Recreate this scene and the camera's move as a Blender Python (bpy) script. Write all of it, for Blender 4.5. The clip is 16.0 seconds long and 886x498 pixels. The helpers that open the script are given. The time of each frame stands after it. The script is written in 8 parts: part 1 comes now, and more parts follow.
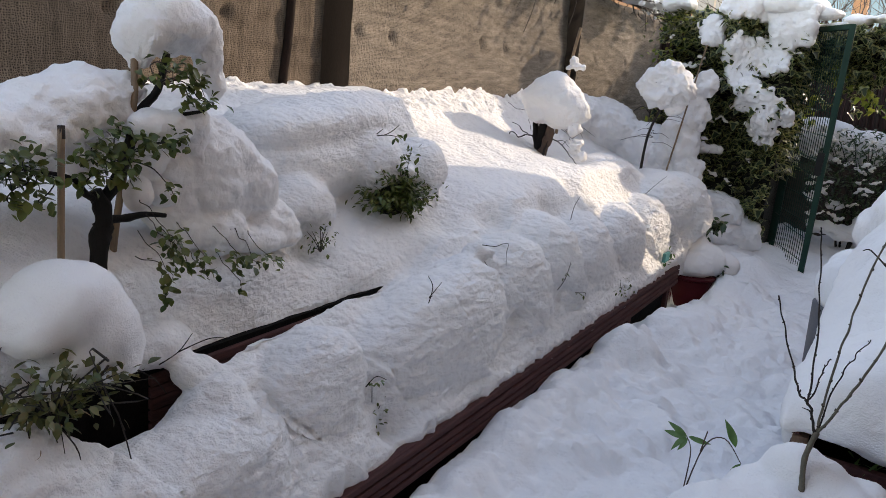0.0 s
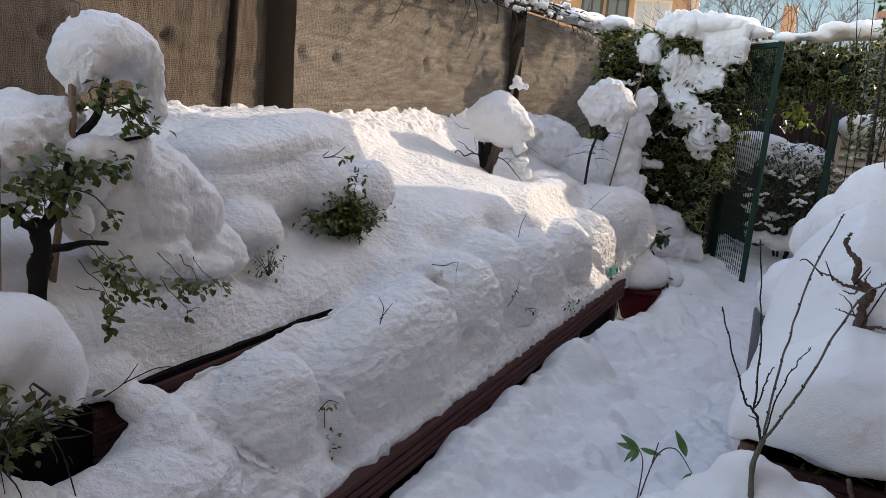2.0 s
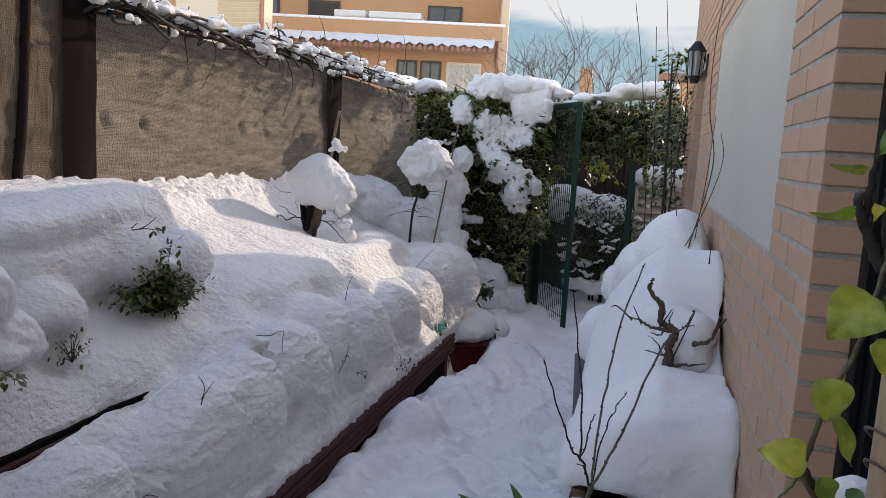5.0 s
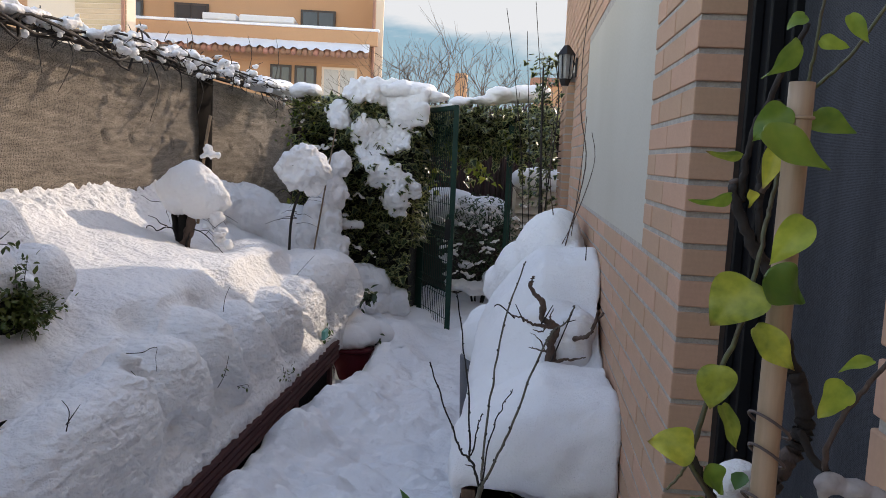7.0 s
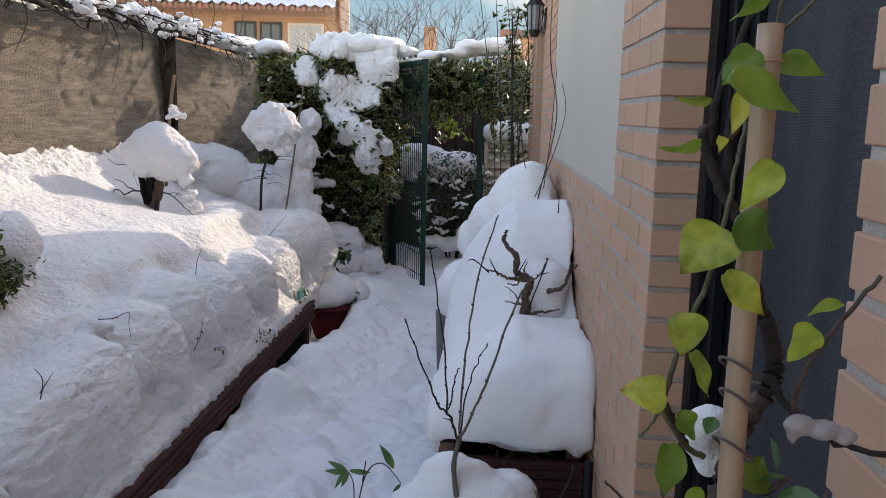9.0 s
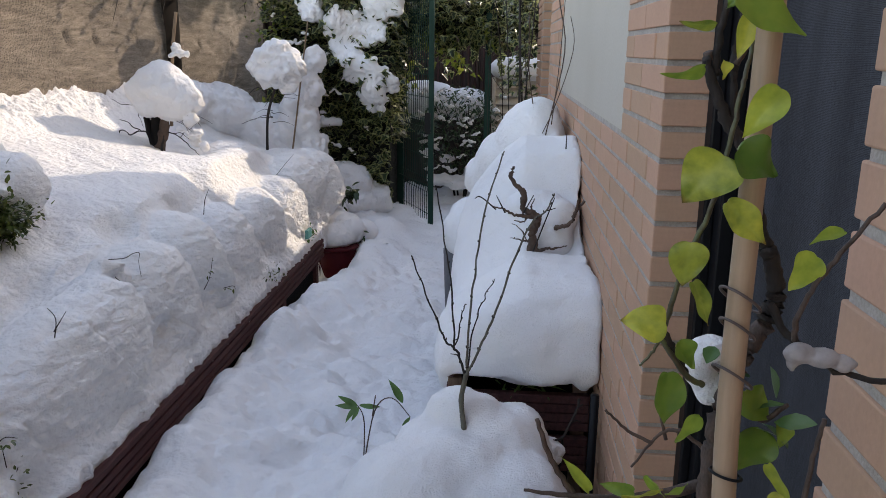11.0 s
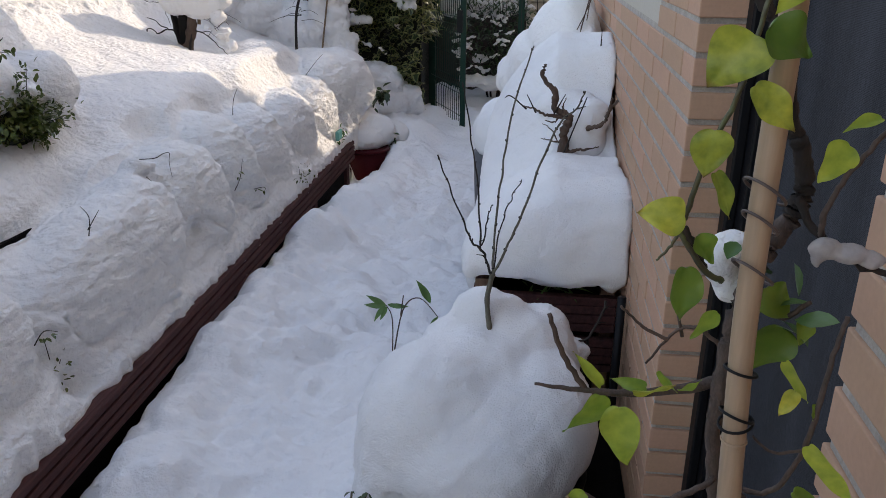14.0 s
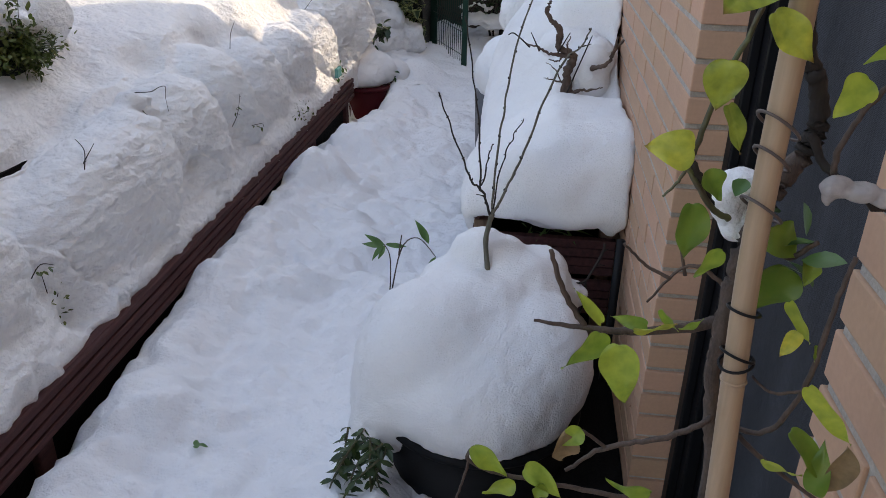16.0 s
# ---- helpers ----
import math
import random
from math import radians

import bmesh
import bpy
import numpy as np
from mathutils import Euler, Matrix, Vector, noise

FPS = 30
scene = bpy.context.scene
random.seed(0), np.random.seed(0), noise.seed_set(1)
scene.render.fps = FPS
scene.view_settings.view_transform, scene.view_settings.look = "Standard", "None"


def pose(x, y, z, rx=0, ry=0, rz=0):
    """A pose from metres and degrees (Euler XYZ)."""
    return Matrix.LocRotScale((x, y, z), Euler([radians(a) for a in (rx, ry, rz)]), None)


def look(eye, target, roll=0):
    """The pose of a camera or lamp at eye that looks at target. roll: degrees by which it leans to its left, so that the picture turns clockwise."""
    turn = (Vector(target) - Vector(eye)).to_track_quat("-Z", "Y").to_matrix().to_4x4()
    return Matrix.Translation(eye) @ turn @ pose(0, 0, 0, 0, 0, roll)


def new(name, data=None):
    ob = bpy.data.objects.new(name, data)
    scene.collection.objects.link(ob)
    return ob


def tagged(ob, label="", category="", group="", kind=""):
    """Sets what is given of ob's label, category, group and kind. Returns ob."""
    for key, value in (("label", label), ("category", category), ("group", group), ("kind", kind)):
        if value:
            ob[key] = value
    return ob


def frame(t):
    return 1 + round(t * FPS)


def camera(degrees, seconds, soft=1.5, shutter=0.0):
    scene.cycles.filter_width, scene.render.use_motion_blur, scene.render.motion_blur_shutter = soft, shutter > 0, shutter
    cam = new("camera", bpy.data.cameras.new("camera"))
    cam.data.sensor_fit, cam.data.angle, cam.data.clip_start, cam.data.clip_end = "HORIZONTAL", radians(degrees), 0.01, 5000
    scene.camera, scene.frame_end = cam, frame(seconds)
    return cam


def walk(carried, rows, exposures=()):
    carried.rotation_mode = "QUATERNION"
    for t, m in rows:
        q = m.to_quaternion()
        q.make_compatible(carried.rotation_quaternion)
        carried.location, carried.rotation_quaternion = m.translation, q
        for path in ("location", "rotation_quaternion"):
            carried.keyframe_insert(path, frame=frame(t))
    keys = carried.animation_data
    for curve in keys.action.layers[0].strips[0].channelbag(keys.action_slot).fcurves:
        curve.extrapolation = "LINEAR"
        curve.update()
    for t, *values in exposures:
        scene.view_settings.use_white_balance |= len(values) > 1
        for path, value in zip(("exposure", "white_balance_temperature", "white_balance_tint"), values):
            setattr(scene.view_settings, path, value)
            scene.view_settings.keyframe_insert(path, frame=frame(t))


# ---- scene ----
cam = camera(58.90, 16.0, soft=0.6)
PATH = [
    (0, -0.0325, -0.0907, 1.6894, 75.629, -5.275, 31.363),
    (0.5, -0.0313, -0.0934, 1.6923, 76.107, -5.095, 30.616),
    (1, -0.0319, -0.0930, 1.6934, 76.537, -4.935, 29.659),
    (1.5, -0.0327, -0.0949, 1.6949, 76.901, -4.822, 28.523),
    (2, -0.0352, -0.0940, 1.6942, 77.344, -4.677, 27.339),
    (2.5, -0.0393, -0.0946, 1.6973, 78.168, -4.606, 25.745),
    (3, -0.0419, -0.0910, 1.7011, 79.019, -4.446, 23.693),
    (3.5, -0.0405, -0.0875, 1.7026, 79.787, -4.322, 21.550),
    (4, -0.0355, -0.0782, 1.7059, 80.684, -4.095, 19.222),
    (4.5, -0.0319, -0.0676, 1.7095, 81.810, -3.740, 16.913),
    (5, -0.0305, -0.0584, 1.7086, 82.518, -3.433, 14.523),
    (7.5, -0.0350, -0.0251, 1.6998, 83.252, -2.246, 4.509),
    (8, -0.0342, -0.0228, 1.7003, 82.442, -1.861, 3.912),
    (8.5, -0.0327, -0.0223, 1.7004, 81.385, -1.491, 3.691),
    (9, -0.0313, -0.0205, 1.6983, 80.211, -1.251, 3.652),
    (11.5, -0.0237, -0.0174, 1.6903, 74.666, -0.477, 4.430),
    (12, -0.0223, -0.0153, 1.6867, 73.538, -0.431, 4.921),
    (12.5, -0.0210, -0.0141, 1.6852, 72.361, -0.375, 5.322),
    (13, -0.0167, -0.0097, 1.6842, 71.227, -0.302, 5.684),
    (13.5, -0.0124, -0.0050, 1.6819, 70.005, -0.256, 6.094),
    (14, -0.0106, -0.0028, 1.6790, 68.749, -0.275, 6.600),
    (14.5, -0.0106, -0.0004, 1.6771, 67.526, -0.332, 7.009),
    (15, -0.0101, 0.0016, 1.6746, 66.383, -0.532, 7.191),
    (15.5, -0.0110, 0.0046, 1.6708, 65.389, -0.868, 7.108),
    (16, -0.0127, 0.0070, 1.6677, 64.535, -1.229, 6.884),
]
walk(cam, [(t, pose(*p)) for t, *p in PATH], exposures=[(0.0, 2.27, 9500, 18), (2.5, 2.10, 9300, 18), (5.0, 1.93, 8900, 19), (8.0, 1.97, 8900, 19), (9.0, 2.12, 9000, 19), (12.0, 2.24, 9200, 18), (14.0, 2.23, 9300, 18), (15.0, 2.36, 9400, 18), (16.0, 2.40, 9400, 18)])

# ---- light ----
SUN_AZ = math.atan2(1.0, 1.45)       # from +y towards +x
SUN_EL = radians(24.6)
world = bpy.data.worlds.new("sky")
scene.world = world
world.use_nodes = True
wn = world.node_tree.nodes
sky = wn.new("ShaderNodeTexSky")
sky.sky_type, sky.sun_disc = "NISHITA", False
sky.sun_elevation, sky.sun_rotation = SUN_EL, SUN_AZ
sky.altitude, sky.air_density, sky.dust_density = 650, 1.0, 0.6
wn["Background"].inputs["Strength"].default_value = 0.138
world.node_tree.links.new(sky.outputs[0], wn["Background"].inputs["Color"])
sun = new("sun", bpy.data.lights.new("sun", "SUN"))
sun.data.energy, sun.data.angle, sun.data.color = 0.67, radians(0.53), (0.98, 1.0, 0.985)
sun_way = Vector((math.sin(SUN_AZ) * math.cos(SUN_EL), math.cos(SUN_AZ) * math.cos(SUN_EL), math.sin(SUN_EL)))
sun.matrix_world = look(sun_way * 60, (0, 0, 0))


# ---- materials ----
def material(name, colour, rough=0.6, metal=0.0, vary=0.25, scale=12.0, fine=90.0, bump=0.3, depth=0.01, spread="noise",
             second=None, stretch=(1, 1, 1), piece=0.0, island=0.0, gloss=0.5, trans=0.0, sub=0.0):
    m = bpy.data.materials.new(name)
    m.use_nodes = True
    n, l = m.node_tree.nodes, m.node_tree.links
    b = n["Principled BSDF"]
    co = n.new("ShaderNodeTexCoord")
    mp = n.new("ShaderNodeMapping")
    mp.inputs["Scale"].default_value = stretch
    l.new(co.outputs["Object"], mp.inputs["Vector"])
    big = n.new("ShaderNodeTexNoise")
    big.inputs["Scale"].default_value, big.inputs["Detail"].default_value = scale, 4
    small = n.new("ShaderNodeTexNoise")
    small.inputs["Scale"].default_value, small.inputs["Detail"].default_value = fine, 5
    l.new(mp.outputs[0], big.inputs["Vector"])
    l.new(mp.outputs[0], small.inputs["Vector"])
    ramp = n.new("ShaderNodeMix")
    ramp.data_type = "RGBA"
    c2 = second or tuple(c * (1 - vary) for c in colour)
    ramp.inputs[6].default_value, ramp.inputs[7].default_value = (*colour, 1), (*c2, 1)
    mr = n.new("ShaderNodeMapRange")
    mr.inputs["From Min"].default_value, mr.inputs["From Max"].default_value = 0.35, 0.68
    add = n.new("ShaderNodeMath")
    add.operation = "MULTIPLY_ADD"
    add.inputs[1].default_value = 0.45
    l.new(small.outputs["Fac"], add.inputs[0])
    half = n.new("ShaderNodeMath")
    half.operation = "MULTIPLY"
    half.inputs[1].default_value = 0.55
    l.new(big.outputs["Fac"], half.inputs[0])
    l.new(half.outputs[0], add.inputs[2])
    l.new(add.outputs[0], mr.inputs["Value"])
    l.new(mr.outputs[0], ramp.inputs["Factor"])
    last = ramp.outputs[2]
    for amount, node, out in ((piece, "ShaderNodeObjectInfo", "Random"), (island, "ShaderNodeNewGeometry", "Random Per Island")):
        if amount:
            r = n.new(node)
            hv = n.new("ShaderNodeHueSaturation")
            v = n.new("ShaderNodeMapRange")
            v.inputs["To Min"].default_value, v.inputs["To Max"].default_value = 1 - amount, 1 + amount
            l.new(r.outputs[out], v.inputs["Value"])
            l.new(v.outputs[0], hv.inputs["Value"])
            h2 = n.new("ShaderNodeMapRange")
            h2.inputs["To Min"].default_value, h2.inputs["To Max"].default_value = 0.5 + amount * 0.07, 0.5 - amount * 0.07
            l.new(r.outputs[out], h2.inputs["Value"])
            l.new(h2.outputs[0], hv.inputs["Hue"])
            l.new(last, hv.inputs["Color"])
            last = hv.outputs[0]
    l.new(last, b.inputs["Base Color"])
    b.inputs["Roughness"].default_value, b.inputs["Metallic"].default_value = rough, metal
    b.inputs["Specular IOR Level"].default_value = gloss
    if trans:
        b.inputs["Subsurface Weight"].default_value = 0.0
        tr = n.new("ShaderNodeBsdfTranslucent")
        l.new(last, tr.inputs["Color"])
        mx = n.new("ShaderNodeMixShader")
        mx.inputs[0].default_value = trans
        l.new(b.outputs[0], mx.inputs[1])
        l.new(tr.outputs[0], mx.inputs[2])
        l.new(mx.outputs[0], n["Material Output"].inputs["Surface"])
    if sub:
        b.inputs["Subsurface Weight"].default_value = sub
        b.inputs["Subsurface Radius"].default_value = (0.6, 0.8, 1.0)
        b.inputs["Subsurface Scale"].default_value = 0.02
    if bump:
        bp = n.new("ShaderNodeBump")
        bp.inputs["Strength"].default_value, bp.inputs["Distance"].default_value = bump, depth
        l.new(add.outputs[0], bp.inputs["Height"])
        l.new(bp.outputs[0], b.inputs["Normal"])
    return m


def snow_material(name, colour, grain, depth, ripple=0.0):
    """Grainy snow: soft crumbs, fine crystals and wind ripples as relief, faint soiling in the colour."""
    m = bpy.data.materials.new(name)
    m.use_nodes = True
    n, l = m.node_tree.nodes, m.node_tree.links
    b = n["Principled BSDF"]
    co = n.new("ShaderNodeTexCoord")
    mp = n.new("ShaderNodeMapping")
    mp.inputs["Scale"].default_value = (1.2, 1.2, 1.9)
    l.new(co.outputs["Object"], mp.inputs["Vector"])
    height = None
    for scale, detail, metres, way in ((grain, 4, depth, co.outputs["Object"]), (240, 2, 0.0028, co.outputs["Object"]), (30, 2, ripple, mp.outputs[0])):
        if not metres:
            continue
        t = n.new("ShaderNodeTexNoise")
        t.inputs["Scale"].default_value, t.inputs["Detail"].default_value, t.inputs["Roughness"].default_value = scale, detail, 0.5
        l.new(way, t.inputs["Vector"])
        a = n.new("ShaderNodeMath")
        a.operation = "MULTIPLY_ADD"
        a.inputs[1].default_value, a.inputs[2].default_value = metres, 0.0
        l.new(t.outputs["Fac"], a.inputs[0])
        if height:
            l.new(height, a.inputs[2])
        height = a.outputs[0]
    stain = n.new("ShaderNodeTexNoise")
    stain.inputs["Scale"].default_value, stain.inputs["Detail"].default_value = 2.2, 3
    l.new(co.outputs["Object"], stain.inputs["Vector"])
    mx = n.new("ShaderNodeMix")
    mx.data_type = "RGBA"
    mx.inputs[6].default_value = (*colour, 1)
    mx.inputs[7].default_value = (colour[0] * 0.90, colour[1] * 0.91, colour[2] * 0.93, 1)
    mr = n.new("ShaderNodeMapRange")
    mr.inputs["From Min"].default_value, mr.inputs["From Max"].default_value = 0.45, 0.75
    l.new(stain.outputs["Fac"], mr.inputs["Value"])
    l.new(mr.outputs[0], mx.inputs["Factor"])
    l.new(mx.outputs[2], b.inputs["Base Color"])
    b.inputs["Roughness"].default_value, b.inputs["Specular IOR Level"].default_value = 0.5, 0.25
    bp = n.new("ShaderNodeBump")
    bp.inputs["Strength"].default_value, bp.inputs["Distance"].default_value = 1.0, 1.0
    l.new(height, bp.inputs["Height"])
    l.new(bp.outputs[0], b.inputs["Normal"])
    return m


SNOW = snow_material("snow", (0.86, 0.855, 0.855), 52, 0.008)
SNOW_BED = snow_material("wind packed snow", (0.85, 0.845, 0.84), 60, 0.0035, 0.015)
SNOW_SOFT = snow_material("fresh smooth snow", (0.82, 0.82, 0.825), 44, 0.005)
SNOW_PATH = snow_material("trodden snow", (0.86, 0.865, 0.875), 34, 0.012)
BRICK = material("brick", (0.54, 0.310, 0.203), 0.8, vary=0.16, scale=7, fine=140, bump=0.3, depth=0.003, piece=0.07)
BRICK_FAR = material("brick joined", (0.54, 0.310, 0.203), 0.8, vary=0.16, scale=7, fine=140, bump=0.3, depth=0.003, island=0.07)
MORTAR = material("mortar", (0.47, 0.42, 0.37), 0.95, vary=0.35, scale=30, fine=260, bump=0.8, depth=0.004)
PLASTER = material("plaster", (0.52, 0.48, 0.415), 0.85, vary=0.16, second=(0.44, 0.40, 0.33), scale=1.6, fine=120, bump=0.15, depth=0.003)
FRAME = material("black aluminium", (0.007, 0.0075, 0.009), 0.5, gloss=0.2, vary=0.3, bump=0.05)
SCREEN = material("insect screen", (0.070, 0.076, 0.088), 0.7, gloss=0.15, vary=0.7, scale=8, fine=350, bump=0.5, depth=0.001, stretch=(1, 1, 0.12))
PLANK = material("stained plank", (0.108, 0.043, 0.042), 0.75, vary=0.55, scale=10, fine=120, bump=0.5, depth=0.004, stretch=(9, 0.5, 9), gloss=0.2)
PLANK_PALE = material("weathered timber", (0.22, 0.13, 0.09), 0.75, vary=0.4, scale=10, fine=120, bump=0.4, depth=0.003, stretch=(6, 6, 0.5))
# Near-black: soil, and boards where only deep shade shows.
SOIL_SHADE = material("dark soil and deep shade", (0.010, 0.0085, 0.008), 0.95, gloss=0.08, vary=0.5, scale=20, fine=120, bump=0.8)
FABRIC = material("shade cloth", (0.35, 0.293, 0.240), 0.9, vary=0.6, scale=26, fine=170, bump=1.0, depth=0.006, stretch=(1, 0.2, 1.5), trans=0.06, gloss=0.1)
FABRIC_BROWN = material("coarse brown shade cloth", (0.215, 0.165, 0.127), 0.9, vary=0.6, scale=26, fine=170, bump=1.0, depth=0.006, stretch=(1, 1.5, 0.2), trans=0.06, gloss=0.1)
# Near-black cloth: the shadow on the fence is put into its colour.
FABRIC_SHADOW = material("cloth fold with shadow in its colour", (0.016, 0.0125, 0.0105), 0.9, gloss=0.04, vary=0.4, scale=8, fine=170, bump=0.6, depth=0.003, stretch=(1, 1, 0.4))
RUST = material("rusted post", (0.020, 0.012, 0.010), 0.8, gloss=0.1, vary=0.5, scale=20, fine=120, bump=0.5)
GATE = material("green painted steel", (0.003, 0.036, 0.024), 0.6, gloss=0.25, vary=0.3, scale=14, fine=120, bump=0.1)
BARK = material("dark wet bark", (0.028, 0.020, 0.016), 0.8, vary=0.5, scale=40, fine=220, bump=0.8, depth=0.004, stretch=(1, 1, 0.35))
BARK_BLACK = material("nearly black wet bark", (0.009, 0.007, 0.006), 0.8, vary=0.5, scale=40, fine=220, bump=0.9, depth=0.006, stretch=(1, 1, 0.35), gloss=0.25)
BARK_BROWN = material("flaking vine bark", (0.115, 0.070, 0.052), 0.8, vary=0.55, scale=40, fine=220, bump=0.9, depth=0.005, stretch=(1, 1, 0.35))
BARK_GREEN = material("smooth grey green bark", (0.135, 0.125, 0.095), 0.7, vary=0.4, second=(0.07, 0.062, 0.045), scale=70, fine=400, bump=0.5, depth=0.0012, stretch=(1, 1, 0.4))
BARK_PALE = material("grey brown vine stem", (0.105, 0.070, 0.056), 0.75, vary=0.6, scale=160, fine=700, bump=0.9, depth=0.0015, stretch=(1, 1, 0.4))
STEM = material("green stem", (0.095, 0.105, 0.04), 0.55, vary=0.3, second=(0.06, 0.042, 0.028), scale=50, fine=200, bump=0.4, depth=0.002)
CANE = material("bamboo cane", (0.43, 0.29, 0.19), 0.45, vary=0.25, scale=25, fine=120, bump=0.2, depth=0.002, stretch=(3, 3, 0.25))
CANE_OLD = material("weathered cane", (0.27, 0.18, 0.115), 0.7, vary=0.5, scale=18, fine=90, bump=0.4, depth=0.002, stretch=(3, 3, 0.3))
ICE = material("grey melting snow crust", (0.62, 0.58, 0.57), 0.2, vary=0.25, scale=60, fine=220, bump=0.8, depth=0.004, trans=0.45)
WIRE = material("plastic coated wire", (0.09, 0.065, 0.06), 0.5, vary=0.2, bump=0.1)
LEAF_LIME = material("yellow green vine leaf", (0.52, 0.53, 0.075), 0.4, vary=0.45, second=(0.14, 0.21, 0.03), scale=34, fine=120, bump=0.25, depth=0.002, island=0.1, piece=0.4, trans=0.35)
LEAF_MID = material("mid green vine leaf", (0.33, 0.43, 0.06), 0.4, vary=0.45, second=(0.16, 0.27, 0.035), scale=30, fine=120, bump=0.25, depth=0.002, piece=0.35, trans=0.35)
LEAF_DARK = material("dark green leaf", (0.035, 0.075, 0.022), 0.35, vary=0.4, scale=30, fine=120, bump=0.2, island=0.35, trans=0.2)
LEAF_OLIVE = material("olive green leaf", (0.068, 0.118, 0.028), 0.35, vary=0.4, second=(0.10, 0.10, 0.03), scale=14, fine=100, bump=0.2, island=0.4, trans=0.25, gloss=0.3)
LEAF_ROSE = material("rose leaf", (0.05, 0.085, 0.022), 0.4, vary=0.5, second=(0.13, 0.10, 0.03), scale=14, fine=100, bump=0.2, island=0.45, trans=0.25)
LEAF_DEEP = material("deep green vine leaf", (0.10, 0.20, 0.025), 0.35, vary=0.5, second=(0.17, 0.25, 0.035), scale=34, fine=120, bump=0.25, depth=0.002, piece=0.3, trans=0.3)
LEAF_LIGHT = material("light green leaf", (0.24, 0.32, 0.06), 0.4, vary=0.5, scale=14, fine=90, bump=0.2, island=0.5, trans=0.6)
LEAF_FRESH = material("fresh green leaf", (0.085, 0.20, 0.055), 0.4, vary=0.3, scale=20, fine=100, bump=0.2, island=0.2, trans=0.25)
LEAF_DRY = material("dry brown leaf", (0.30, 0.20, 0.10), 0.7, vary=0.4, scale=30, fine=120, bump=0.4, trans=0.2)
# Near-black fill whose colour stands in for shade inside foliage.
SHADE_CORE = material("near-black core with shade as colour", (0.008, 0.009, 0.006), 0.9, vary=0.6, scale=18, fine=80, bump=1.0, depth=0.05)
REED = material("dark reed screen", (0.055, 0.028, 0.022), 0.85, vary=0.5, scale=30, fine=120, bump=0.6, stretch=(3, 3, 0.2), island=0.3)
SHUTTER = material("cream shutter slat", (0.52, 0.47, 0.41), 0.6, vary=0.2, scale=6, fine=80, bump=0.15)
POT = material("black plastic pot", (0.007, 0.007, 0.008), 0.6, gloss=0.15, vary=0.3, scale=10, fine=90, bump=0.1)
POT_GREY = material("grey plastic pot", (0.09, 0.095, 0.11), 0.5, vary=0.3, scale=10, fine=90, bump=0.1)
POT_RED = material("dark red pot", (0.070, 0.006, 0.010), 0.55, gloss=0.1, vary=0.3, scale=10, fine=90, bump=0.1)
TEAL = material("teal plastic", (0.03, 0.22, 0.22), 0.4, vary=0.2, bump=0.1)
RENDER_WALL = material("ochre render", (0.56, 0.30, 0.16), 0.85, vary=0.1, scale=0.6, fine=30, bump=0.15)
RENDER_BRICK = material("sunlit pale brick", (0.62, 0.44, 0.27), 0.85, vary=0.2, scale=2.5, fine=30, bump=0.15, piece=0.08)
RENDER_PALE = material("cream render", (0.72, 0.56, 0.42), 0.85, vary=0.08, scale=0.6, fine=30, bump=0.15)
GLASS_DARK = material("window glass", (0.03, 0.035, 0.045), 0.12, vary=0.4, scale=0.8, fine=6, bump=0.02)
TILE = material("clay roof tile", (0.40, 0.19, 0.12), 0.8, vary=0.3, scale=3, fine=30, bump=0.3, island=0.2)
LAMP_METAL = material("black lantern metal", (0.018, 0.018, 0.02), 0.45, metal=0.3, vary=0.3, bump=0.1)
LAMP_GLASS = material("seeded lantern glass", (0.45, 0.47, 0.48), 0.15, vary=0.2, scale=30, fine=120, bump=0.3, trans=0.5)
DOOR = material("dark door", (0.05, 0.032, 0.025), 0.5, vary=0.4, scale=6, fine=60, bump=0.2, stretch=(4, 4, 0.4))

# paler veins and browned tips of the vine leaves
_n, _l = LEAF_LIME.node_tree.nodes, LEAF_LIME.node_tree.links
_src = _n["Principled BSDF"].inputs["Base Color"].links[0].from_socket
for _name, _colour, _lo, _hi, _top in (("vein", (0.38, 0.44, 0.10, 1), 0.2, 1.0, 0.25), ("reach", (0.20, 0.09, 0.03, 1), 0.86, 1.0, 0.95)):
    _at = _n.new("ShaderNodeAttribute")
    _at.attribute_name = _name
    _mr = _n.new("ShaderNodeMapRange")
    _mr.inputs["From Min"].default_value, _mr.inputs["From Max"].default_value, _mr.inputs["To Max"].default_value = _lo, _hi, _top
    _mx = _n.new("ShaderNodeMix")
    _mx.data_type = "RGBA"
    _mx.inputs[7].default_value = _colour
    _l.new(_at.outputs["Fac"], _mr.inputs["Value"])
    _l.new(_mr.outputs[0], _mx.inputs["Factor"])
    _l.new(_src, _mx.inputs[6])
    _src = _mx.outputs[2]
_l.new(_src, _n["Principled BSDF"].inputs["Base Color"])
for _k in _n:
    if _k.bl_idname == "ShaderNodeBsdfTranslucent":
        _l.new(_src, _k.inputs["Color"])

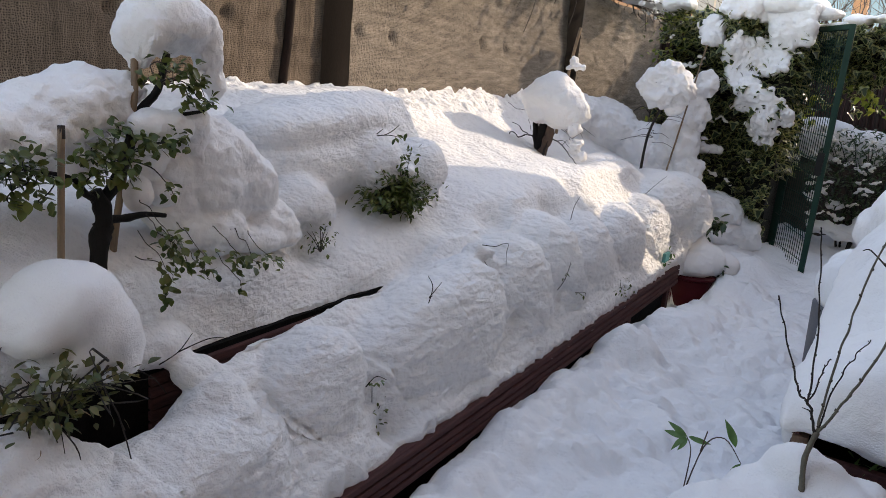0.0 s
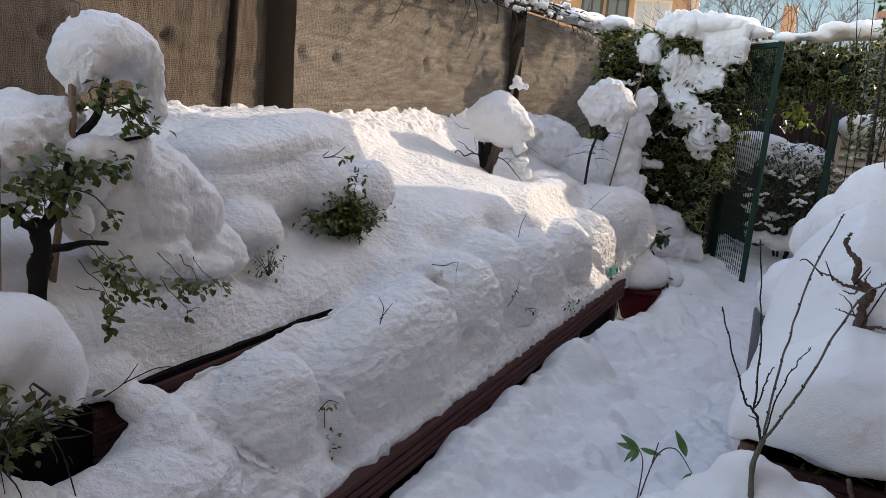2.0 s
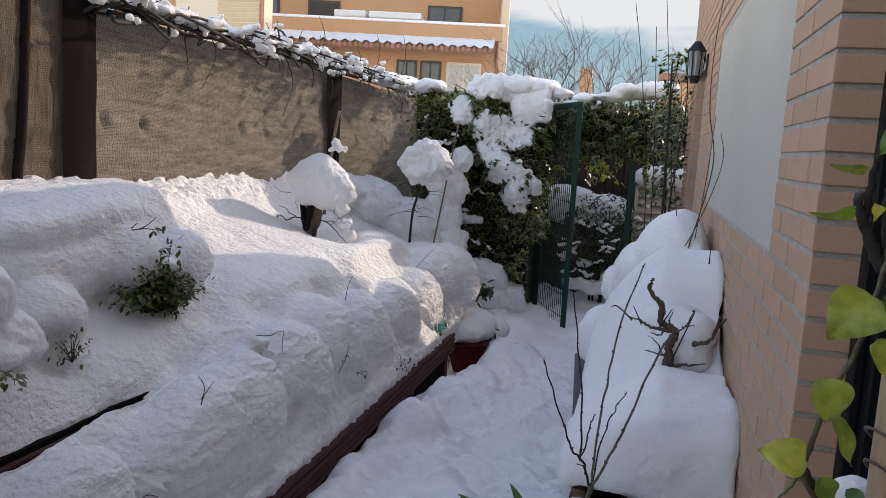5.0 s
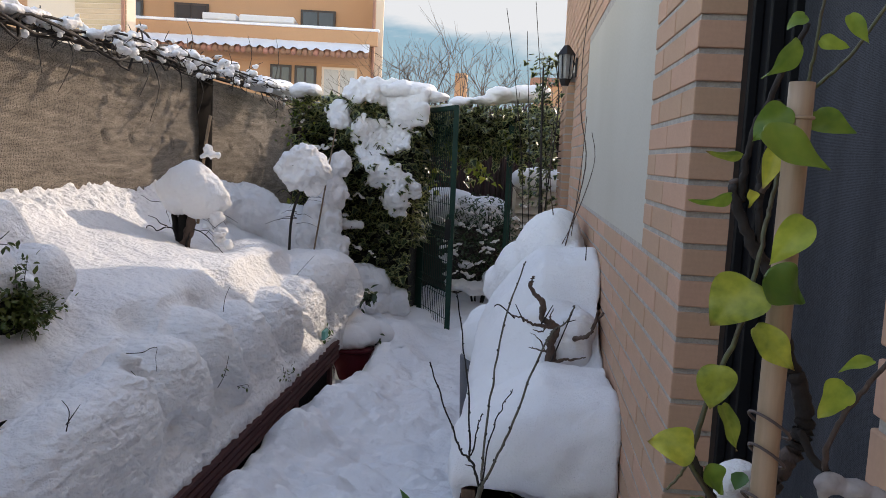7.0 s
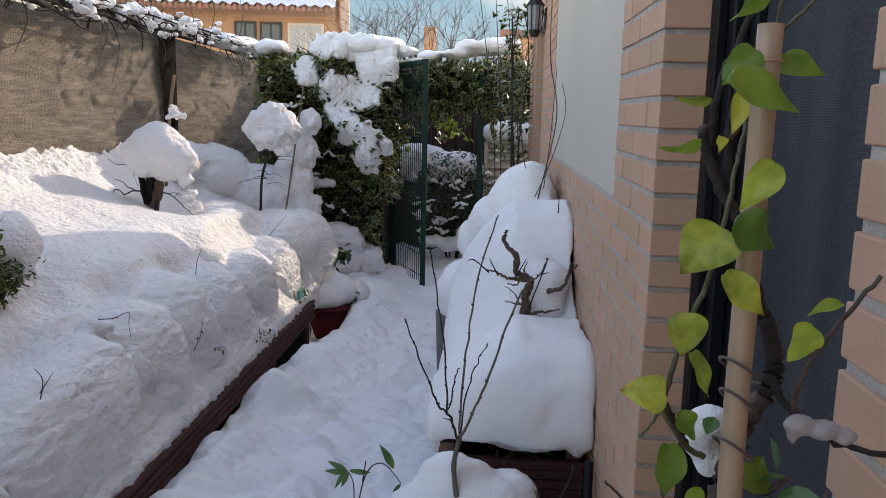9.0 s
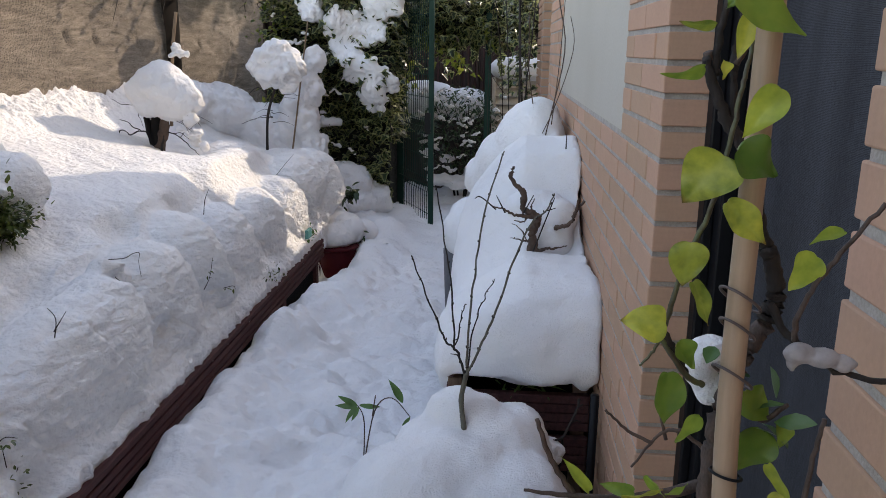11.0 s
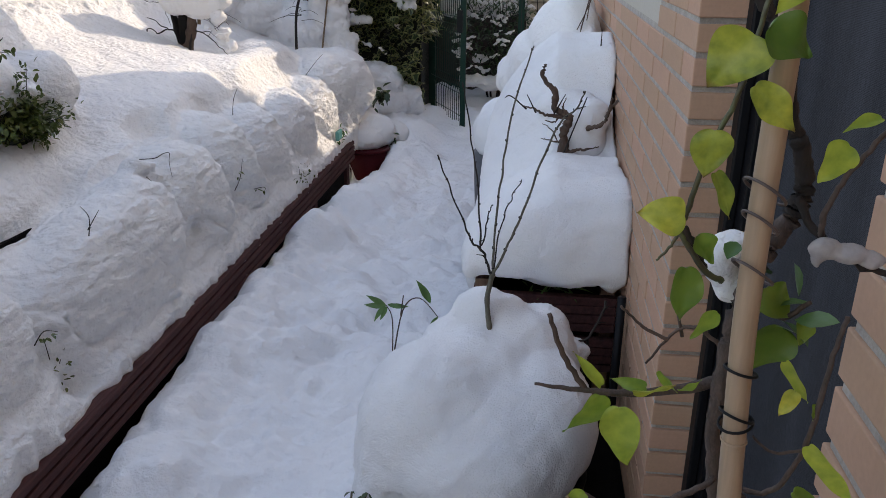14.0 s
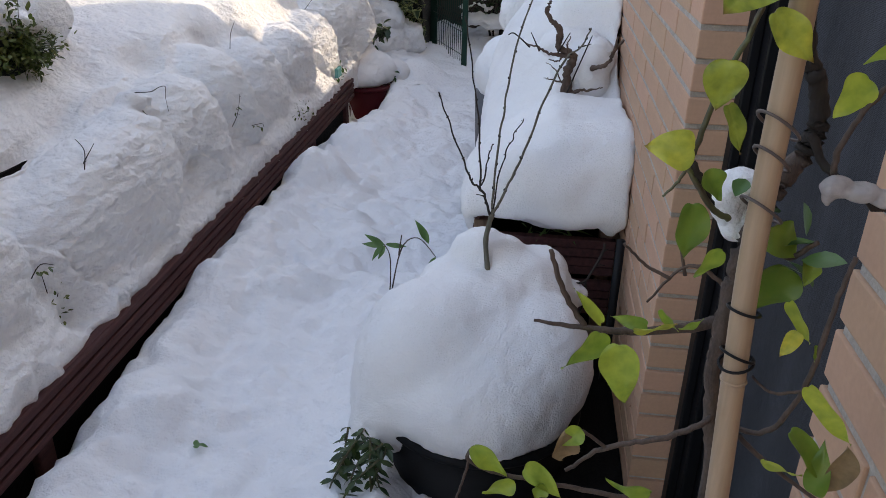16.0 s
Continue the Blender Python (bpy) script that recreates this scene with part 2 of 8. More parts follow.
def weave(mat, rows, columns, dark, wobble):
    """Crossing threads over a cloth: dark gaps where the bands meet."""
    n, l = mat.node_tree.nodes, mat.node_tree.links
    src = n["Principled BSDF"].inputs["Base Color"].links[0].from_socket
    co = n.new("ShaderNodeTexCoord")
    bands = []
    for axis, scale in (("Z", rows), ("Y", columns)):
        w = n.new("ShaderNodeTexWave")
        w.wave_type, w.bands_direction = "BANDS", axis
        w.inputs["Scale"].default_value, w.inputs["Distortion"].default_value = scale, wobble
        w.inputs["Detail"].default_value, w.inputs["Detail Scale"].default_value = 3, 1.5
        l.new(co.outputs["Object"], w.inputs["Vector"])
        bands.append(w)
    mul = n.new("ShaderNodeMath")
    mul.operation = "MULTIPLY"
    l.new(bands[0].outputs["Fac"], mul.inputs[0])
    l.new(bands[1].outputs["Fac"], mul.inputs[1])
    mr = n.new("ShaderNodeMapRange")
    mr.inputs["From Min"].default_value, mr.inputs["From Max"].default_value = 0.12, 0.75
    l.new(mul.outputs[0], mr.inputs["Value"])
    mx = n.new("ShaderNodeMix")
    mx.data_type = "RGBA"
    mx.inputs[7].default_value = (*dark, 1)
    l.new(mr.outputs[0], mx.inputs["Factor"])
    l.new(src, mx.inputs[6])
    l.new(mx.outputs[2], n["Principled BSDF"].inputs["Base Color"])


weave(FABRIC, 42, 24, (0.025, 0.019, 0.015), 7)
weave(FABRIC_BROWN, 36, 34, (0.020, 0.014, 0.010), 7)
weave(SCREEN, 150, 120, (0.004, 0.0045, 0.006), 3.5)

# ivy: cream margins on dark blades, from the blade's own colour attribute
IVY = material("variegated ivy leaf", (0.020, 0.042, 0.013), 0.28, vary=0.45, scale=14, fine=80, bump=0.15, island=0.5, trans=0.4)
_n, _l = IVY.node_tree.nodes, IVY.node_tree.links
_at = _n.new("ShaderNodeAttribute")
_at.attribute_name = "margin"
_mx = _n.new("ShaderNodeMix")
_mx.data_type = "RGBA"
_mx.inputs[7].default_value = (0.30, 0.33, 0.15, 1)
_src = _n["Principled BSDF"].inputs["Base Color"].links[0].from_socket
_mr = _n.new("ShaderNodeMapRange")
_mr.inputs["From Min"].default_value, _mr.inputs["From Max"].default_value = 0.72, 0.95
_l.new(_at.outputs["Fac"], _mr.inputs["Value"])
_l.new(_mr.outputs[0], _mx.inputs["Factor"])
_l.new(_src, _mx.inputs[6])
_l.new(_mx.outputs[2], _n["Principled BSDF"].inputs["Base Color"])
for _k in _n:
    if _k.bl_idname == "ShaderNodeBsdfTranslucent":
        _l.new(_mx.outputs[2], _k.inputs["Color"])


# ---- building blocks ----
def empty(name, at, label, category, group="", kind=""):
    e = new(name)
    e.location = at
    e.empty_display_size = 0.05
    return tagged(e, label, category, group, kind)


def mesh_of(name, verts, faces, mat, smooth=True):
    me = bpy.data.meshes.new(name)
    me.from_pydata([tuple(map(float, v)) for v in verts], [], [tuple(map(int, f)) for f in faces])
    me.materials.append(mat)
    if smooth:
        me.polygons.foreach_set("use_smooth", [True] * len(me.polygons))
    me.update()
    return me


def bm_mesh(name, bm, mat, smooth=False):
    me = bpy.data.meshes.new(name)
    bmesh.ops.recalc_face_normals(bm, faces=bm.faces)
    bm.to_mesh(me)
    bm.free()
    me.materials.append(mat)
    if smooth:
        me.polygons.foreach_set("use_smooth", [True] * len(me.polygons))
    return me


def put(ob, parent):
    """Parents ob to a thing and keeps its coordinates in the world."""
    if parent:
        base = Vector((0, 0, 0))
        p = parent
        while p:
            base += p.location
            p = p.parent
        ob.parent = parent
        ob.location = ob.location - base
    return ob


def part(name, bm, mat, parent=None, label="", smooth=False, at=(0, 0, 0)):
    me = bm if isinstance(bm, bpy.types.Mesh) else bm_mesh(name, bm, mat, smooth)
    ob = new(name, me)
    ob.location = at
    put(ob, parent)
    if name in ("branchwork", "stemwork", "shootwork", "leaves"):
        tagged(ob, kind="stuff")
    return tagged(ob, label)


def box(bm, lo, hi, bevel=0.0):
    c = [(a + b) / 2 for a, b in zip(lo, hi)]
    r = bmesh.ops.create_cube(bm, size=1, matrix=Matrix.LocRotScale(c, None, [b - a for a, b in zip(lo, hi)]))
    if bevel:
        edges = list({e for v in r["verts"] for e in v.link_edges})
        bmesh.ops.bevel(bm, geom=edges, offset=bevel, segments=2, affect="EDGES", profile=0.5)
    return bm


def boxed(lo, hi, bevel=0.0):
    return box(bmesh.new(), lo, hi, bevel)


def smooth_line(pts, n=5):
    """A Catmull-Rom line through the points."""
    p = [Vector(q) for q in pts]
    if len(p) < 3:
        return p
    out = []
    for i in range(len(p) - 1):
        a, b, c, d = p[max(i - 1, 0)], p[i], p[i + 1], p[min(i + 2, len(p) - 1)]
        for k in range(n):
            t = k / n
            out.append(0.5 * ((2 * b) + (c - a) * t + (2 * a - 5 * b + 4 * c - d) * t * t + (3 * b - a - 3 * c + d) * t ** 3))
    return out + [p[-1]]


def tube_data(pts, r0, r1, sides=6, knots=0.0, seed=0):
    rnd = random.Random(seed)
    verts, faces = [], []
    up = Vector((0.31, 0.2, 0.93))
    n = len(pts)
    ridge = [1 + knots * 0.9 * rnd.uniform(-1, 1) for _ in range(sides)]
    for i, p in enumerate(pts):
        d = (pts[min(i + 1, n - 1)] - pts[max(i - 1, 0)]).normalized()
        s = d.cross(up)
        s = s.normalized() if s.length > 1e-3 else d.orthogonal().normalized()
        t = d.cross(s)
        r = (r0 + (r1 - r0) * i / max(n - 1, 1)) * (1 + knots * 1.6 * noise.noise(Vector((i * 0.37, seed * 1.7 % 50, 0.5))))
        for k in range(sides):
            a = 2 * math.pi * k / sides
            verts.append(p + (s * math.cos(a) + t * math.sin(a)) * r * ridge[k] * (1 + knots * 0.25 * rnd.uniform(-1, 1)))
    for i in range(n - 1):
        for k in range(sides):
            faces.append((i * sides + k, i * sides + (k + 1) % sides, (i + 1) * sides + (k + 1) % sides, (i + 1) * sides + k))
    faces.append(tuple(range(sides))[::-1])
    faces.append(tuple((n - 1) * sides + k for k in range(sides)))
    return verts, faces


def tubes(name, lines, mat, sides=6, knots=0.08, n=5):
    """One mesh of several tapered stems: (points, first radius, last radius)."""
    V, F = [], []
    for i, (pts, r0, r1) in enumerate(lines):
        v, f = tube_data(smooth_line(pts, n), r0, r1, sides, knots, i)
        o = len(V)
        V += v
        F += [tuple(o + k for k in q) for q in f]
    return mesh_of(name, V, F, mat)


def stem(name, pts, r0, r1, mat, parent, sides=7, knots=0.08, label="", n=5):
    return part(name, tubes(name, [(pts, r0, r1)], mat, sides, knots, n), mat, parent, label)


def gnarled(pts, amp, seed, n=6):
    """A line through the points with small sharp kinks."""
    rnd = random.Random(seed)
    out = smooth_line(pts, n)
    return [out[0]] + [p + Vector((rnd.gauss(0, amp), rnd.gauss(0, amp), rnd.gauss(0, amp))) for p in out[1:-1]] + [out[-1]]


BLADES = {
    "oval": [(0, 0), (0.2, 0.32), (0.45, 0.5), (0.7, 0.4), (0.9, 0.17), (1, 0)],
    "lance": [(0, 0), (0.15, 0.3), (0.4, 0.5), (0.7, 0.34), (1, 0)],
    "heart": [(0, 0), (-0.02, 0.18), (0.05, 0.38), (0.20, 0.51), (0.40, 0.50), (0.63, 0.36), (0.83, 0.18), (1, 0)],
    "ivy": [(0, 0), (-0.12, 0.3), (0.22, 0.55), (0.36, 0.3), (0.6, 0.27), (1, 0)],
}


def blade(kind, length, width, fold=0.25, curl=0.15):
    """Vertices, faces and margin values of one leaf along +x, with its midrib sunk and the tip curled."""
    prof = BLADES[kind]
    v, f, e = [], [], []
    for u, w in prof:
        z = -curl * length * max(u, 0) ** 2
        v += [(max(u, 0) * length, 0, z), (u * length, w * width, z + fold * w * width), (u * length, -w * width, z + fold * w * width)]
        e += [0.35 if 0 < u < 1 else 1.0, 1.0, 1.0]
    for i in range(len(prof) - 1):
        a, b = 3 * i, 3 * (i + 1)
        f += [(a, b, b + 1, a + 1), (a, a + 2, b + 2, b)]
    return v, f, e


def foliage(name, spots, kind, length, width, mat, seed=0, droop=0.35, jitter=0.35, face=None):
    """One mesh of many leaves; spots: places, each with an optional outward way."""
    rnd = random.Random(seed)
    V, F, E = [], [], []
    for s in spots:
        p, out = (Vector(s[0]), Vector(s[1])) if isinstance(s[0], (tuple, list, Vector)) else (Vector(s), None)
        if out is None:
            a = rnd.uniform(0, 2 * math.pi)
            out = Vector((math.cos(a), math.sin(a), 0))
        d = (out + Vector((rnd.gauss(0, jitter), rnd.gauss(0, jitter), rnd.gauss(0, jitter) - droop))).normalized()
        side = d.cross(Vector((rnd.gauss(0, 0.35), rnd.gauss(0, 0.35), 1))).normalized()
        nrm = side.cross(d)
        k = rnd.uniform(0.65, 1.2)
        v, f, e = blade(kind, length * k, width * k * rnd.uniform(0.85, 1.15), rnd.uniform(0.1, 0.45), rnd.uniform(0, 0.35))
        o = len(V)
        V += [p + d * q[0] + side * q[1] + nrm * q[2] for q in v]
        F += [tuple(o + i for i in q) for q in f]
        E += e
    me = mesh_of(name, V, F, mat)
    at = me.attributes.new("margin", "FLOAT", "POINT")
    at.data.foreach_set("value", E)
    return me


def one_leaf(at, out, length, width, mat, parent, kind="heart", nrm=(0, 0, 1), fold=0.2, curl=0.2, label="", seed=0):
    """A single leaf with a cupped, slightly wavy blade and veins."""
    rnd = random.Random(seed + int(abs(at[0] * 9173 + at[2] * 4211)))
    d = Vector(out).normalized()
    side = Vector(nrm).cross(d).normalized()
    up = d.cross(side)
    prof = smooth_line([(u, w, 0) for u, w in BLADES[kind]], 3)
    ph, skew, roll = rnd.uniform(0, 6), rnd.gauss(0, 0.16), rnd.gauss(0, 0.5)
    V, F, E = [], [], []
    for i, q in enumerate(prof):
        for j in range(-4, 5):
            s = j / 4
            u = max(q.x, 0) * (1 - abs(s)) + q.x * abs(s)
            x, y = u * length, s * q.y * width
            z = -curl * length * u * u + fold * width * abs(s * q.y) ** 1.5 * 1.6 + roll * y * u
            z += 0.09 * width * math.sin(u * 9 + ph + 2 * s) * abs(s)
            y += skew * length * u * u
            V.append(Vector(at) + d * x + side * y + up * z)
            ray = abs((u * 5.5 - abs(s) * 1.6 * q.y) % 1.0 - 0.5) * 2
            E.append(max(1.0 if j == 0 else 0.0, 0.7 * max(0, ray - 0.72) / 0.28))
    for i in range(len(prof) - 1):
        for j in range(8):
            a = i * 9 + j
            F.append((a, a + 9, a + 10, a + 1))
    me = mesh_of("leaf", V, F, mat)
    me.attributes.new("vein", "FLOAT", "POINT").data.foreach_set("value", E)
    me.attributes.new("reach", "FLOAT", "POINT").data.foreach_set("value", [max(q.x, 0) for q in prof for _ in range(9)])
    return part("leaf", me, mat, parent, label)


def lumps(verts, steps):
    """Moves vertices (n x 3) along their normals by layered noise: (scale, metres, stretch of z)."""
    return [sum(noise.noise(Vector((v[0] * s, v[1] * s, v[2] * s * zs))) * a for s, a, zs in steps) for v in verts]


# pits where plants keep the snow open: centre, radius, depth
HOLLOWS = [(-1.33, 1.92, 0.44, 0.07, 0.13), (-1.35, 1.88, 0.58, 0.05, 0.06), (-1.62, 3.10, 0.97, 0.09, 0.07), (-1.44, 2.72, 0.84, 0.05, 0.05), (-1.83, 2.07, 0.95, 0.08, 0.09),
           (-1.36, 3.36, 0.62, 0.05, 0.05), (-1.33, 2.10, 0.86, 0.05, 0.04), (-1.55, 3.72, 0.95, 0.10, 0.06), (-1.32, 2.86, 0.60, 0.05, 0.07), (-1.30, 4.25, 0.55, 0.07, 0.06)]


# far edges of the slumped snow shells along the plank
SHELLS = [0.2, 0.95, 1.46, 1.88, 2.37, 2.88, 3.48, 4.20, 4.74, 5.22, 6.0]


def shell(y, z):
    """Each shell swells along the bed and ends in a step."""
    s = y + 0.75 * (z - 0.72) + 0.05 * noise.noise(Vector((y * 3, z * 7, 2))) + 0.012 * noise.noise(Vector((y * 14, z * 24, 5)))
    for a, b in zip(SHELLS, SHELLS[1:]):
        if a <= s < b:
            u, rise = (s - a) / (b - a), min(1.0, (b - s) / 0.022)
            return (0.034 * u ** 1.6 + 0.012) * rise - 0.012
    return 0.0


def flutes(v):
    """Ripples of wind-packed snow on the steep front, a crumbly berm at the back."""
    x, y, z = v
    q = Vector((x, y, z))
    steep = max(0.0, min(1.0, (1.60 + x) / 0.12))
    out = 0.04 * min(abs(noise.noise(Vector((x * 1.2, y * 1.8, z * 1.3 + 4)))), 0.35) - 0.014
    if steep > 0:
        w = noise.noise(Vector((x * 12, y * 12, z * 33)))
        out += steep * shell(y, z) * max(0.0, min(1.0, (1.02 - z) / 0.12))
        calm = 1.0 - 0.3 * max(0.0, min(1.0, (y - 4.9) / 0.5))
        out += steep * calm * (0.011 * w + 0.005 * noise.noise(Vector((x * 26, y * 34, z * 60))))
        out += steep * calm * (0.005 * noise.noise(q * 16) + 0.003 * noise.noise(q * 40) + 0.003 * noise.noise(q * 85))
    for cx, cy, cz, r, depth in HOLLOWS:
        k = ((x - cx) ** 2 + (y - cy) ** 2 + (z - cz) ** 2) / r ** 2
        if k < 6:
            out -= depth * math.exp(-k)
    berm = max(0.0, min(1.0, (-x - 2.50) / 0.10))
    if berm > 0:
        out += berm * (0.022 * noise.noise(q * 9) + 0.014 * noise.noise(q * 20) + 0.010 * noise.noise(q * 42))
    else:
        out += (1 - steep) * (0.006 * noise.noise(q * 13) + 0.003 * noise.noise(q * 30))
    return out


def remeshed(name, bm, mat, voxel, steps, smooth=4, extra=None, clamp=None):
    """A closed mass of snow: the union of the bodies in bm, softened and roughened."""
    me = bpy.data.meshes.new(name)
    bm.to_mesh(me)
    bm.free()
    ob = new(name, me)
    r = ob.modifiers.new("union", "REMESH")
    r.mode, r.voxel_size, r.use_smooth_shade = "VOXEL", voxel, True
    if smooth:
        s = ob.modifiers.new("soft", "SMOOTH")
        s.factor, s.iterations = 0.5, smooth
    dg = bpy.context.evaluated_depsgraph_get()
    done = bpy.data.meshes.new_from_object(ob.evaluated_get(dg))
    bpy.data.objects.remove(ob)
    n = len(done.vertices)
    co, nr = np.empty(n * 3), np.empty(n * 3)
    done.vertices.foreach_get("co", co)
    done.vertices.foreach_get("normal", nr)
    co, nr = co.reshape(-1, 3), nr.reshape(-1, 3)
    move = np.array(lumps(co, steps))
    if extra:
        move = move + np.array([extra(v) for v in co])
    co = co + nr * move[:, None]
    if clamp:
        low = co[:, 2] < 0.50
        co[low, 0] = np.minimum(co[low, 0], clamp + 0.003 * np.sin(co[low, 1] * 23) + 0.005 * np.sin(co[low, 1] * 61) + 0.004 * np.sin(co[low, 1] * 97))
    done.vertices.foreach_set("co", co.ravel())
    done.materials.clear()
    done.materials.append(mat)
    done.polygons.foreach_set("use_smooth", [True] * len(done.polygons))
    done.update()
    done.name = name
    return done


CRUMB = ((4, 0.045, 1), (9, 0.028, 1), (20, 0.015, 1.3), (45, 0.007, 1.5), (90, 0.003, 1.5))
SOFT = ((4, 0.020, 1), (9, 0.008, 1), (22, 0.004, 1), (55, 0.003, 1), (100, 0.002, 1))


def ball(bm, c, r, turn=(0, 0, 0), sub=3):
    bmesh.ops.create_icosphere(bm, subdivisions=sub, radius=1,
                               matrix=Matrix.LocRotScale(c, Euler([radians(a) for a in turn]), r))


def slab(bm, c, r, turn, square=0.8):
    """A cushion of snow: an ellipsoid with fuller corners."""
    made = bmesh.ops.create_icosphere(bm, subdivisions=4, radius=1)["verts"]
    m = Matrix.LocRotScale(c, Euler([radians(a) for a in turn]), r)
    for v in made:
        v.co = m @ Vector([math.copysign(abs(k) ** square, k) for k in v.co])


def snow_cap(balls, label, voxel=0.013, steps=SOFT, smooth=12, category="snow", name="snow_mound", group=""):
    bm = bmesh.new()
    for b in balls:
        ball(bm, b[:3], b[3:6], b[6:9] if len(b) > 6 else (0, 0, 0))
    me = remeshed(name, bm, SNOW_SOFT if steps is SOFT else SNOW, voxel, steps, smooth)
    return tagged(new(name, me), label, category, group)


def rows_between(table, y, x):
    """Height from a table of (y, heights at XS), both ways with a soft step."""
    for (y0, a), (y1, b) in zip(table, table[1:]):
        if y <= y1 or y1 == table[-1][0]:
            t = min(max((y - y0) / (y1 - y0), 0), 1)
            t = t * t * (3 - 2 * t)
            h = [p + (q - p) * t for p, q in zip(a, b)]
            break
    return float(np.interp(-x, [-k for k in XS], h))


# ---- setting: ground and paths ----
def sheet(name, x0, x1, y0, y1, step, height, mat):
    nx, ny = int((x1 - x0) / step) + 1, int((y1 - y0) / step) + 1
    V = [(x0 + (x1 - x0) * i / (nx - 1), y0 + (y1 - y0) * j / (ny - 1)) for j in range(ny) for i in range(nx)]
    V = [(x, y, height(x, y)) for x, y in V]
    F = [(j * nx + i, j * nx + i + 1, (j + 1) * nx + i + 1, (j + 1) * nx + i) for j in range(ny - 1) for i in range(nx - 1)]
    return mesh_of(name, V, F, mat)


ground = tagged(new("ground", sheet("ground", -400, 400, -400, 400, 20, lambda x, y: -0.02, SNOW_PATH)), "snow covered open ground", "ground", kind="structure")

CLODS = [(-1.08, 3.75, 0.15, 0.10), (-0.94, 4.35, 0.2, 0.08), (-1.12, 3.1, 0.14, 0.05), (-1.0, 2.55, 0.18, 0.05), (-0.9, 5.6, 0.2, 0.06),
         (-1.05, 1.75, 0.15, 0.05), (-0.6, 4.3, 0.2, 0.04), (-1.0, 6.1, 0.25, 0.12), (-0.8, 3.0, 0.2, 0.04)]


def path_height(x, y):
    z = 0.235 + 0.02 * math.sin(y * 1.3) - 0.03 * math.exp(-((x + 0.62) / 0.22) ** 2)
    z += 0.10 * max(0, min(1, (-y + 3.2) / 1.6)) * math.exp(-((x + 0.35) / 0.3) ** 2)
    z += 0.06 * math.exp(-((x + 1.13) / 0.11) ** 2) * (y < 4.6)
    for cx, cy, r, h in CLODS:
        q = ((x - cx) ** 2 + (y - cy) ** 2) / r ** 2
        if q < 4:
            z += h * math.exp(-q ** 2 * 0.8)
    z -= 0.20 * math.exp(-((x + 1.24) / 0.11) ** 2 - ((y - 5.0) / 0.55) ** 2) + 0.16 * math.exp(-((x + 1.18) / 0.14) ** 2 - ((y - 5.5) / 0.22) ** 2)
    z -= 0.045 * math.exp(-((x + 0.42) / 0.16) ** 2 - ((y - 2.2) / 0.28) ** 2)
    z += 0.36 * math.exp(-((x + 1.75) / 0.55) ** 2 - ((y - 6.85) / 0.50) ** 2)
    p = Vector((x, y, 0))
    z += 0.030 * noise.noise(p * 2.6) + 0.050 * noise.noise(p * 4.7) + 0.035 * abs(noise.noise(p * 8.6 + Vector((3, 1, 0)))) + 0.026 * noise.noise(p * 15) + 0.010 * noise.noise(p * 33) - 0.005
    near = max(0.0, min(1.0, (2.5 - y) / 0.7))
    z -= near * 0.08 * max(0.0, min(1.0, (-1.0 - 0.06 * noise.noise(Vector((1, y * 3, 0))) - x) / 0.22)) ** 0.8
    edge = max(0, min(1, (x + 1.315 + 0.05 * noise.noise(Vector((0, y * 2.4, 3))) + 0.03 * noise.noise(Vector((0, y * 13, 3)))) / 0.08))
    if y < 5.5:
        z = z * (0.25 + 0.75 * edge ** 0.6)
    return z


path = tagged(new("snow_path", sheet("snow_path", -1.32, 0.30, -3.3, 5.5, 0.016, path_height, SNOW_PATH)),
              "trodden white snow lying on the garden path", "snow path", kind="structure")
far_snow = tagged(new("snow_ground", sheet("snow_ground", -2.9, 1.6, 5.5, 9.4, 0.04, path_height, SNOW_PATH)),
                  "trodden snow around and beyond the gate", "snow", kind="structure")

# Added strip; its near-black colour is the shaded void below pot and planter.
shade_strip = part("shade_strip", boxed((0.04, 0.9, -0.01), (0.275, 2.09, 0.36), 0.02), SOIL_SHADE)
tagged(shade_strip, "near-black strip standing in for shade beside the house wall", "soil", kind="structure")

# ---- setting: the house ----
WX = 0.272


def house_shell():
    bm = bmesh.new()
    x0, x1 = WX + 0.0035, 0.60
    box(bm, (x0, -3.5, -0.02), (x1, 0.642, 5.4))
    box(bm, (x0, 0.642, 2.285), (x1, 1.478, 5.4))
    box(bm, (x0 + 0.13, 0.642, -0.02), (x1, 1.478, 0.05))
    box(bm, (x0, 1.478, -0.02), (x1, 5.092, 5.4))
    box(bm, (x0, 5.092, 2.30), (x1, 6.008, 5.4))
    box(bm, (x0, 6.008, -0.02), (x1, 6.40, 5.4))
    box(bm, (x1, -3.5, -0.02), (6.5, 6.40, 5.4))
    return bm


wall_house = part("wall_house", house_shell(), MORTAR)
tagged(wall_house, "salmon brick house wall with grey mortar joints", "house wall", kind="structure")
panel = part("panel", boxed((WX + 0.003, 1.955, 1.505), (WX + 0.02, 4.10, 2.30)), PLASTER, wall_house, "smooth off-white plaster panel")


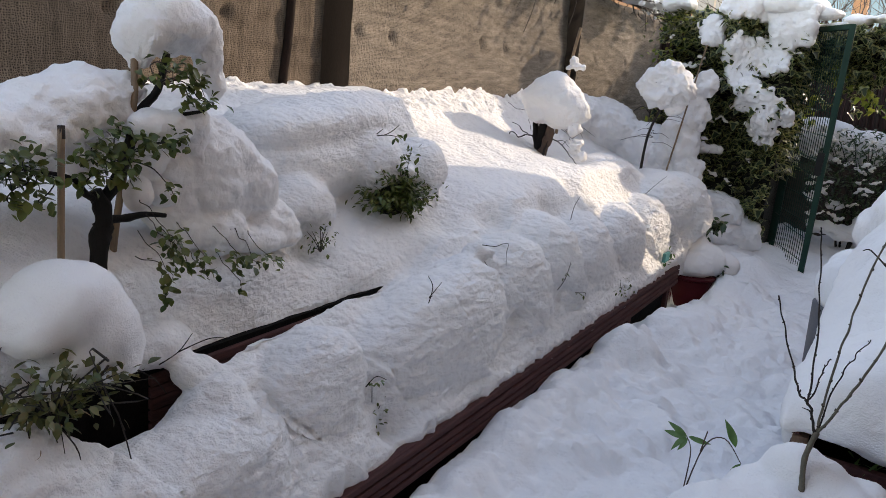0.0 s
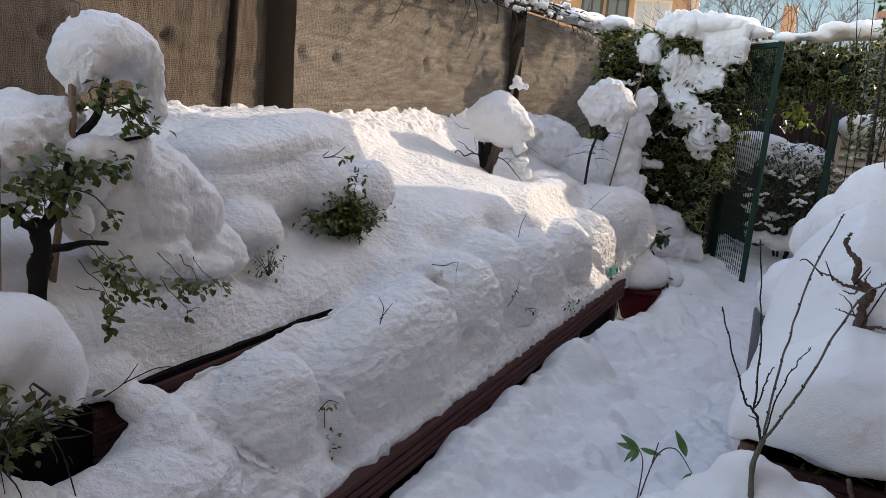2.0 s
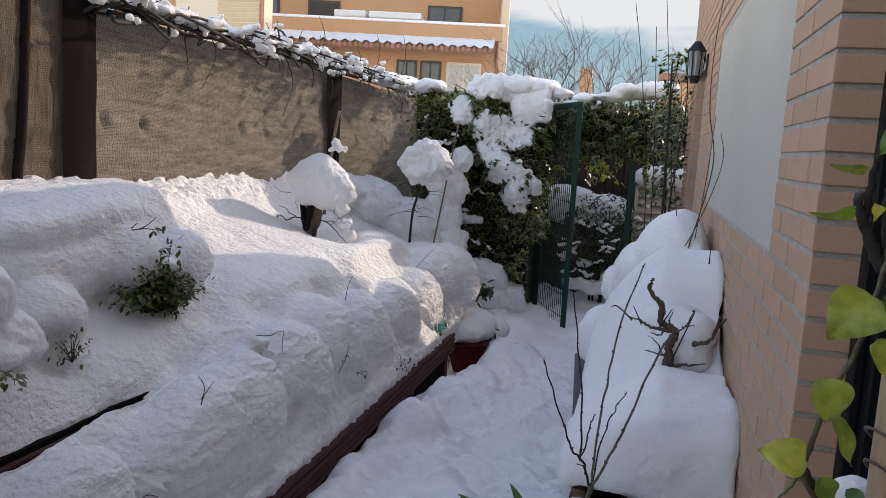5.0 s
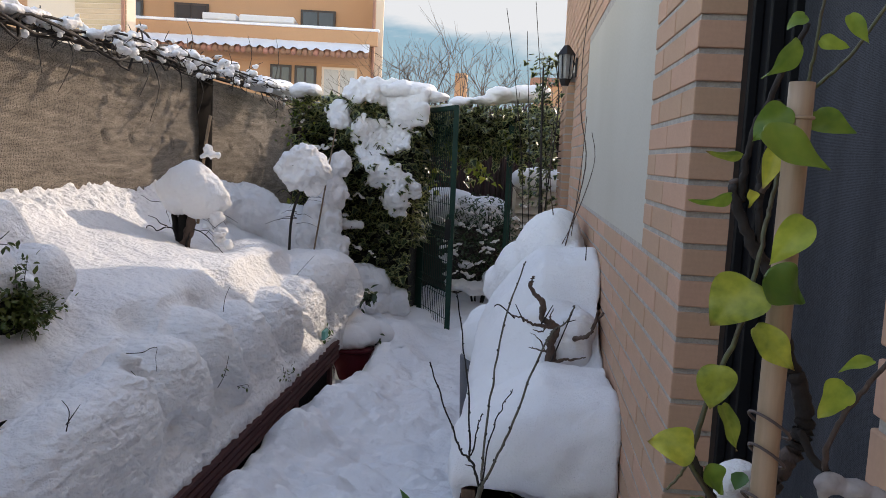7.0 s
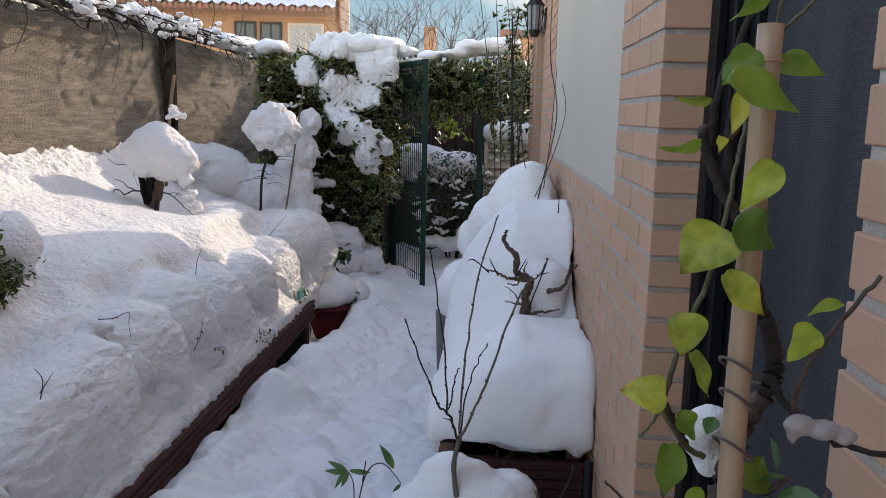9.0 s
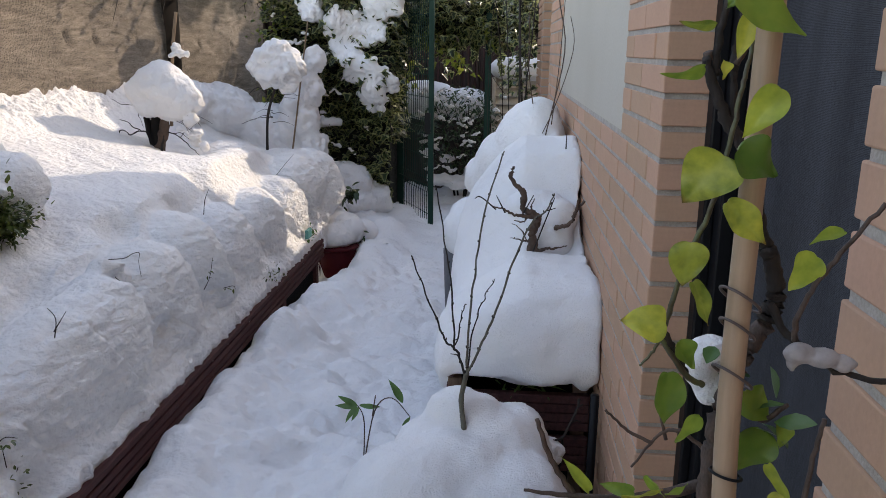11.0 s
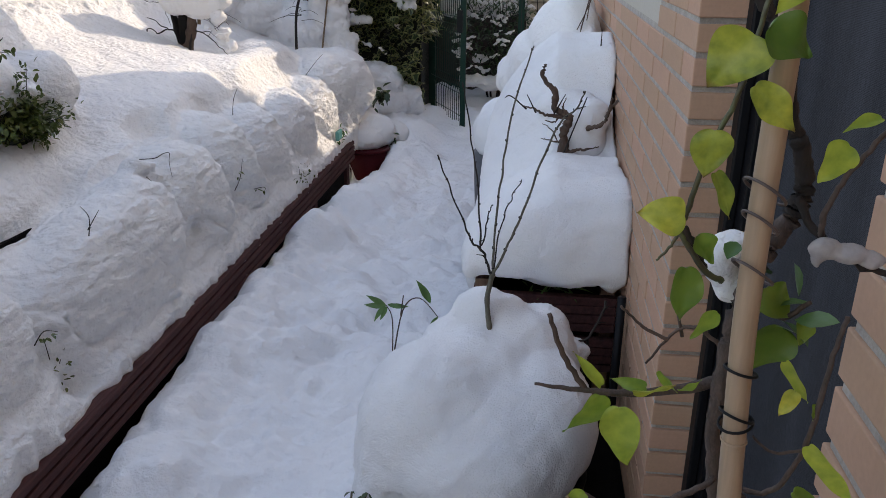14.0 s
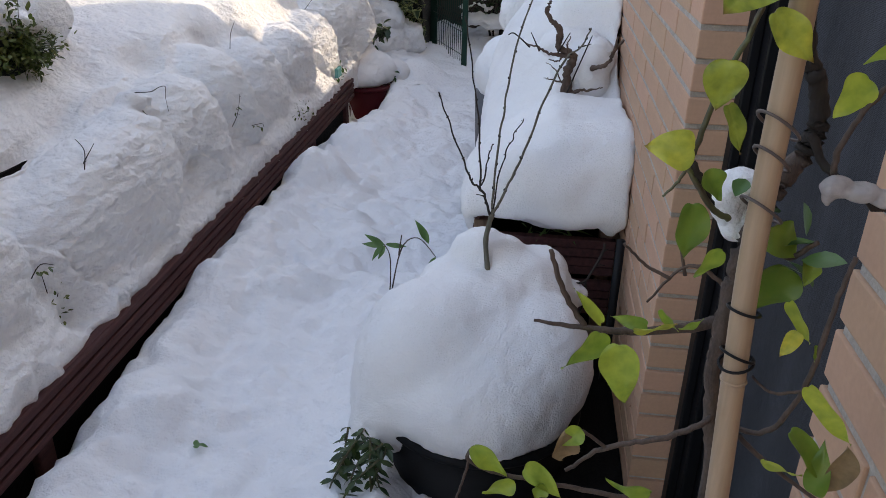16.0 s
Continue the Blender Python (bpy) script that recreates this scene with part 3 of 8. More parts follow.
def bricks():
    """Courses of 6 cm; the nearest bricks are pieces of their own, the others are joined."""
    def brick_mesh(length, depth, name):
        bm = boxed((0, 0, 0), (depth, length, 0.049), 0.0025)
        return bm_mesh(name, bm, BRICK)
    shapes = {}
    rest = bmesh.new()
    V, F = [], []
    rnd = random.Random(5)

    def lay(y0, y1, z, own):
        key = round(y1 - y0, 3)
        dx = rnd.uniform(-0.0012, 0.0012)
        if own:
            if key not in shapes:
                shapes[key] = brick_mesh(key, 0.112, "brick")
            b = new("brick", shapes[key])
            b.location = (WX + dx, y0, z)
            put(b, wall_house)
        else:
            o = len(V)
            V.extend([(WX + dx + (0.112 if i & 1 else 0), y1 if i & 2 else y0, z + (0.049 if i & 4 else 0)) for i in range(8)])
            F.extend([tuple(o + k for k in q) for q in ((0, 4, 6, 2), (1, 3, 7, 5), (0, 1, 5, 4), (2, 6, 7, 3), (0, 2, 3, 1), (4, 5, 7, 6))])

    def run(y0, y1, z, k, own):
        y = y0
        first = True
        while y < y1 - 0.02:
            length = 0.115 if (first and k % 2) else 0.24
            e = min(y + length, y1)
            if e - y > 0.03:
                lay(y, e, z, own(y))
            y = e + 0.009
            first = False

    for k in range(-25, 65):
        z = 1.5 + 0.06 * k + 0.0005
        if z < 0.0:
            continue
        if z > 3.6:
            break
        tall = 0.62 < z < 2.2
        # beyond the window
        if 1.5 <= z < 2.29:
            run(1.47, 1.953, z, k, lambda y: tall)
            run(4.102, 5.1, z, k, lambda y: False)
        else:
            run(1.47, 5.1 if z < 2.29 else 6.0, z, k, lambda y: tall and z < 1.5 and y < 3.0)
        run(6.0 if z < 2.29 else 6.01, 6.89, z, k, lambda y: False)
        # this side of the window; laid from the opening backwards
        y = 0.65
        first = True
        while y > -1.2:
            length = 0.115 if (first and k % 2) else 0.24
            lay(y - length, y, z, 1.0 < z < 1.95 and y > 0.35)
            y -= length + 0.009
            first = False
        if z > 2.285:
            run(0.655, 1.465, z, k, lambda y: False)
    ob = part("bricks", mesh_of("bricks", V, F, BRICK_FAR, False), BRICK_FAR, wall_house)
    tagged(ob, kind="stuff")


def window():
    w = empty("window_1", (0.40, 1.06, 0.05), "dark framed window door with a grey insect screen", "window", kind="structure")
    for name, lo, hi in (("jamb", (0.352, 1.425, 0.05), (0.372, 1.468, 2.28)), ("shutter_guide", (0.372, 1.39, 0.05), (0.40, 1.468, 2.28)),
                         ("jamb", (0.40, 1.36, 0.05), (0.44, 1.468, 2.28)), ("jamb", (0.40, 0.652, 0.05), (0.44, 0.70, 2.28)),
                         ("head", (0.40, 0.70, 2.2), (0.44, 1.36, 2.28)), ("sill", (0.38, 0.70, 0.05), (0.44, 1.36, 0.12))):
        part(name, boxed(lo, hi, 0.004), FRAME, w)
    part("screen", boxed((0.417, 0.70, 0.12), (0.424, 1.36, 2.2)), SCREEN, w, "fine grey insect screen")


def niche_door():
    d = empty("door_1", (0.5, 5.55, 0), "dark door deep in a brick doorway", "door", kind="structure")
    part("door_leaf", boxed((0.50, 5.15, 0.0), (0.55, 5.95, 2.25), 0.006), DOOR, d)
    part("door_frame", boxed((0.49, 5.1, 0.0), (0.56, 5.15, 2.29), 0.004), DOOR, d)
    part("door_frame", boxed((0.49, 5.95, 0.0), (0.56, 6.0, 2.29), 0.004), DOOR, d)


def wall_lantern():
    x, y, z = 0.19, 5.0, 2.13
    t = empty("wall_lamp", (x, y, z), "black metal wall lantern with clear glass, unlit", "lamp")
    bm = bmesh.new()
    bmesh.ops.create_cone(bm, cap_ends=True, segments=6, radius1=0.03, radius2=0.05, depth=0.05, matrix=Matrix.Translation((x, y, z + 0.02)))
    part("base", bm, LAMP_METAL, t)
    bm = bmesh.new()
    bmesh.ops.create_cone(bm, cap_ends=True, segments=6, radius1=0.047, radius2=0.058, depth=0.17, matrix=Matrix.Translation((x, y, z + 0.13)))
    part("glass", bm, LAMP_GLASS, t, "clear lantern glass")
    for i in range(6):
        a = 2 * math.pi * i / 6
        c, s = math.cos(a), math.sin(a)
        stem("bar", [(x + c * 0.049, y + s * 0.049, z + 0.045), (x + c * 0.060, y + s * 0.060, z + 0.215)], 0.005, 0.005, LAMP_METAL, t, 4, 0)
    bm = bmesh.new()
    bmesh.ops.create_cone(bm, cap_ends=True, segments=6, radius1=0.075, radius2=0.022, depth=0.07, matrix=Matrix.Translation((x, y, z + 0.25)))
    part("roof", bm, LAMP_METAL, t)
    stem("bracket", [(WX, y, z + 0.14), (x + 0.06, y, z + 0.16), (x + 0.05, y, z + 0.18)], 0.008, 0.008, LAMP_METAL, t, 6, 0)
    part("wall_plate", boxed((WX - 0.014, y - 0.03, z + 0.06), (WX, y + 0.03, z + 0.2), 0.004), LAMP_METAL, t)
    t.scale = (0.85, 0.85, 0.85)
    t.location.x += 0.0123
    t.location.z += 0.05


# ---- setting: the cloth fence ----
FX = -2.75


def cloth(y0, y1, z0, z1, dimples, seed, bulge=0.035, mat=FABRIC):
    step = 0.022
    ny, nz = int((y1 - y0) / step) + 1, int((z1 - z0) / step) + 1
    V, F = [], []
    for j in range(nz):
        for i in range(ny):
            y, u = y0 + (y1 - y0) * i / (ny - 1), j / (nz - 1)
            top = z1 + 0.015 * math.sin(y * 2.1 + seed) - 0.06 * math.sin(math.pi * (y - y0) / (y1 - y0))
            z = z0 + (top - z0) * u
            x = FX + bulge * noise.noise(Vector((seed, y * 1.6, z * 2.2))) + 0.013 * noise.noise(Vector((seed, y * 1.8, z * 13)))
            x += 0.010 * noise.noise(Vector((seed, y * 7, z * 24)))
            for dy, dz in dimples:
                q = ((y - dy) ** 2 + (z - dz) ** 2) / 0.030 ** 2
                if q < 9:
                    x -= 0.055 * math.exp(-q)
                w = (z - dz + 0.25 * abs(y - dy)) / 0.03
                if abs(w) < 3 and abs(y - dy) < 0.4:
                    x += 0.014 * math.exp(-w * w) * (1 - abs(y - dy) / 0.4)
            V.append((x, y, z))
    for j in range(nz - 1):
        for i in range(ny - 1):
            F.append((j * ny + i, j * ny + i + 1, (j + 1) * ny + i + 1, (j + 1) * ny + i))
    return mesh_of("cloth_panel", V, F, mat)


def fence():
    f = empty("fence", (FX, 3.0, 0), "brown woven shade cloth fence stretched on rusted posts", "fence", kind="structure")
    part("cloth_panel", cloth(-2.5, 2.89, 0.9, 2.30, [(0.9, 1.75), (1.9, 1.72), (2.5, 1.76)], 1, mat=FABRIC_BROWN), FABRIC_BROWN, f, "coarser brown cloth")
    part("cloth_panel", cloth(2.875, 3.24, 0.9, 2.34, [], 2, 0.01, FABRIC_BROWN), FABRIC_BROWN, f)
    part("cloth_panel", cloth(3.28, 6.58, 0.9, 2.33, [(3.45, 1.74), (3.78, 1.73), (4.85, 1.75), (5.25, 1.73), (5.9, 1.72)], 3), FABRIC, f)
    part("cloth_panel", cloth(6.56, 9.2, 0.9, 2.30, [(7.1, 1.7), (7.9, 1.72)], 4, 0.05), FABRIC, f)
    # cloth folds over the joints; their near-black colour stands in for cast shadow
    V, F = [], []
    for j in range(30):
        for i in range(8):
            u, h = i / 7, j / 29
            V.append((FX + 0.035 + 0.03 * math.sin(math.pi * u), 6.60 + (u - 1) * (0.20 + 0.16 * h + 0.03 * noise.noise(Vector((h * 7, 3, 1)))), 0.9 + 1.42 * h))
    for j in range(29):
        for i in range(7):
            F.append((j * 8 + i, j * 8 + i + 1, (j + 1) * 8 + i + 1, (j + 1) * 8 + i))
    part("cloth_fold", mesh_of("cloth_fold", V, F, FABRIC_SHADOW), FABRIC_SHADOW, f, "near-black cloth fold with shadow painted into its colour")
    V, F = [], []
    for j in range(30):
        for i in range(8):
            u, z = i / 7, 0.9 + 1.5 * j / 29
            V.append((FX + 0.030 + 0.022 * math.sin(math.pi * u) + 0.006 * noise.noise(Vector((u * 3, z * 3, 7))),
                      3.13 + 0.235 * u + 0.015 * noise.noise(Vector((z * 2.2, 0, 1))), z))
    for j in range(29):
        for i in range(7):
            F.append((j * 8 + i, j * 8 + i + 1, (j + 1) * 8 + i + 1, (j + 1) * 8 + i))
    part("cloth_fold", mesh_of("cloth_fold", V, F, FABRIC_SHADOW), FABRIC_SHADOW, f, "near-black cloth fold with shadow painted into its colour")
    for y, lean in ((-1.2, 0), (2.88, 0.05), (6.55, 0.0), (9.2, 0)):
        stem("post", [(FX + 0.015, y - lean, 0.0), (FX + 0.02, y - lean * 0.6, 1.3), (FX + 0.02, y + lean * 0.2, 1.7), (FX + 0.015, y + lean, 2.38)],
             0.024, 0.022, RUST, f, 8, 0.02)
    stem("rail", [(FX - 0.01, -2.5, 2.31), (FX - 0.01, 3.0, 2.33), (FX - 0.01, 9.2, 2.28)], 0.012, 0.012, RUST, f, 6, 0)


# Unseen wall, added to dim the faces turned to -y.
blocker_back = part("blocker_back", boxed((-1.3, -2.3, -0.02), (0.28, -2.1, 3.0)), BRICK_FAR)
tagged(blocker_back, "unseen brick wall added behind to cut the light", "wall", kind="structure")
# Hidden by the house; added to keep low sun off path and bed end.
blocker_beyond = part("blocker_beyond", boxed((1.2, 6.9, -0.02), (1.45, 13.0, 2.45)), RENDER_PALE)
tagged(blocker_beyond, "unseen cream wall added to shade the path and bed end", "wall", kind="structure")
window()
niche_door()
wall_lantern()
fence()

# ---- the raised bed ----
XS = [-1.27, -1.33, -1.42, -1.52, -1.60, -1.64, -1.70, -1.715, -1.80, -2.0, -2.2, -2.45, -2.80]
BED = [
    (0.00, [0.44, 0.60, 0.78, 0.88, 0.86, 0.46, 0.42, 0.86, 1.03, 1.11, 1.13, 1.14, 1.42]),
    (0.74, [0.44, 0.59, 0.75, 0.83, 0.81, 0.44, 0.42, 0.86, 1.04, 1.12, 1.14, 1.16, 1.42]),
    (0.97, [0.44, 0.56, 0.66, 0.70, 0.66, 0.42, 0.42, 0.86, 1.05, 1.13, 1.15, 1.18, 1.44]),
    (1.10, [0.44, 0.55, 0.64, 0.66, 0.62, 0.42, 0.42, 0.86, 1.05, 1.13, 1.15, 1.18, 1.44]),
    (1.35, [0.44, 0.58, 0.70, 0.76, 0.74, 0.50, 0.46, 0.76, 0.97, 1.09, 1.13, 1.19, 1.44]),
    (1.60, [0.44, 0.61, 0.76, 0.83, 0.83, 0.58, 0.50, 0.76, 0.96, 1.07, 1.14, 1.24, 1.45]),
    (2.10, [0.44, 0.64, 0.80, 0.86, 0.86, 0.64, 0.56, 0.77, 0.93, 1.03, 1.30, 1.41, 1.46]),
    (2.45, [0.44, 0.65, 0.81, 0.88, 0.88, 0.82, 0.80, 0.85, 0.94, 1.04, 1.38, 1.44, 1.46]),
    (2.80, [0.44, 0.66, 0.82, 0.89, 0.92, 0.93, 0.94, 0.95, 0.97, 1.05, 1.42, 1.46, 1.46]),
    (3.16, [0.44, 0.66, 0.83, 0.92, 0.97, 0.98, 0.99, 1.00, 1.01, 1.07, 1.43, 1.48, 1.46]),
    (3.31, [0.44, 0.66, 0.84, 0.94, 1.00, 1.01, 1.02, 1.03, 1.04, 1.08, 1.13, 1.22, 1.46]),
    (4.30, [0.44, 0.64, 0.80, 0.91, 0.97, 0.99, 1.02, 1.03, 1.05, 1.09, 1.15, 1.24, 1.46]),
    (5.10, [0.44, 0.62, 0.77, 0.86, 0.91, 0.93, 0.95, 0.96, 0.97, 1.00, 1.05, 1.20, 1.46]),
    (5.80, [0.42, 0.64, 0.78, 0.83, 0.86, 0.87, 0.88, 0.89, 0.90, 0.93, 0.98, 1.15, 1.45]),
    (7.50, [0.35, 0.42, 0.50, 0.57, 0.63, 0.65, 0.70, 0.71, 0.75, 0.85, 0.95, 1.15, 1.42]),
]


# swells and hollows of the bed: x, y, two half-widths, height
HUMPS = [(-1.42, 3.75, 0.10, 0.28, 0.06), (-1.56, 3.72, 0.06, 0.30, -0.11), (-1.55, 4.10, 0.16, 0.06, -0.11), (-1.60, 4.62, 0.22, 0.34, 0.07), (-1.80, 5.2, 0.28, 0.40, 0.12), (-1.46, 4.85, 0.14, 0.10, -0.05),
         (-1.63, 3.20, 0.06, 0.08, -0.09), (-1.50, 2.72, 0.07, 0.10, 0.07), (-1.58, 2.45, 0.08, 0.12, -0.05), (-1.44, 3.10, 0.08, 0.10, -0.05), (-1.85, 3.75, 0.18, 0.35, 0.03), (-2.1, 4.2, 0.3, 0.3, 0.03),
         (-1.75, 2.85, 0.10, 0.14, -0.04), (-1.45, 2.25, 0.10, 0.2, 0.03), (-1.98, 4.75, 0.12, 0.14, -0.06)]


def hump_height(x, y):
    return sum(h * math.exp(-((x - a) / p) ** 2 - ((y - c) / q) ** 2) for a, c, p, q, h in HUMPS)


def snow_bed():
    bm = bmesh.new()
    ys = [i * 0.05 for i in range(-30, 128)]
    xs = list(np.concatenate([np.linspace(-1.262, -1.45, 14), np.linspace(-1.46, -1.76, 50), np.linspace(-1.78, -2.80, 34)]))
    grid = []
    for y in ys:
        row = []
        for x in xs:
            z = rows_between(BED, y, x) + hump_height(x, y)
            if x > -1.74 and 1.35 < y < 5.3:
                z = min(z, 0.43 + (-1.27 - x) * (1.15 + 0.40 * max(0.0, min(1.0, (y - 2.6) / 0.4))))
            row.append(bm.verts.new((x, y, z)))
        grid.append(row)
    low = [[bm.verts.new((x, y, 0.30)) for x in xs] for y in ys]
    for j in range(len(ys) - 1):
        for i in range(len(xs) - 1):
            bm.faces.new((grid[j][i], grid[j][i + 1], grid[j + 1][i + 1], grid[j + 1][i]))
            bm.faces.new((low[j][i], low[j + 1][i], low[j + 1][i + 1], low[j][i + 1]))
        bm.faces.new((grid[j][0], grid[j + 1][0], low[j + 1][0], low[j][0]))
        bm.faces.new((grid[j][-1], low[j][-1], low[j + 1][-1], grid[j + 1][-1]))
    for j in (0, len(ys) - 1):
        for i in range(len(xs) - 1):
            bm.faces.new((grid[j][i], low[j][i], low[j][i + 1], grid[j][i + 1]))
    bmesh.ops.recalc_face_normals(bm, faces=bm.faces)
    for b in MOUNDS:
        ball(bm, b[:3], b[3:6], b[6:9] if len(b) > 6 else (0, 0, 0))
    for c, r, turn in SLABS:
        slab(bm, c, r, turn)
    me = remeshed("snow_bed", bm, SNOW_BED, 0.0105, ((4, 0.013, 1), (9, 0.007, 1), (24, 0.0035, 1.3), (60, 0.002, 1.6)), 2, flutes, -1.262)
    tagged(new("snow_bed", me), "deep white snow heaped over a raised garden bed", "snow bed", kind="stuff")


# overlapping slabs along the front: centre, half-sizes, turn
SLABS = [
    ((-1.475, 1.03, 0.42), (0.185, 0.47, 0.27), (7, 0, -3)),
    ((-1.51, 1.68, 0.54), (0.17, 0.21, 0.27), (10, 0, -4)),
    ((-1.49, 2.33, 0.56), (0.20, 0.48, 0.28), (11, 0, -5)),
    ((-1.50, 2.62, 0.68), (0.18, 0.16, 0.20), (10, 0, -12)),
    ((-1.55, 3.00, 0.62), (0.26, 0.28, 0.30), (22, 0, -12)),
    ((-1.56, 3.47, 0.63), (0.26, 0.23, 0.33), (22, 0, -14)),
    ((-1.58, 3.93, 0.60), (0.27, 0.23, 0.28), (20, 0, -12)),
    ((-1.57, 4.45, 0.60), (0.27, 0.27, 0.27), (18, 0, -12)),
    ((-1.55, 4.96, 0.60), (0.27, 0.24, 0.27), (16, 0, -10)),
    ((-2.17, 2.40, 1.345), (0.22, 0.41, 0.105), (3, 0, 4)),
]
MOUNDS = [
    # blunt end of the long drift over a low shrub
    (-2.22, 2.78, 1.38, 0.14, 0.18, 0.095), (-2.15, 2.55, 1.36, 0.2, 0.3, 0.11), (-2.20, 2.85, 1.15, 0.16, 0.18, 0.16), (-2.08, 2.35, 1.20, 0.16, 0.35, 0.16), (-2.05, 2.6, 1.22, 0.16, 0.22, 0.15),
    # bridge of snow over the upper plank
    (-1.72, 1.28, 0.82, 0.08, 0.13, 0.07), (-1.62, 1.34, 0.75, 0.06, 0.08, 0.05),
    # mound bulging over the dark shrub
    (-1.99, 2.62, 1.18, 0.15, 0.17, 0.14), (-1.95, 2.90, 1.15, 0.16, 0.18, 0.15), (-2.12, 2.55, 1.22, 0.16, 0.2, 0.15), (-1.97, 2.99, 1.05, 0.10, 0.10, 0.12),
    # hump between the shrubs
    (-1.98, 2.14, 1.04, 0.17, 0.17, 0.16),
    # heaps along the front
    (-1.5, 2.75, 0.84, 0.08, 0.09, 0.09),
    # the rounded end of the bed
    (-1.50, 5.42, 0.74, 0.24, 0.34, 0.25), (-1.43, 5.62, 0.79, 0.22, 0.24, 0.19), (-1.35, 5.66, 0.68, 0.18, 0.22, 0.2), (-1.65, 5.75, 0.74, 0.28, 0.34, 0.24), (-1.50, 5.95, 0.60, 0.24, 0.26, 0.24),
    (-1.47, 6.05, 0.72, 0.19, 0.26, 0.19), (-1.42, 6.16, 0.66, 0.14, 0.20, 0.18), (-1.36, 6.02, 0.56, 0.10, 0.20, 0.16), (-1.33, 5.62, 0.56, 0.10, 0.22, 0.14),
]
snow_bed()


def bed_boards():
    b = empty("raised_bed", (-1.27, 2.5, 0), "dark red stained timber raised bed with grooved planks", "raised bed")
    bm = bmesh.new()
    # grooved top board: ribs along its length
    for i in range(4):
        box(bm, (-1.285, -1.5, 0.262 + 0.034 * i), (-1.243 - 0.0015 * (i % 2), 5.3, 0.288 + 0.034 * i), 0.004)
    box(bm, (-1.29, -1.5, 0.262), (-1.258, 5.3, 0.392))
    part("plank", bm, PLANK, b, "grooved dark red plank")
    # Near-black board: shade of the gap under the plank, put into colour.
    part("plank", boxed((-1.34, -1.5, 0.0), (-1.31, 5.3, 0.24), 0.004), SOIL_SHADE, b)
    for y in (0.2, 1.6, 3.0, 4.4, 5.25):
        part("post", boxed((-1.33, y - 0.035, 0.0), (-1.285, y + 0.035, 0.30), 0.005), PLANK, b)
    u = empty("upper_bed", (-1.68, 2.5, 0), "dark timber upper tier of the raised bed", "raised bed")
    bm = bmesh.new()
    for i in range(5):
        box(bm, (-1.715, 1.25, 0.565 + 0.036 * i), (-1.690 - 0.002 * (i % 2), 2.6, 0.597 + 0.036 * i), 0.004)
    part("plank", bm, PLANK, u, "grooved dark red plank")
    # Near-black board paints the dark void behind the upper tier.
    part("plank", boxed((-1.73, -1.5, 0.3), (-1.706, 2.6, 0.76)), SOIL_SHADE, u)


bed_boards()


# ---- the end of the garden: hedge, gate and what lies behind ----
def scatter(n, seed, lo, hi, keep=None):
    rnd = random.Random(seed)
    out = []
    while len(out) < n:
        p = Vector([rnd.uniform(a, b) for a, b in zip(lo, hi)])
        if keep is None or keep(p):
            out.append(p)
    return out


def hedge_front(x, z):
    """y of the hedge's uneven front."""
    return 6.92 + 0.20 * noise.noise(Vector((x * 2.2, 0, z * 2.2))) + 0.10 * noise.noise(Vector((x * 6, 3, z * 6))) - 0.10 * math.sin(max(0, min(1, z / 2.2)) * 3.1)


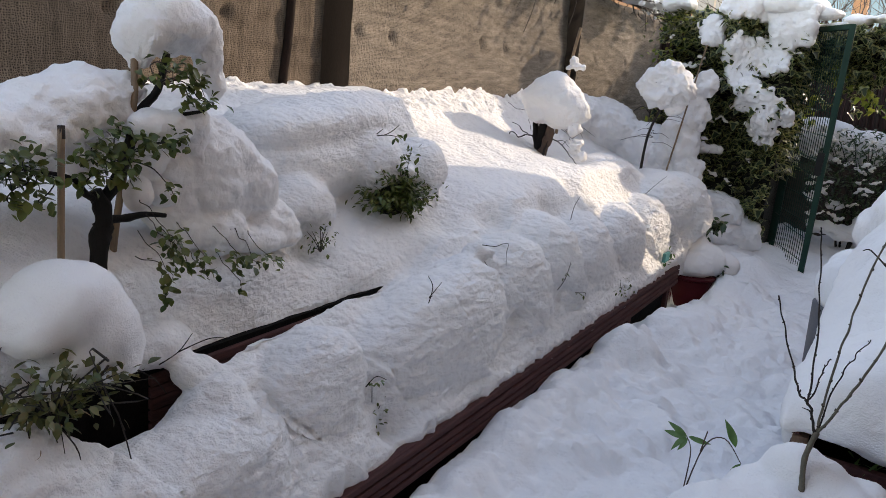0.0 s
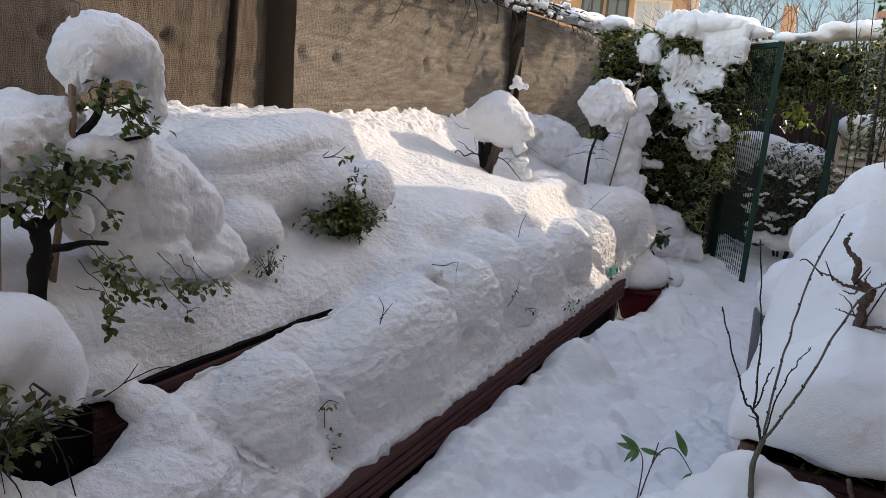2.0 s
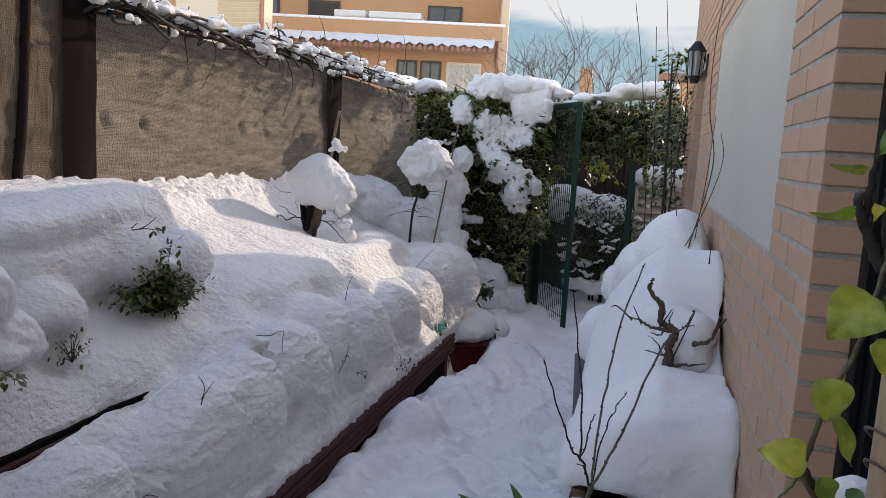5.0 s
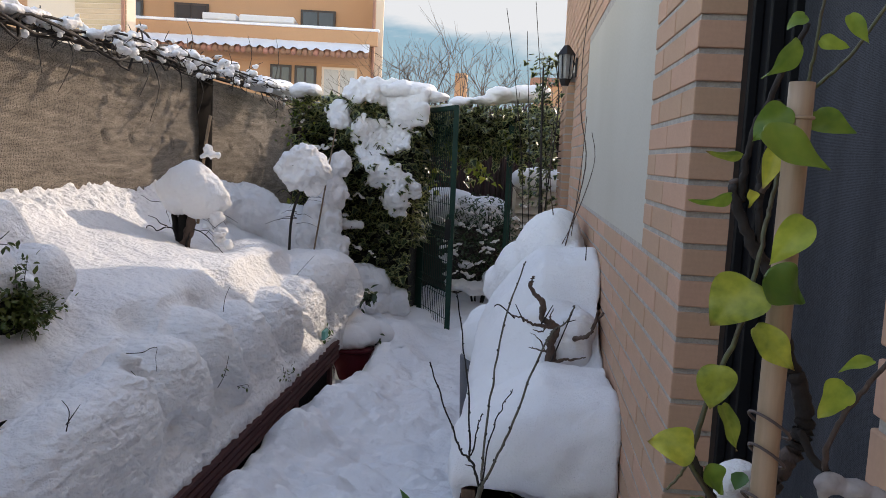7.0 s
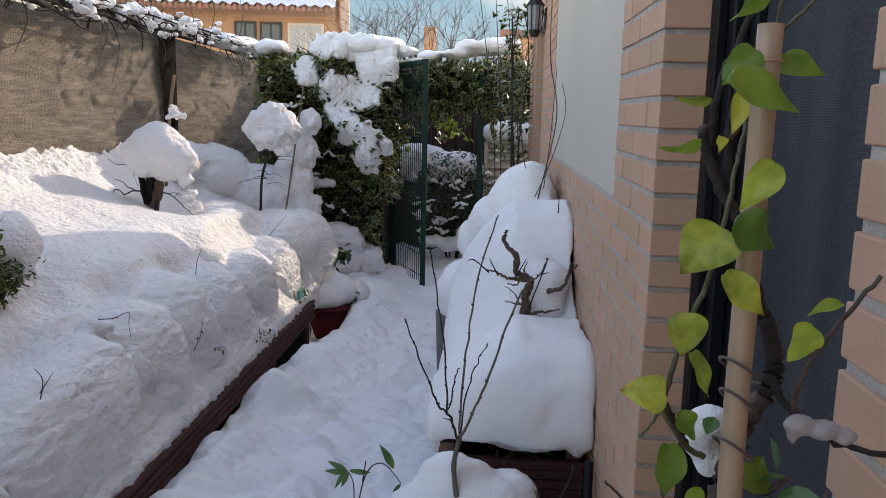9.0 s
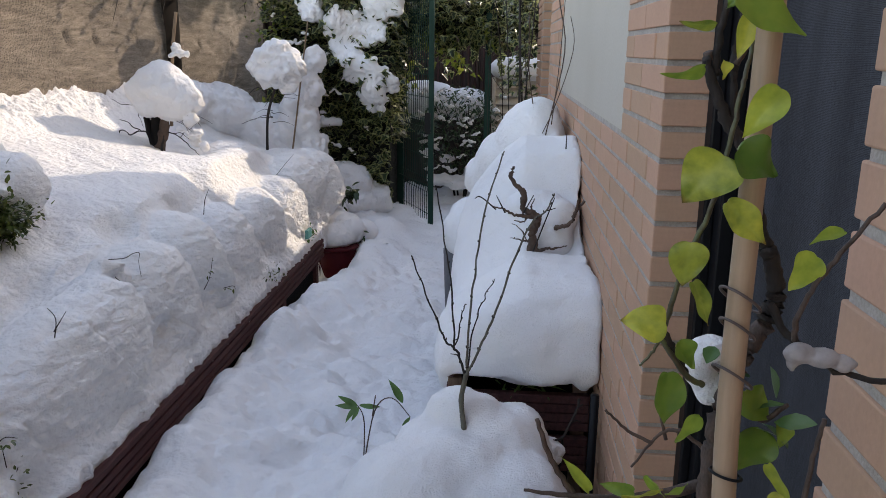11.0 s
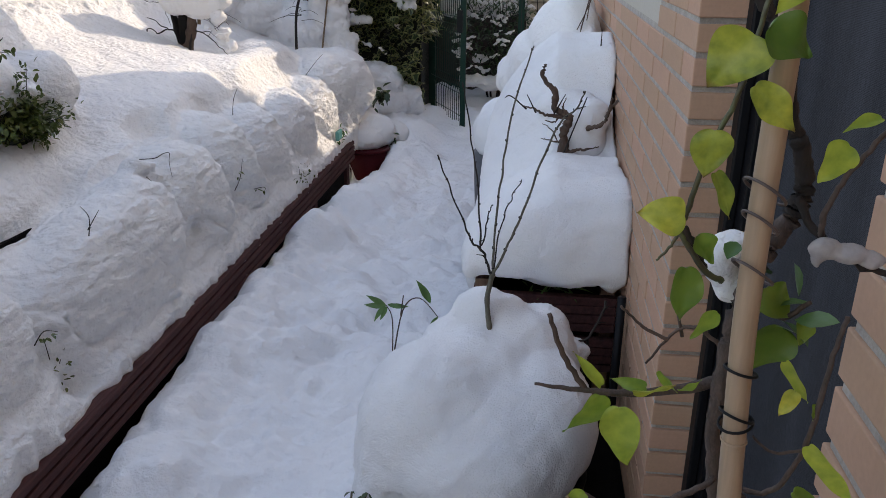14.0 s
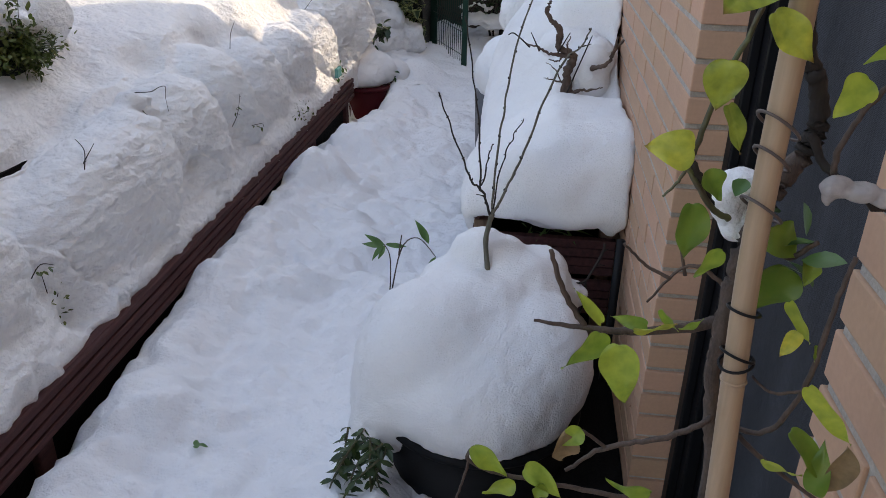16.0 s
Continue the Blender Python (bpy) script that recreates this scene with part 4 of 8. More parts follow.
def hedge():
    h = empty("ivy_hedge", (-1.8, 7.2, 0), "dense variegated ivy hedge with snow on its shoulders", "hedge")
    V, F = [], []
    nx, nz = 34, 36
    for j in range(nz):
        for i in range(nx):
            x, z = -2.00 + 1.00 * i / (nx - 1), 0.05 + 1.90 * j / (nz - 1)
            V.append((x, hedge_front(x, z) + 0.10, z + 0.04 * noise.noise(Vector((x * 7, 1, 0)))))
    for j in range(nz):
        for i in range(nx):
            x, z = -2.00 + 1.00 * i / (nx - 1), 0.05 + 1.90 * j / (nz - 1)
            # Back pushed deeper, out of sight, to throw shade on the cloth.
            V.append((x, 7.55 + 0.95 * max(0.0, min(1.0, (-1.15 - x) / 0.15)), z))
    n = nx * nz
    for j in range(nz - 1):
        for i in range(nx - 1):
            a = j * nx + i
            F += [(a, a + 1, a + nx + 1, a + nx), (n + a, n + a + nx, n + a + nx + 1, n + a + 1)]
    for i in range(nx - 1):
        a = (nz - 1) * nx + i
        F.append((a, a + 1, n + a + 1, n + a))
    for j in range(nz - 1):
        for a in (j * nx, j * nx + nx - 1):
            F.append((a, a + nx, n + a + nx, n + a))
    # Solid core: the hedge's inner shade is put into its colour.
    part("twig_mass", mesh_of("twig_mass", V, F, SHADE_CORE), SHADE_CORE, h, "solid near-black core standing in for inner shade")
    rnd = random.Random(11)
    spots = []
    for _ in range(2500):
        x, z = rnd.uniform(-2.08, -0.98), rnd.uniform(0.15, 2.2)
        y = hedge_front(x, z) + rnd.gauss(0.03, 0.05)
        spots.append(((x, y, z), (rnd.gauss(0, 0.5), -0.8, 0.1)))
    for _ in range(900):
        spots.append(((rnd.uniform(-2.1, -0.95), rnd.uniform(6.9, 7.6), rnd.gauss(2.05, 0.07)), (rnd.gauss(0, 1), rnd.gauss(-0.3, 1), 0.6)))
    for _ in range(500):
        spots.append(((rnd.gauss(-0.97, 0.04), rnd.uniform(6.9, 7.6), rnd.uniform(0.9, 2.2)), (0.8, -0.4, 0)))
    part("leaves", foliage("leaves", spots, "ivy", 0.075, 0.066, IVY, 3), IVY, h, "cream edged ivy leaves")
    lines = []
    for i in range(60):
        x, z = rnd.uniform(-2.1, -1.0), rnd.uniform(0.3, 2.0)
        y = hedge_front(x, z)
        lines.append(([(x, y + 0.1, z), (x + rnd.uniform(-0.1, 0.1), y - 0.03, z + 0.08), (x + rnd.uniform(-0.2, 0.2), y - 0.05, z + rnd.uniform(-0.2, 0.2))], 0.004, 0.002))
    part("shootwork", tubes("shootwork", lines, BARK, 4), BARK, h)

    a = empty("ivy_arch", (-0.4, 7.5, 1.7), "variegated ivy trailing over the gate opening", "ivy")
    spots = []
    for _ in range(1500):
        x = rnd.uniform(-1.0, 0.27)
        low = 1.72 + 0.12 * noise.noise(Vector((x * 5, 0, 0)))
        z = rnd.uniform(low, 2.2)
        spots.append(((x, rnd.gauss(7.45, 0.10), z), (rnd.gauss(0, 0.5), -0.8, -0.1)))
    for x0, z1 in ((-0.62, 1.62), (-0.45, 1.52), (-0.55, 1.45), (-0.3, 1.62), (-0.8, 1.5), (-0.05, 1.5)):
        for k in range(16):
            spots.append(((x0 + rnd.gauss(0, 0.02) + 0.03 * k / 16, 7.38 + rnd.gauss(0, 0.02), 1.8 + (z1 - 1.8) * k / 16), (rnd.gauss(0, 0.6), -0.7, -0.3)))
    part("leaves", foliage("leaves", spots, "ivy", 0.075, 0.064, IVY, 5), IVY, a, "cream edged ivy leaves")
    # Sprays in a paler leaf colour, which stands in for backlit ivy.
    spots = []
    for x0, z0, x1, z1 in ((-0.72, 1.85, -0.66, 1.55), (-0.60, 1.75, -0.38, 1.52), (-0.50, 1.70, -0.30, 1.50), (-0.20, 1.9, -0.12, 1.7), (-0.84, 1.6, -0.86, 1.35)):
        for k in range(22):
            u = k / 21
            spots.append(((x0 + (x1 - x0) * u + rnd.gauss(0, 0.025), 7.33 + rnd.gauss(0, 0.03), z0 + (z1 - z0) * u + rnd.gauss(0, 0.025)), (rnd.gauss(0.2, 0.6), -0.6, -0.4)))
    part("leaves", foliage("leaves", spots, "ivy", 0.062, 0.052, LEAF_LIGHT, 31), LEAF_LIGHT, a, "yellow green ivy shoots, pale colour for backlight")
    # Near-black balls paint the shade between the arch's leaves.
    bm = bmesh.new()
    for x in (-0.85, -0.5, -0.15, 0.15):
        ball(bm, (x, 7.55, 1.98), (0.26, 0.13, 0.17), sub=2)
    part("twig_mass", bm, SHADE_CORE, a, "solid near-black core standing in for inner shade", True)

    w = empty("ivy_column", (0.18, 6.5, 1.4), "ivy climbing beside the brick wall", "ivy")
    spots = []
    for _ in range(330):
        z = rnd.uniform(1.35, 2.55)
        spots.append(((rnd.gauss(0.12, 0.06), rnd.gauss(6.4, 0.12), z), (rnd.gauss(-0.5, 0.5), -0.7, 0)))
    part("leaves", foliage("leaves", spots, "ivy", 0.06, 0.05, IVY, 7), IVY, w, "cream edged ivy leaves")
    part("stemwork", tubes("stemwork", [([(0.2, 6.45, 0.0), (0.15, 6.4, 1.2), (0.1, 6.42, 2.0), (0.14, 6.4, 2.5)], 0.012, 0.004),
                                  ([(0.13, 6.4, 0.1), (0.18, 6.4, 1.3), (0.1, 6.35, 2.2)], 0.008, 0.003)], BARK, 5), BARK, w)

    def drape(patches, label, thick=0.055, low=0.0):
        """A sheet of snow that clings to the hedge's front within ellipses: x, z and two half-widths."""
        bm = bmesh.new()
        x0, x1 = min(p[0] - p[2] for p in patches), max(p[0] + p[2] for p in patches)
        z0, z1 = min(p[1] - p[3] for p in patches), max(p[1] + p[3] for p in patches)
        z = z0
        while z < z1:
            x = x0
            while x < x1:
                q = min(((x - a) / c) ** 2 + ((z - b) / d) ** 2 for a, b, c, d in patches)
                if q < 0.95 + 0.9 * noise.noise(Vector((x * 11, 5, z * 11))):
                    r = thick * (1.12 - 0.45 * min(q, 1.0)) * rnd.uniform(0.85, 1.15)
                    ball(bm, (x, min(hedge_front(x, z), 6.98) - 0.05 - low, z), (r, r * 1.1, r), sub=2)
                x += 0.042
            z += 0.042
        me = remeshed("snow_mound", bm, SNOW, 0.0095, ((5, 0.016, 1), (12, 0.012, 1), (30, 0.008, 1), (70, 0.004, 1)), 6)
        tagged(new("snow_mound", me), label, "snow", "snow on the hedge")

    drape([(-1.24, 2.25, 0.30, 0.10), (-1.08, 2.08, 0.13, 0.17), (-1.45, 2.25, 0.14, 0.10), (-0.94, 2.08, 0.06, 0.12), (-1.08, 2.22, 0.20, 0.10)], "thick snow draped over the top of the ivy hedge", 0.052)
    drape([(-1.655, 2.06, 0.10, 0.07), (-1.62, 1.98, 0.06, 0.08)], "small snow lump on the hedge shoulder")
    drape([(-1.35, 1.88, 0.19, 0.15), (-1.18, 1.84, 0.16, 0.13), (-1.36, 1.73, 0.13, 0.12), (-1.10, 1.95, 0.09, 0.11)], "lump of snow caught in the ivy hedge", 0.042)
    drape([(-1.19, 1.49, 0.19, 0.14), (-1.115, 1.32, 0.13, 0.17), (-1.26, 1.60, 0.08, 0.08)], "lump of snow hanging low in the ivy hedge", 0.042)
    drape([(-1.53, 1.075, 0.12, 0.045)], "scrap of snow low in the hedge", 0.04)
    drape([(-0.96, 1.43, 0.045, 0.06), (-0.95, 1.36, 0.03, 0.04)], "scrap of snow beside the gate", 0.035)
    for balls, label in (([(-1.25, 7.05, 2.27, 0.36, 0.24, 0.10), (-1.5, 6.98, 2.25, 0.14, 0.16, 0.08), (-1.0, 7.05, 2.26, 0.18, 0.2, 0.09), (-0.80, 7.0, 2.23, 0.10, 0.1, 0.05)], "rounded snow lying on the hedge top"),
                         ([(-2.0, 6.95, 2.235, 0.15, 0.17, 0.07), (-1.93, 6.9, 2.235, 0.1, 0.12, 0.06)], "flat snow pad on the hedge top"),
                         ([(-0.45, 7.5, 2.25, 0.20, 0.16, 0.04), (-0.26, 7.5, 2.31, 0.15, 0.17, 0.07), (-0.05, 7.5, 2.325, 0.19, 0.18, 0.08), (0.08, 7.5, 2.34, 0.12, 0.16, 0.08), (-0.65, 7.5, 2.22, 0.12, 0.14, 0.05)], "long snow pad on the ivy over the gate")):
        snow_cap(balls, label, 0.011, ((6, 0.03, 1), (13, 0.012, 1), (34, 0.005, 1), (80, 0.003, 1)), 14, group="snow on the hedge")

    snow_cap([(-1.42, 6.70, 0.54, 0.28, 0.18, 0.22), (-1.30, 6.62, 0.36, 0.24, 0.2, 0.16), (-1.12, 6.78, 0.40, 0.16, 0.14, 0.16)], "rough snow heaped at the hedge foot", 0.012, CRUMB, 3, group="snow on the hedge")
    y = empty("privet_shrub", (-1.98, 7.0, 0), "light green leafy shoots between fence and hedge", "shrub")
    spots = [((rnd.gauss(-1.98, 0.10), rnd.gauss(7.0, 0.12), rnd.uniform(1.1, 2.15)), (rnd.gauss(0, 0.8), -0.6, rnd.gauss(0.1, 0.4))) for _ in range(520)]
    part("leaves", foliage("leaves", spots, "oval", 0.05, 0.03, LEAF_LIGHT, 19), LEAF_LIGHT, y)
    part("stemwork", tubes("stemwork", [([(-1.98, 7.05, 0.0), (-1.98 + rnd.gauss(0, 0.06), 7.0, 1.1), (-1.98 + rnd.gauss(0, 0.12), 6.98, 2.1)], 0.009, 0.003) for _ in range(9)], BARK_BROWN, 5), BARK_BROWN, y)
    tips = []
    for a, b, c, d in ((-1.24, 2.12, 0.30, 0.10), (-1.08, 1.95, 0.15, 0.10), (-1.35, 1.88, 0.17, 0.14), (-1.17, 1.84, 0.15, 0.12), (-1.36, 1.70, 0.12, 0.10), (-1.19, 1.49, 0.18, 0.13), (-1.115, 1.31, 0.12, 0.15)):
        for _ in range(16):
            w = rnd.uniform(0, 6.28)
            x, z = a + c * math.cos(w), b + d * math.sin(w)
            tips.append(((x, min(hedge_front(x, z), 6.98) - 0.08, z), (math.cos(w), -0.8, math.sin(w) - 0.3)))
    part("leaves", foliage("leaves", tips, "ivy", 0.065, 0.055, IVY, 13), IVY, h, "ivy tips poking through the snow")
    bm = bmesh.new()
    for _ in range(34):
        x, z = rnd.uniform(-2.0, -1.0), rnd.uniform(0.7, 2.1)
        way = rnd.uniform(-0.9, 0.9)
        for k in range(rnd.randint(3, 6)):
            r = rnd.uniform(0.008, 0.017)
            ball(bm, (x + 0.016 * k * math.cos(way), hedge_front(x, z) - 0.03, z + 0.016 * k * math.sin(way) + rnd.gauss(0, 0.006)), (r * 1.3, r, r * 0.8), (0, rnd.uniform(-40, 40), 0), 2)
    me = remeshed("snow_dusting", bm, SNOW, 0.007, ((20, 0.006, 1), (50, 0.006, 1)), 1)
    tagged(new("snow_dusting", me), "scraps of snow caught on ivy leaves", "snow", kind="stuff")


def gate():
    g = empty("garden_gate", (-0.98, 7.45, 0), "dark green steel mesh gate standing half open", "gate")
    a, b = Vector((-0.965, 7.40, 0)), Vector((-0.605, 6.63, 0))
    d = (b - a)

    def at(u, z):
        return a + d * u + Vector((0, 0, z))
    side = Vector((d.y, -d.x, 0)).normalized()

    def bar(p, q, w, t):
        """A square tube from p to q."""
        bm = bmesh.new()
        ax = (q - p)
        m = ax.to_track_quat("Z", "Y").to_matrix().to_4x4()
        m.translation = (p + q) / 2
        bmesh.ops.create_cube(bm, size=1, matrix=m @ Matrix.Diagonal((w, t, ax.length, 1)))
        bmesh.ops.bevel(bm, geom=bm.edges[:], offset=0.004, segments=2, affect="EDGES")
        return bm
    part("frame_bar", bar(at(1, 0.12), at(1, 2.14), 0.045, 0.045), GATE, g)
    part("frame_bar", bar(at(0.04, 0.12), at(0.04, 2.14), 0.045, 0.045), GATE, g)
    part("frame_bar", bar(at(0.04, 2.12), at(1, 2.12), 0.045, 0.04), GATE, g)
    part("frame_bar", bar(at(0.04, 0.16), at(1, 0.16), 0.04, 0.04), GATE, g)
    folds = (0.55, 1.05, 1.55)

    def bend(z):
        return sum(0.022 * max(0, 1 - abs(z - f) / 0.06) for f in folds)
    for i in range(1, 16):
        u = 0.04 + 0.96 * i / 16
        pts = []
        for k in range(41):
            z = 0.17 + 1.94 * k / 40
            pts.append(at(u, z) + side * bend(z))
        v, f = tube_data(pts, 0.0034, 0.0034, 4)
        part("mesh_wire", mesh_of("mesh_wire", v, f, GATE), GATE, g)
    zs = [0.3, 0.49, 0.55, 0.61, 0.8, 0.99, 1.05, 1.11, 1.3, 1.49, 1.55, 1.61, 1.8, 1.98]
    for z in zs:
        v, f = tube_data([at(0.04, z) + side * bend(z), at(1, z) + side * bend(z)], 0.0028, 0.0028, 4)
        part("cross_wire", mesh_of("cross_wire", v, f, GATE), GATE, g)
    part("latch_box", bar(at(1.0, 1.0) + side * 0.03, at(1.0, 1.18) + side * 0.03, 0.05, 0.035), FRAME, g, "black latch box")
    part("snow_edge", mesh_of("snow_edge", *tube_data([at(0.05 + 0.1 * k, 2.147) for k in range(9)], 0.02, 0.012, 7, 0.3), SNOW), SNOW, g, "thin line of snow on the top bar")
    for x, y, z1 in ((-1.0, 7.46, 2.1), (-0.15, 7.42, 2.1)):
        p = tagged(part("gate_post", bar(Vector((x, y, 0)), Vector((x, y, z1)), 0.055, 0.055), GATE), "dark green steel gate post", "post", "gate posts")
    # slatted fence foot beside the hinge post
    s = empty("picket_fence", (-1.1, 7.3, 0), "dark timber pickets at the hedge foot", "fence")
    for i in range(5):
        part("picket", boxed((-1.04 - 0.065 * i, 7.04 + 0.02 * (i % 2), 0.1), (-1.0 - 0.065 * i, 7.06 + 0.02 * (i % 2), 1.0), 0.003), BARK, s)


def behind_gate():
    r = empty("reed_fence", (-0.5, 9.2, 0), "dark brown reed screen behind the gate", "fence", kind="structure")
    rnd = random.Random(4)
    V, F = [], []
    for i in range(300):
        x = -3.0 + 4.6 * i / 299
        z1 = 2.3 + rnd.uniform(-0.05, 0.07)
        v, f = tube_data([Vector((x, 9.2, 0)), Vector((x + rnd.gauss(0, 0.01), 9.2 + rnd.gauss(0, 0.008), z1 * 0.5)), Vector((x + rnd.gauss(0, 0.015), 9.2, z1))], 0.013, 0.010, 5)
        o = len(V)
        V += v
        F += [tuple(o + k for k in q) for q in f]
    tagged(part("reeds", mesh_of("reeds", V, F, REED), REED, r), kind="stuff")
    part("backing", boxed((-3.0, 9.22, 0), (1.6, 9.25, 1.98)), REED, r)
    # shutter-like slatted cabinet
    c = empty("slatted_cabinet", (0.1, 8.5, 0), "cream slatted cabinet topped with snow", "cabinet")
    part("back_board", boxed((-0.12, 8.55, 0.1), (0.53, 8.6, 1.42)), SHUTTER, c)
    for x in (-0.12, 0.49):
        part("stile", boxed((x, 8.46, 0.1), (x + 0.04, 8.55, 1.42), 0.004), SHUTTER, c)
    for k in range(14):
        bm = bmesh.new()
        m = Matrix.LocRotScale((0.205, 8.5, 0.2 + 0.088 * k), Euler((radians(-35), 0, 0)), (0.57, 0.012, 0.085))
        bmesh.ops.create_cube(bm, size=1, matrix=m)
        part("slat", bm, SHUTTER, c)
    snow_cap([(0.0, 8.5, 1.5, 0.16, 0.14, 0.12), (0.14, 8.5, 1.52, 0.13, 0.14, 0.13), (0.35, 8.5, 1.51, 0.2, 0.14, 0.12)], "snow pad on the slatted cabinet", 0.02)
    # low snowy wall beyond the gate
    w = part("garden_wall", boxed((-1.8, 8.7, 0), (-0.16, 8.9, 1.0), 0.02), DOOR)
    tagged(w, "low dark garden wall under snow", "wall", kind="structure")
    snow_cap([(-1.4, 8.78, 1.12, 0.4, 0.18, 0.2), (-0.85, 8.78, 1.14, 0.4, 0.18, 0.24), (-0.4, 8.78, 1.1, 0.28, 0.18, 0.2)], "snow on the low garden wall", 0.025)
    b = empty("evergreen_shrub", (-0.42, 8.1, 0), "dark evergreen shrub dusted with snow behind the gate", "shrub")
    spots = scatter(1500, 9, (-0.95, 7.75, 0.3), (0.05, 8.4, 1.40), lambda p: ((p.x + 0.42) / 0.46) ** 2 + ((p.y - 8.1) / 0.32) ** 2 + ((p.z - 0.85) / 0.52) ** 2 < 1)
    part("leaves", foliage("leaves", spots, "lance", 0.06, 0.022, LEAF_DARK, 2), LEAF_DARK, b)
    lines = [([(-0.42, 8.1, 0.0), (-0.42 + rnd.uniform(-.1, .1), 8.05, 0.5), (-0.42 + rnd.uniform(-.3, .3), 8.1 + rnd.uniform(-.2, .2), 1.15)], 0.014, 0.003) for _ in range(9)]
    part("stemwork", tubes("stemwork", lines, BARK, 5), BARK, b)
    snow_cap([(-0.55, 7.95, 0.62, 0.12, 0.1, 0.06), (-0.25, 7.95, 0.5, 0.14, 0.1, 0.07), (-0.62, 7.9, 0.42, 0.14, 0.1, 0.08), (-0.4, 7.9, 0.38, 0.2, 0.12, 0.08)],
             "snow clumps among low shrub twigs", 0.018, CRUMB, 1)
    bm = bmesh.new()
    for p in scatter(46, 12, (-0.85, 7.72, 0.4), (0.0, 8.0, 1.3)):
        way = rnd.uniform(-0.7, 0.7)
        for k in range(rnd.randint(3, 6)):
            r = rnd.uniform(0.010, 0.022)
            ball(bm, p + Vector((0.02 * k * math.cos(way), 0, 0.02 * k * math.sin(way) + rnd.gauss(0, 0.008))), (r * 1.3, r, r * 0.8), (0, rnd.uniform(-40, 40), 0), 2)
    me = remeshed("snow_dusting", bm, SNOW, 0.008, ((16, 0.008, 1), (45, 0.007, 1)), 1)
    tagged(new("snow_dusting", me), "snow scraps on the evergreen shrub behind the gate", "snow", kind="stuff")


hedge()
gate()
behind_gate()


# ---- distance ----
BX = -10.48


def far_house():
    h = empty("apartment_building", (-9, 25, 0), "ochre rendered apartment building with a snowy tiled canopy", "building")
    part("wall", boxed((-19, 25, -0.02), (-4.95, 28.2, 5.25)), RENDER_WALL, h)
    part("upper_wall", boxed((-19, 27.2, 5.25), (-4.95, 28.2, 9.0)), RENDER_WALL, h)
    part("side_wall", boxed((-4.95, 25.6, -0.02), (-4.7, 28.0, 9.0)), RENDER_PALE, h, "cream rendered side wing")
    part("parapet", boxed((-15.2, 24.75, 5.15), (-4.85, 24.95, 5.60), 0.02), RENDER_WALL, h)
    part("parapet_snow", boxed((-15.25, 24.72, 5.60), (-4.8, 24.98, 5.69), 0.03), SNOW, h, "snow on the parapet")
    # tiled canopy: rows of half-round tiles and a snow sheet
    V, F = [], []
    for i in range(44):
        x = -12.6 + 7.4 * i / 43
        v, f = tube_data([Vector((x, 24.0, 4.72)), Vector((x, 24.9, 5.14))], 0.085, 0.085, 8)
        o = len(V)
        V += v
        F += [tuple(o + k for k in q) for q in f]
    canopy = part("canopy", mesh_of("canopy", V, F, TILE), TILE, h, "clay tile canopy")
    V, F = [], []
    for j in range(5):
        for i in range(75):
            V.append((-12.7 + 7.6 * i / 74, 24.03 + 0.87 * j / 4, 4.86 + 0.40 * j / 4 + 0.03 * noise.noise(Vector((i * 0.4, j, 2))) + 0.05 * math.sin(i / 74 * 44 * math.pi) * (j == 0)))
    for j in range(4):
        for i in range(74):
            F.append((j * 75 + i, j * 75 + i + 1, (j + 1) * 75 + i + 1, (j + 1) * 75 + i))
    part("snow_sheet", mesh_of("snow_sheet", V, F, SNOW), SNOW, canopy, "snow on the tiles")
    part("fascia", boxed((-12.65, 24.9, 4.55), (-5.1, 25.0, 4.8)), RENDER_WALL, h)

    def opening(x0, x1, z0, z1, y, frame=TILE):
        w = part("window", boxed((x0 - 0.08, y - 0.06, z0 - 0.08), (x1 + 0.08, y - 0.01, z1 + 0.08), 0.01), RENDER_PALE if frame is SHUTTER else DOOR, h)
        part("pane", boxed((x0, y - 0.075, z0), ((x0 + x1) / 2 - 0.03, y - 0.055, z1)), GLASS_DARK if frame is TILE else SHUTTER, w)
        part("pane", boxed(((x0 + x1) / 2 + 0.03, y - 0.075, z0), (x1, y - 0.055, z1)), GLASS_DARK if frame is TILE else SHUTTER, w)
        part("sill", boxed((x0 - 0.12, y - 0.13, z0 - 0.16), (x1 + 0.12, y - 0.02, z0 - 0.09)), RENDER_PALE, w)
    opening(-8.2, -7.68, 3.2, 4.36, 25.0)
    opening(-7.42, -6.88, 2.6, 4.36, 25.0)
    opening(-6.55, -5.57, 3.0, 4.36, 25.0, SHUTTER)
    opening(-11.9, -11.1, 3.15, 4.35, 25.0)
    for x0, x1 in ((-13.6, -13.0), (-11.8, -10.8), (-7.5, -6.45)):
        opening(x0, x1, 6.0, 6.5, 27.2)
    for x0, x1 in ((-10.6, -9.6), (-9.4, -7.7)):
        p = part("roof_hatch", boxed((x0, 25.9, 5.78), (x1, 27.1, 5.86), 0.02), DOOR, h)
        part("snow_sheet", boxed((x0 - 0.05, 25.85, 5.86), (x1 + 0.05, 27.1, 6.10), 0.05), SNOW, p, "snow on the hatch")
    stem("drainpipe", [(-5.0, 24.93, 0.0), (-5.0, 24.93, 9.0)], 0.05, 0.05, TILE, h, 8, 0)
    h.rotation_euler[2] = radians(10)
    n = empty("brick_building", (-14.5, 21, 0), "sunlit brick building beyond the fence", "building")
    part("wall", boxed((-13.2, 20, -0.02), (BX, 20.5, 9.0)), RENDER_PALE, n)
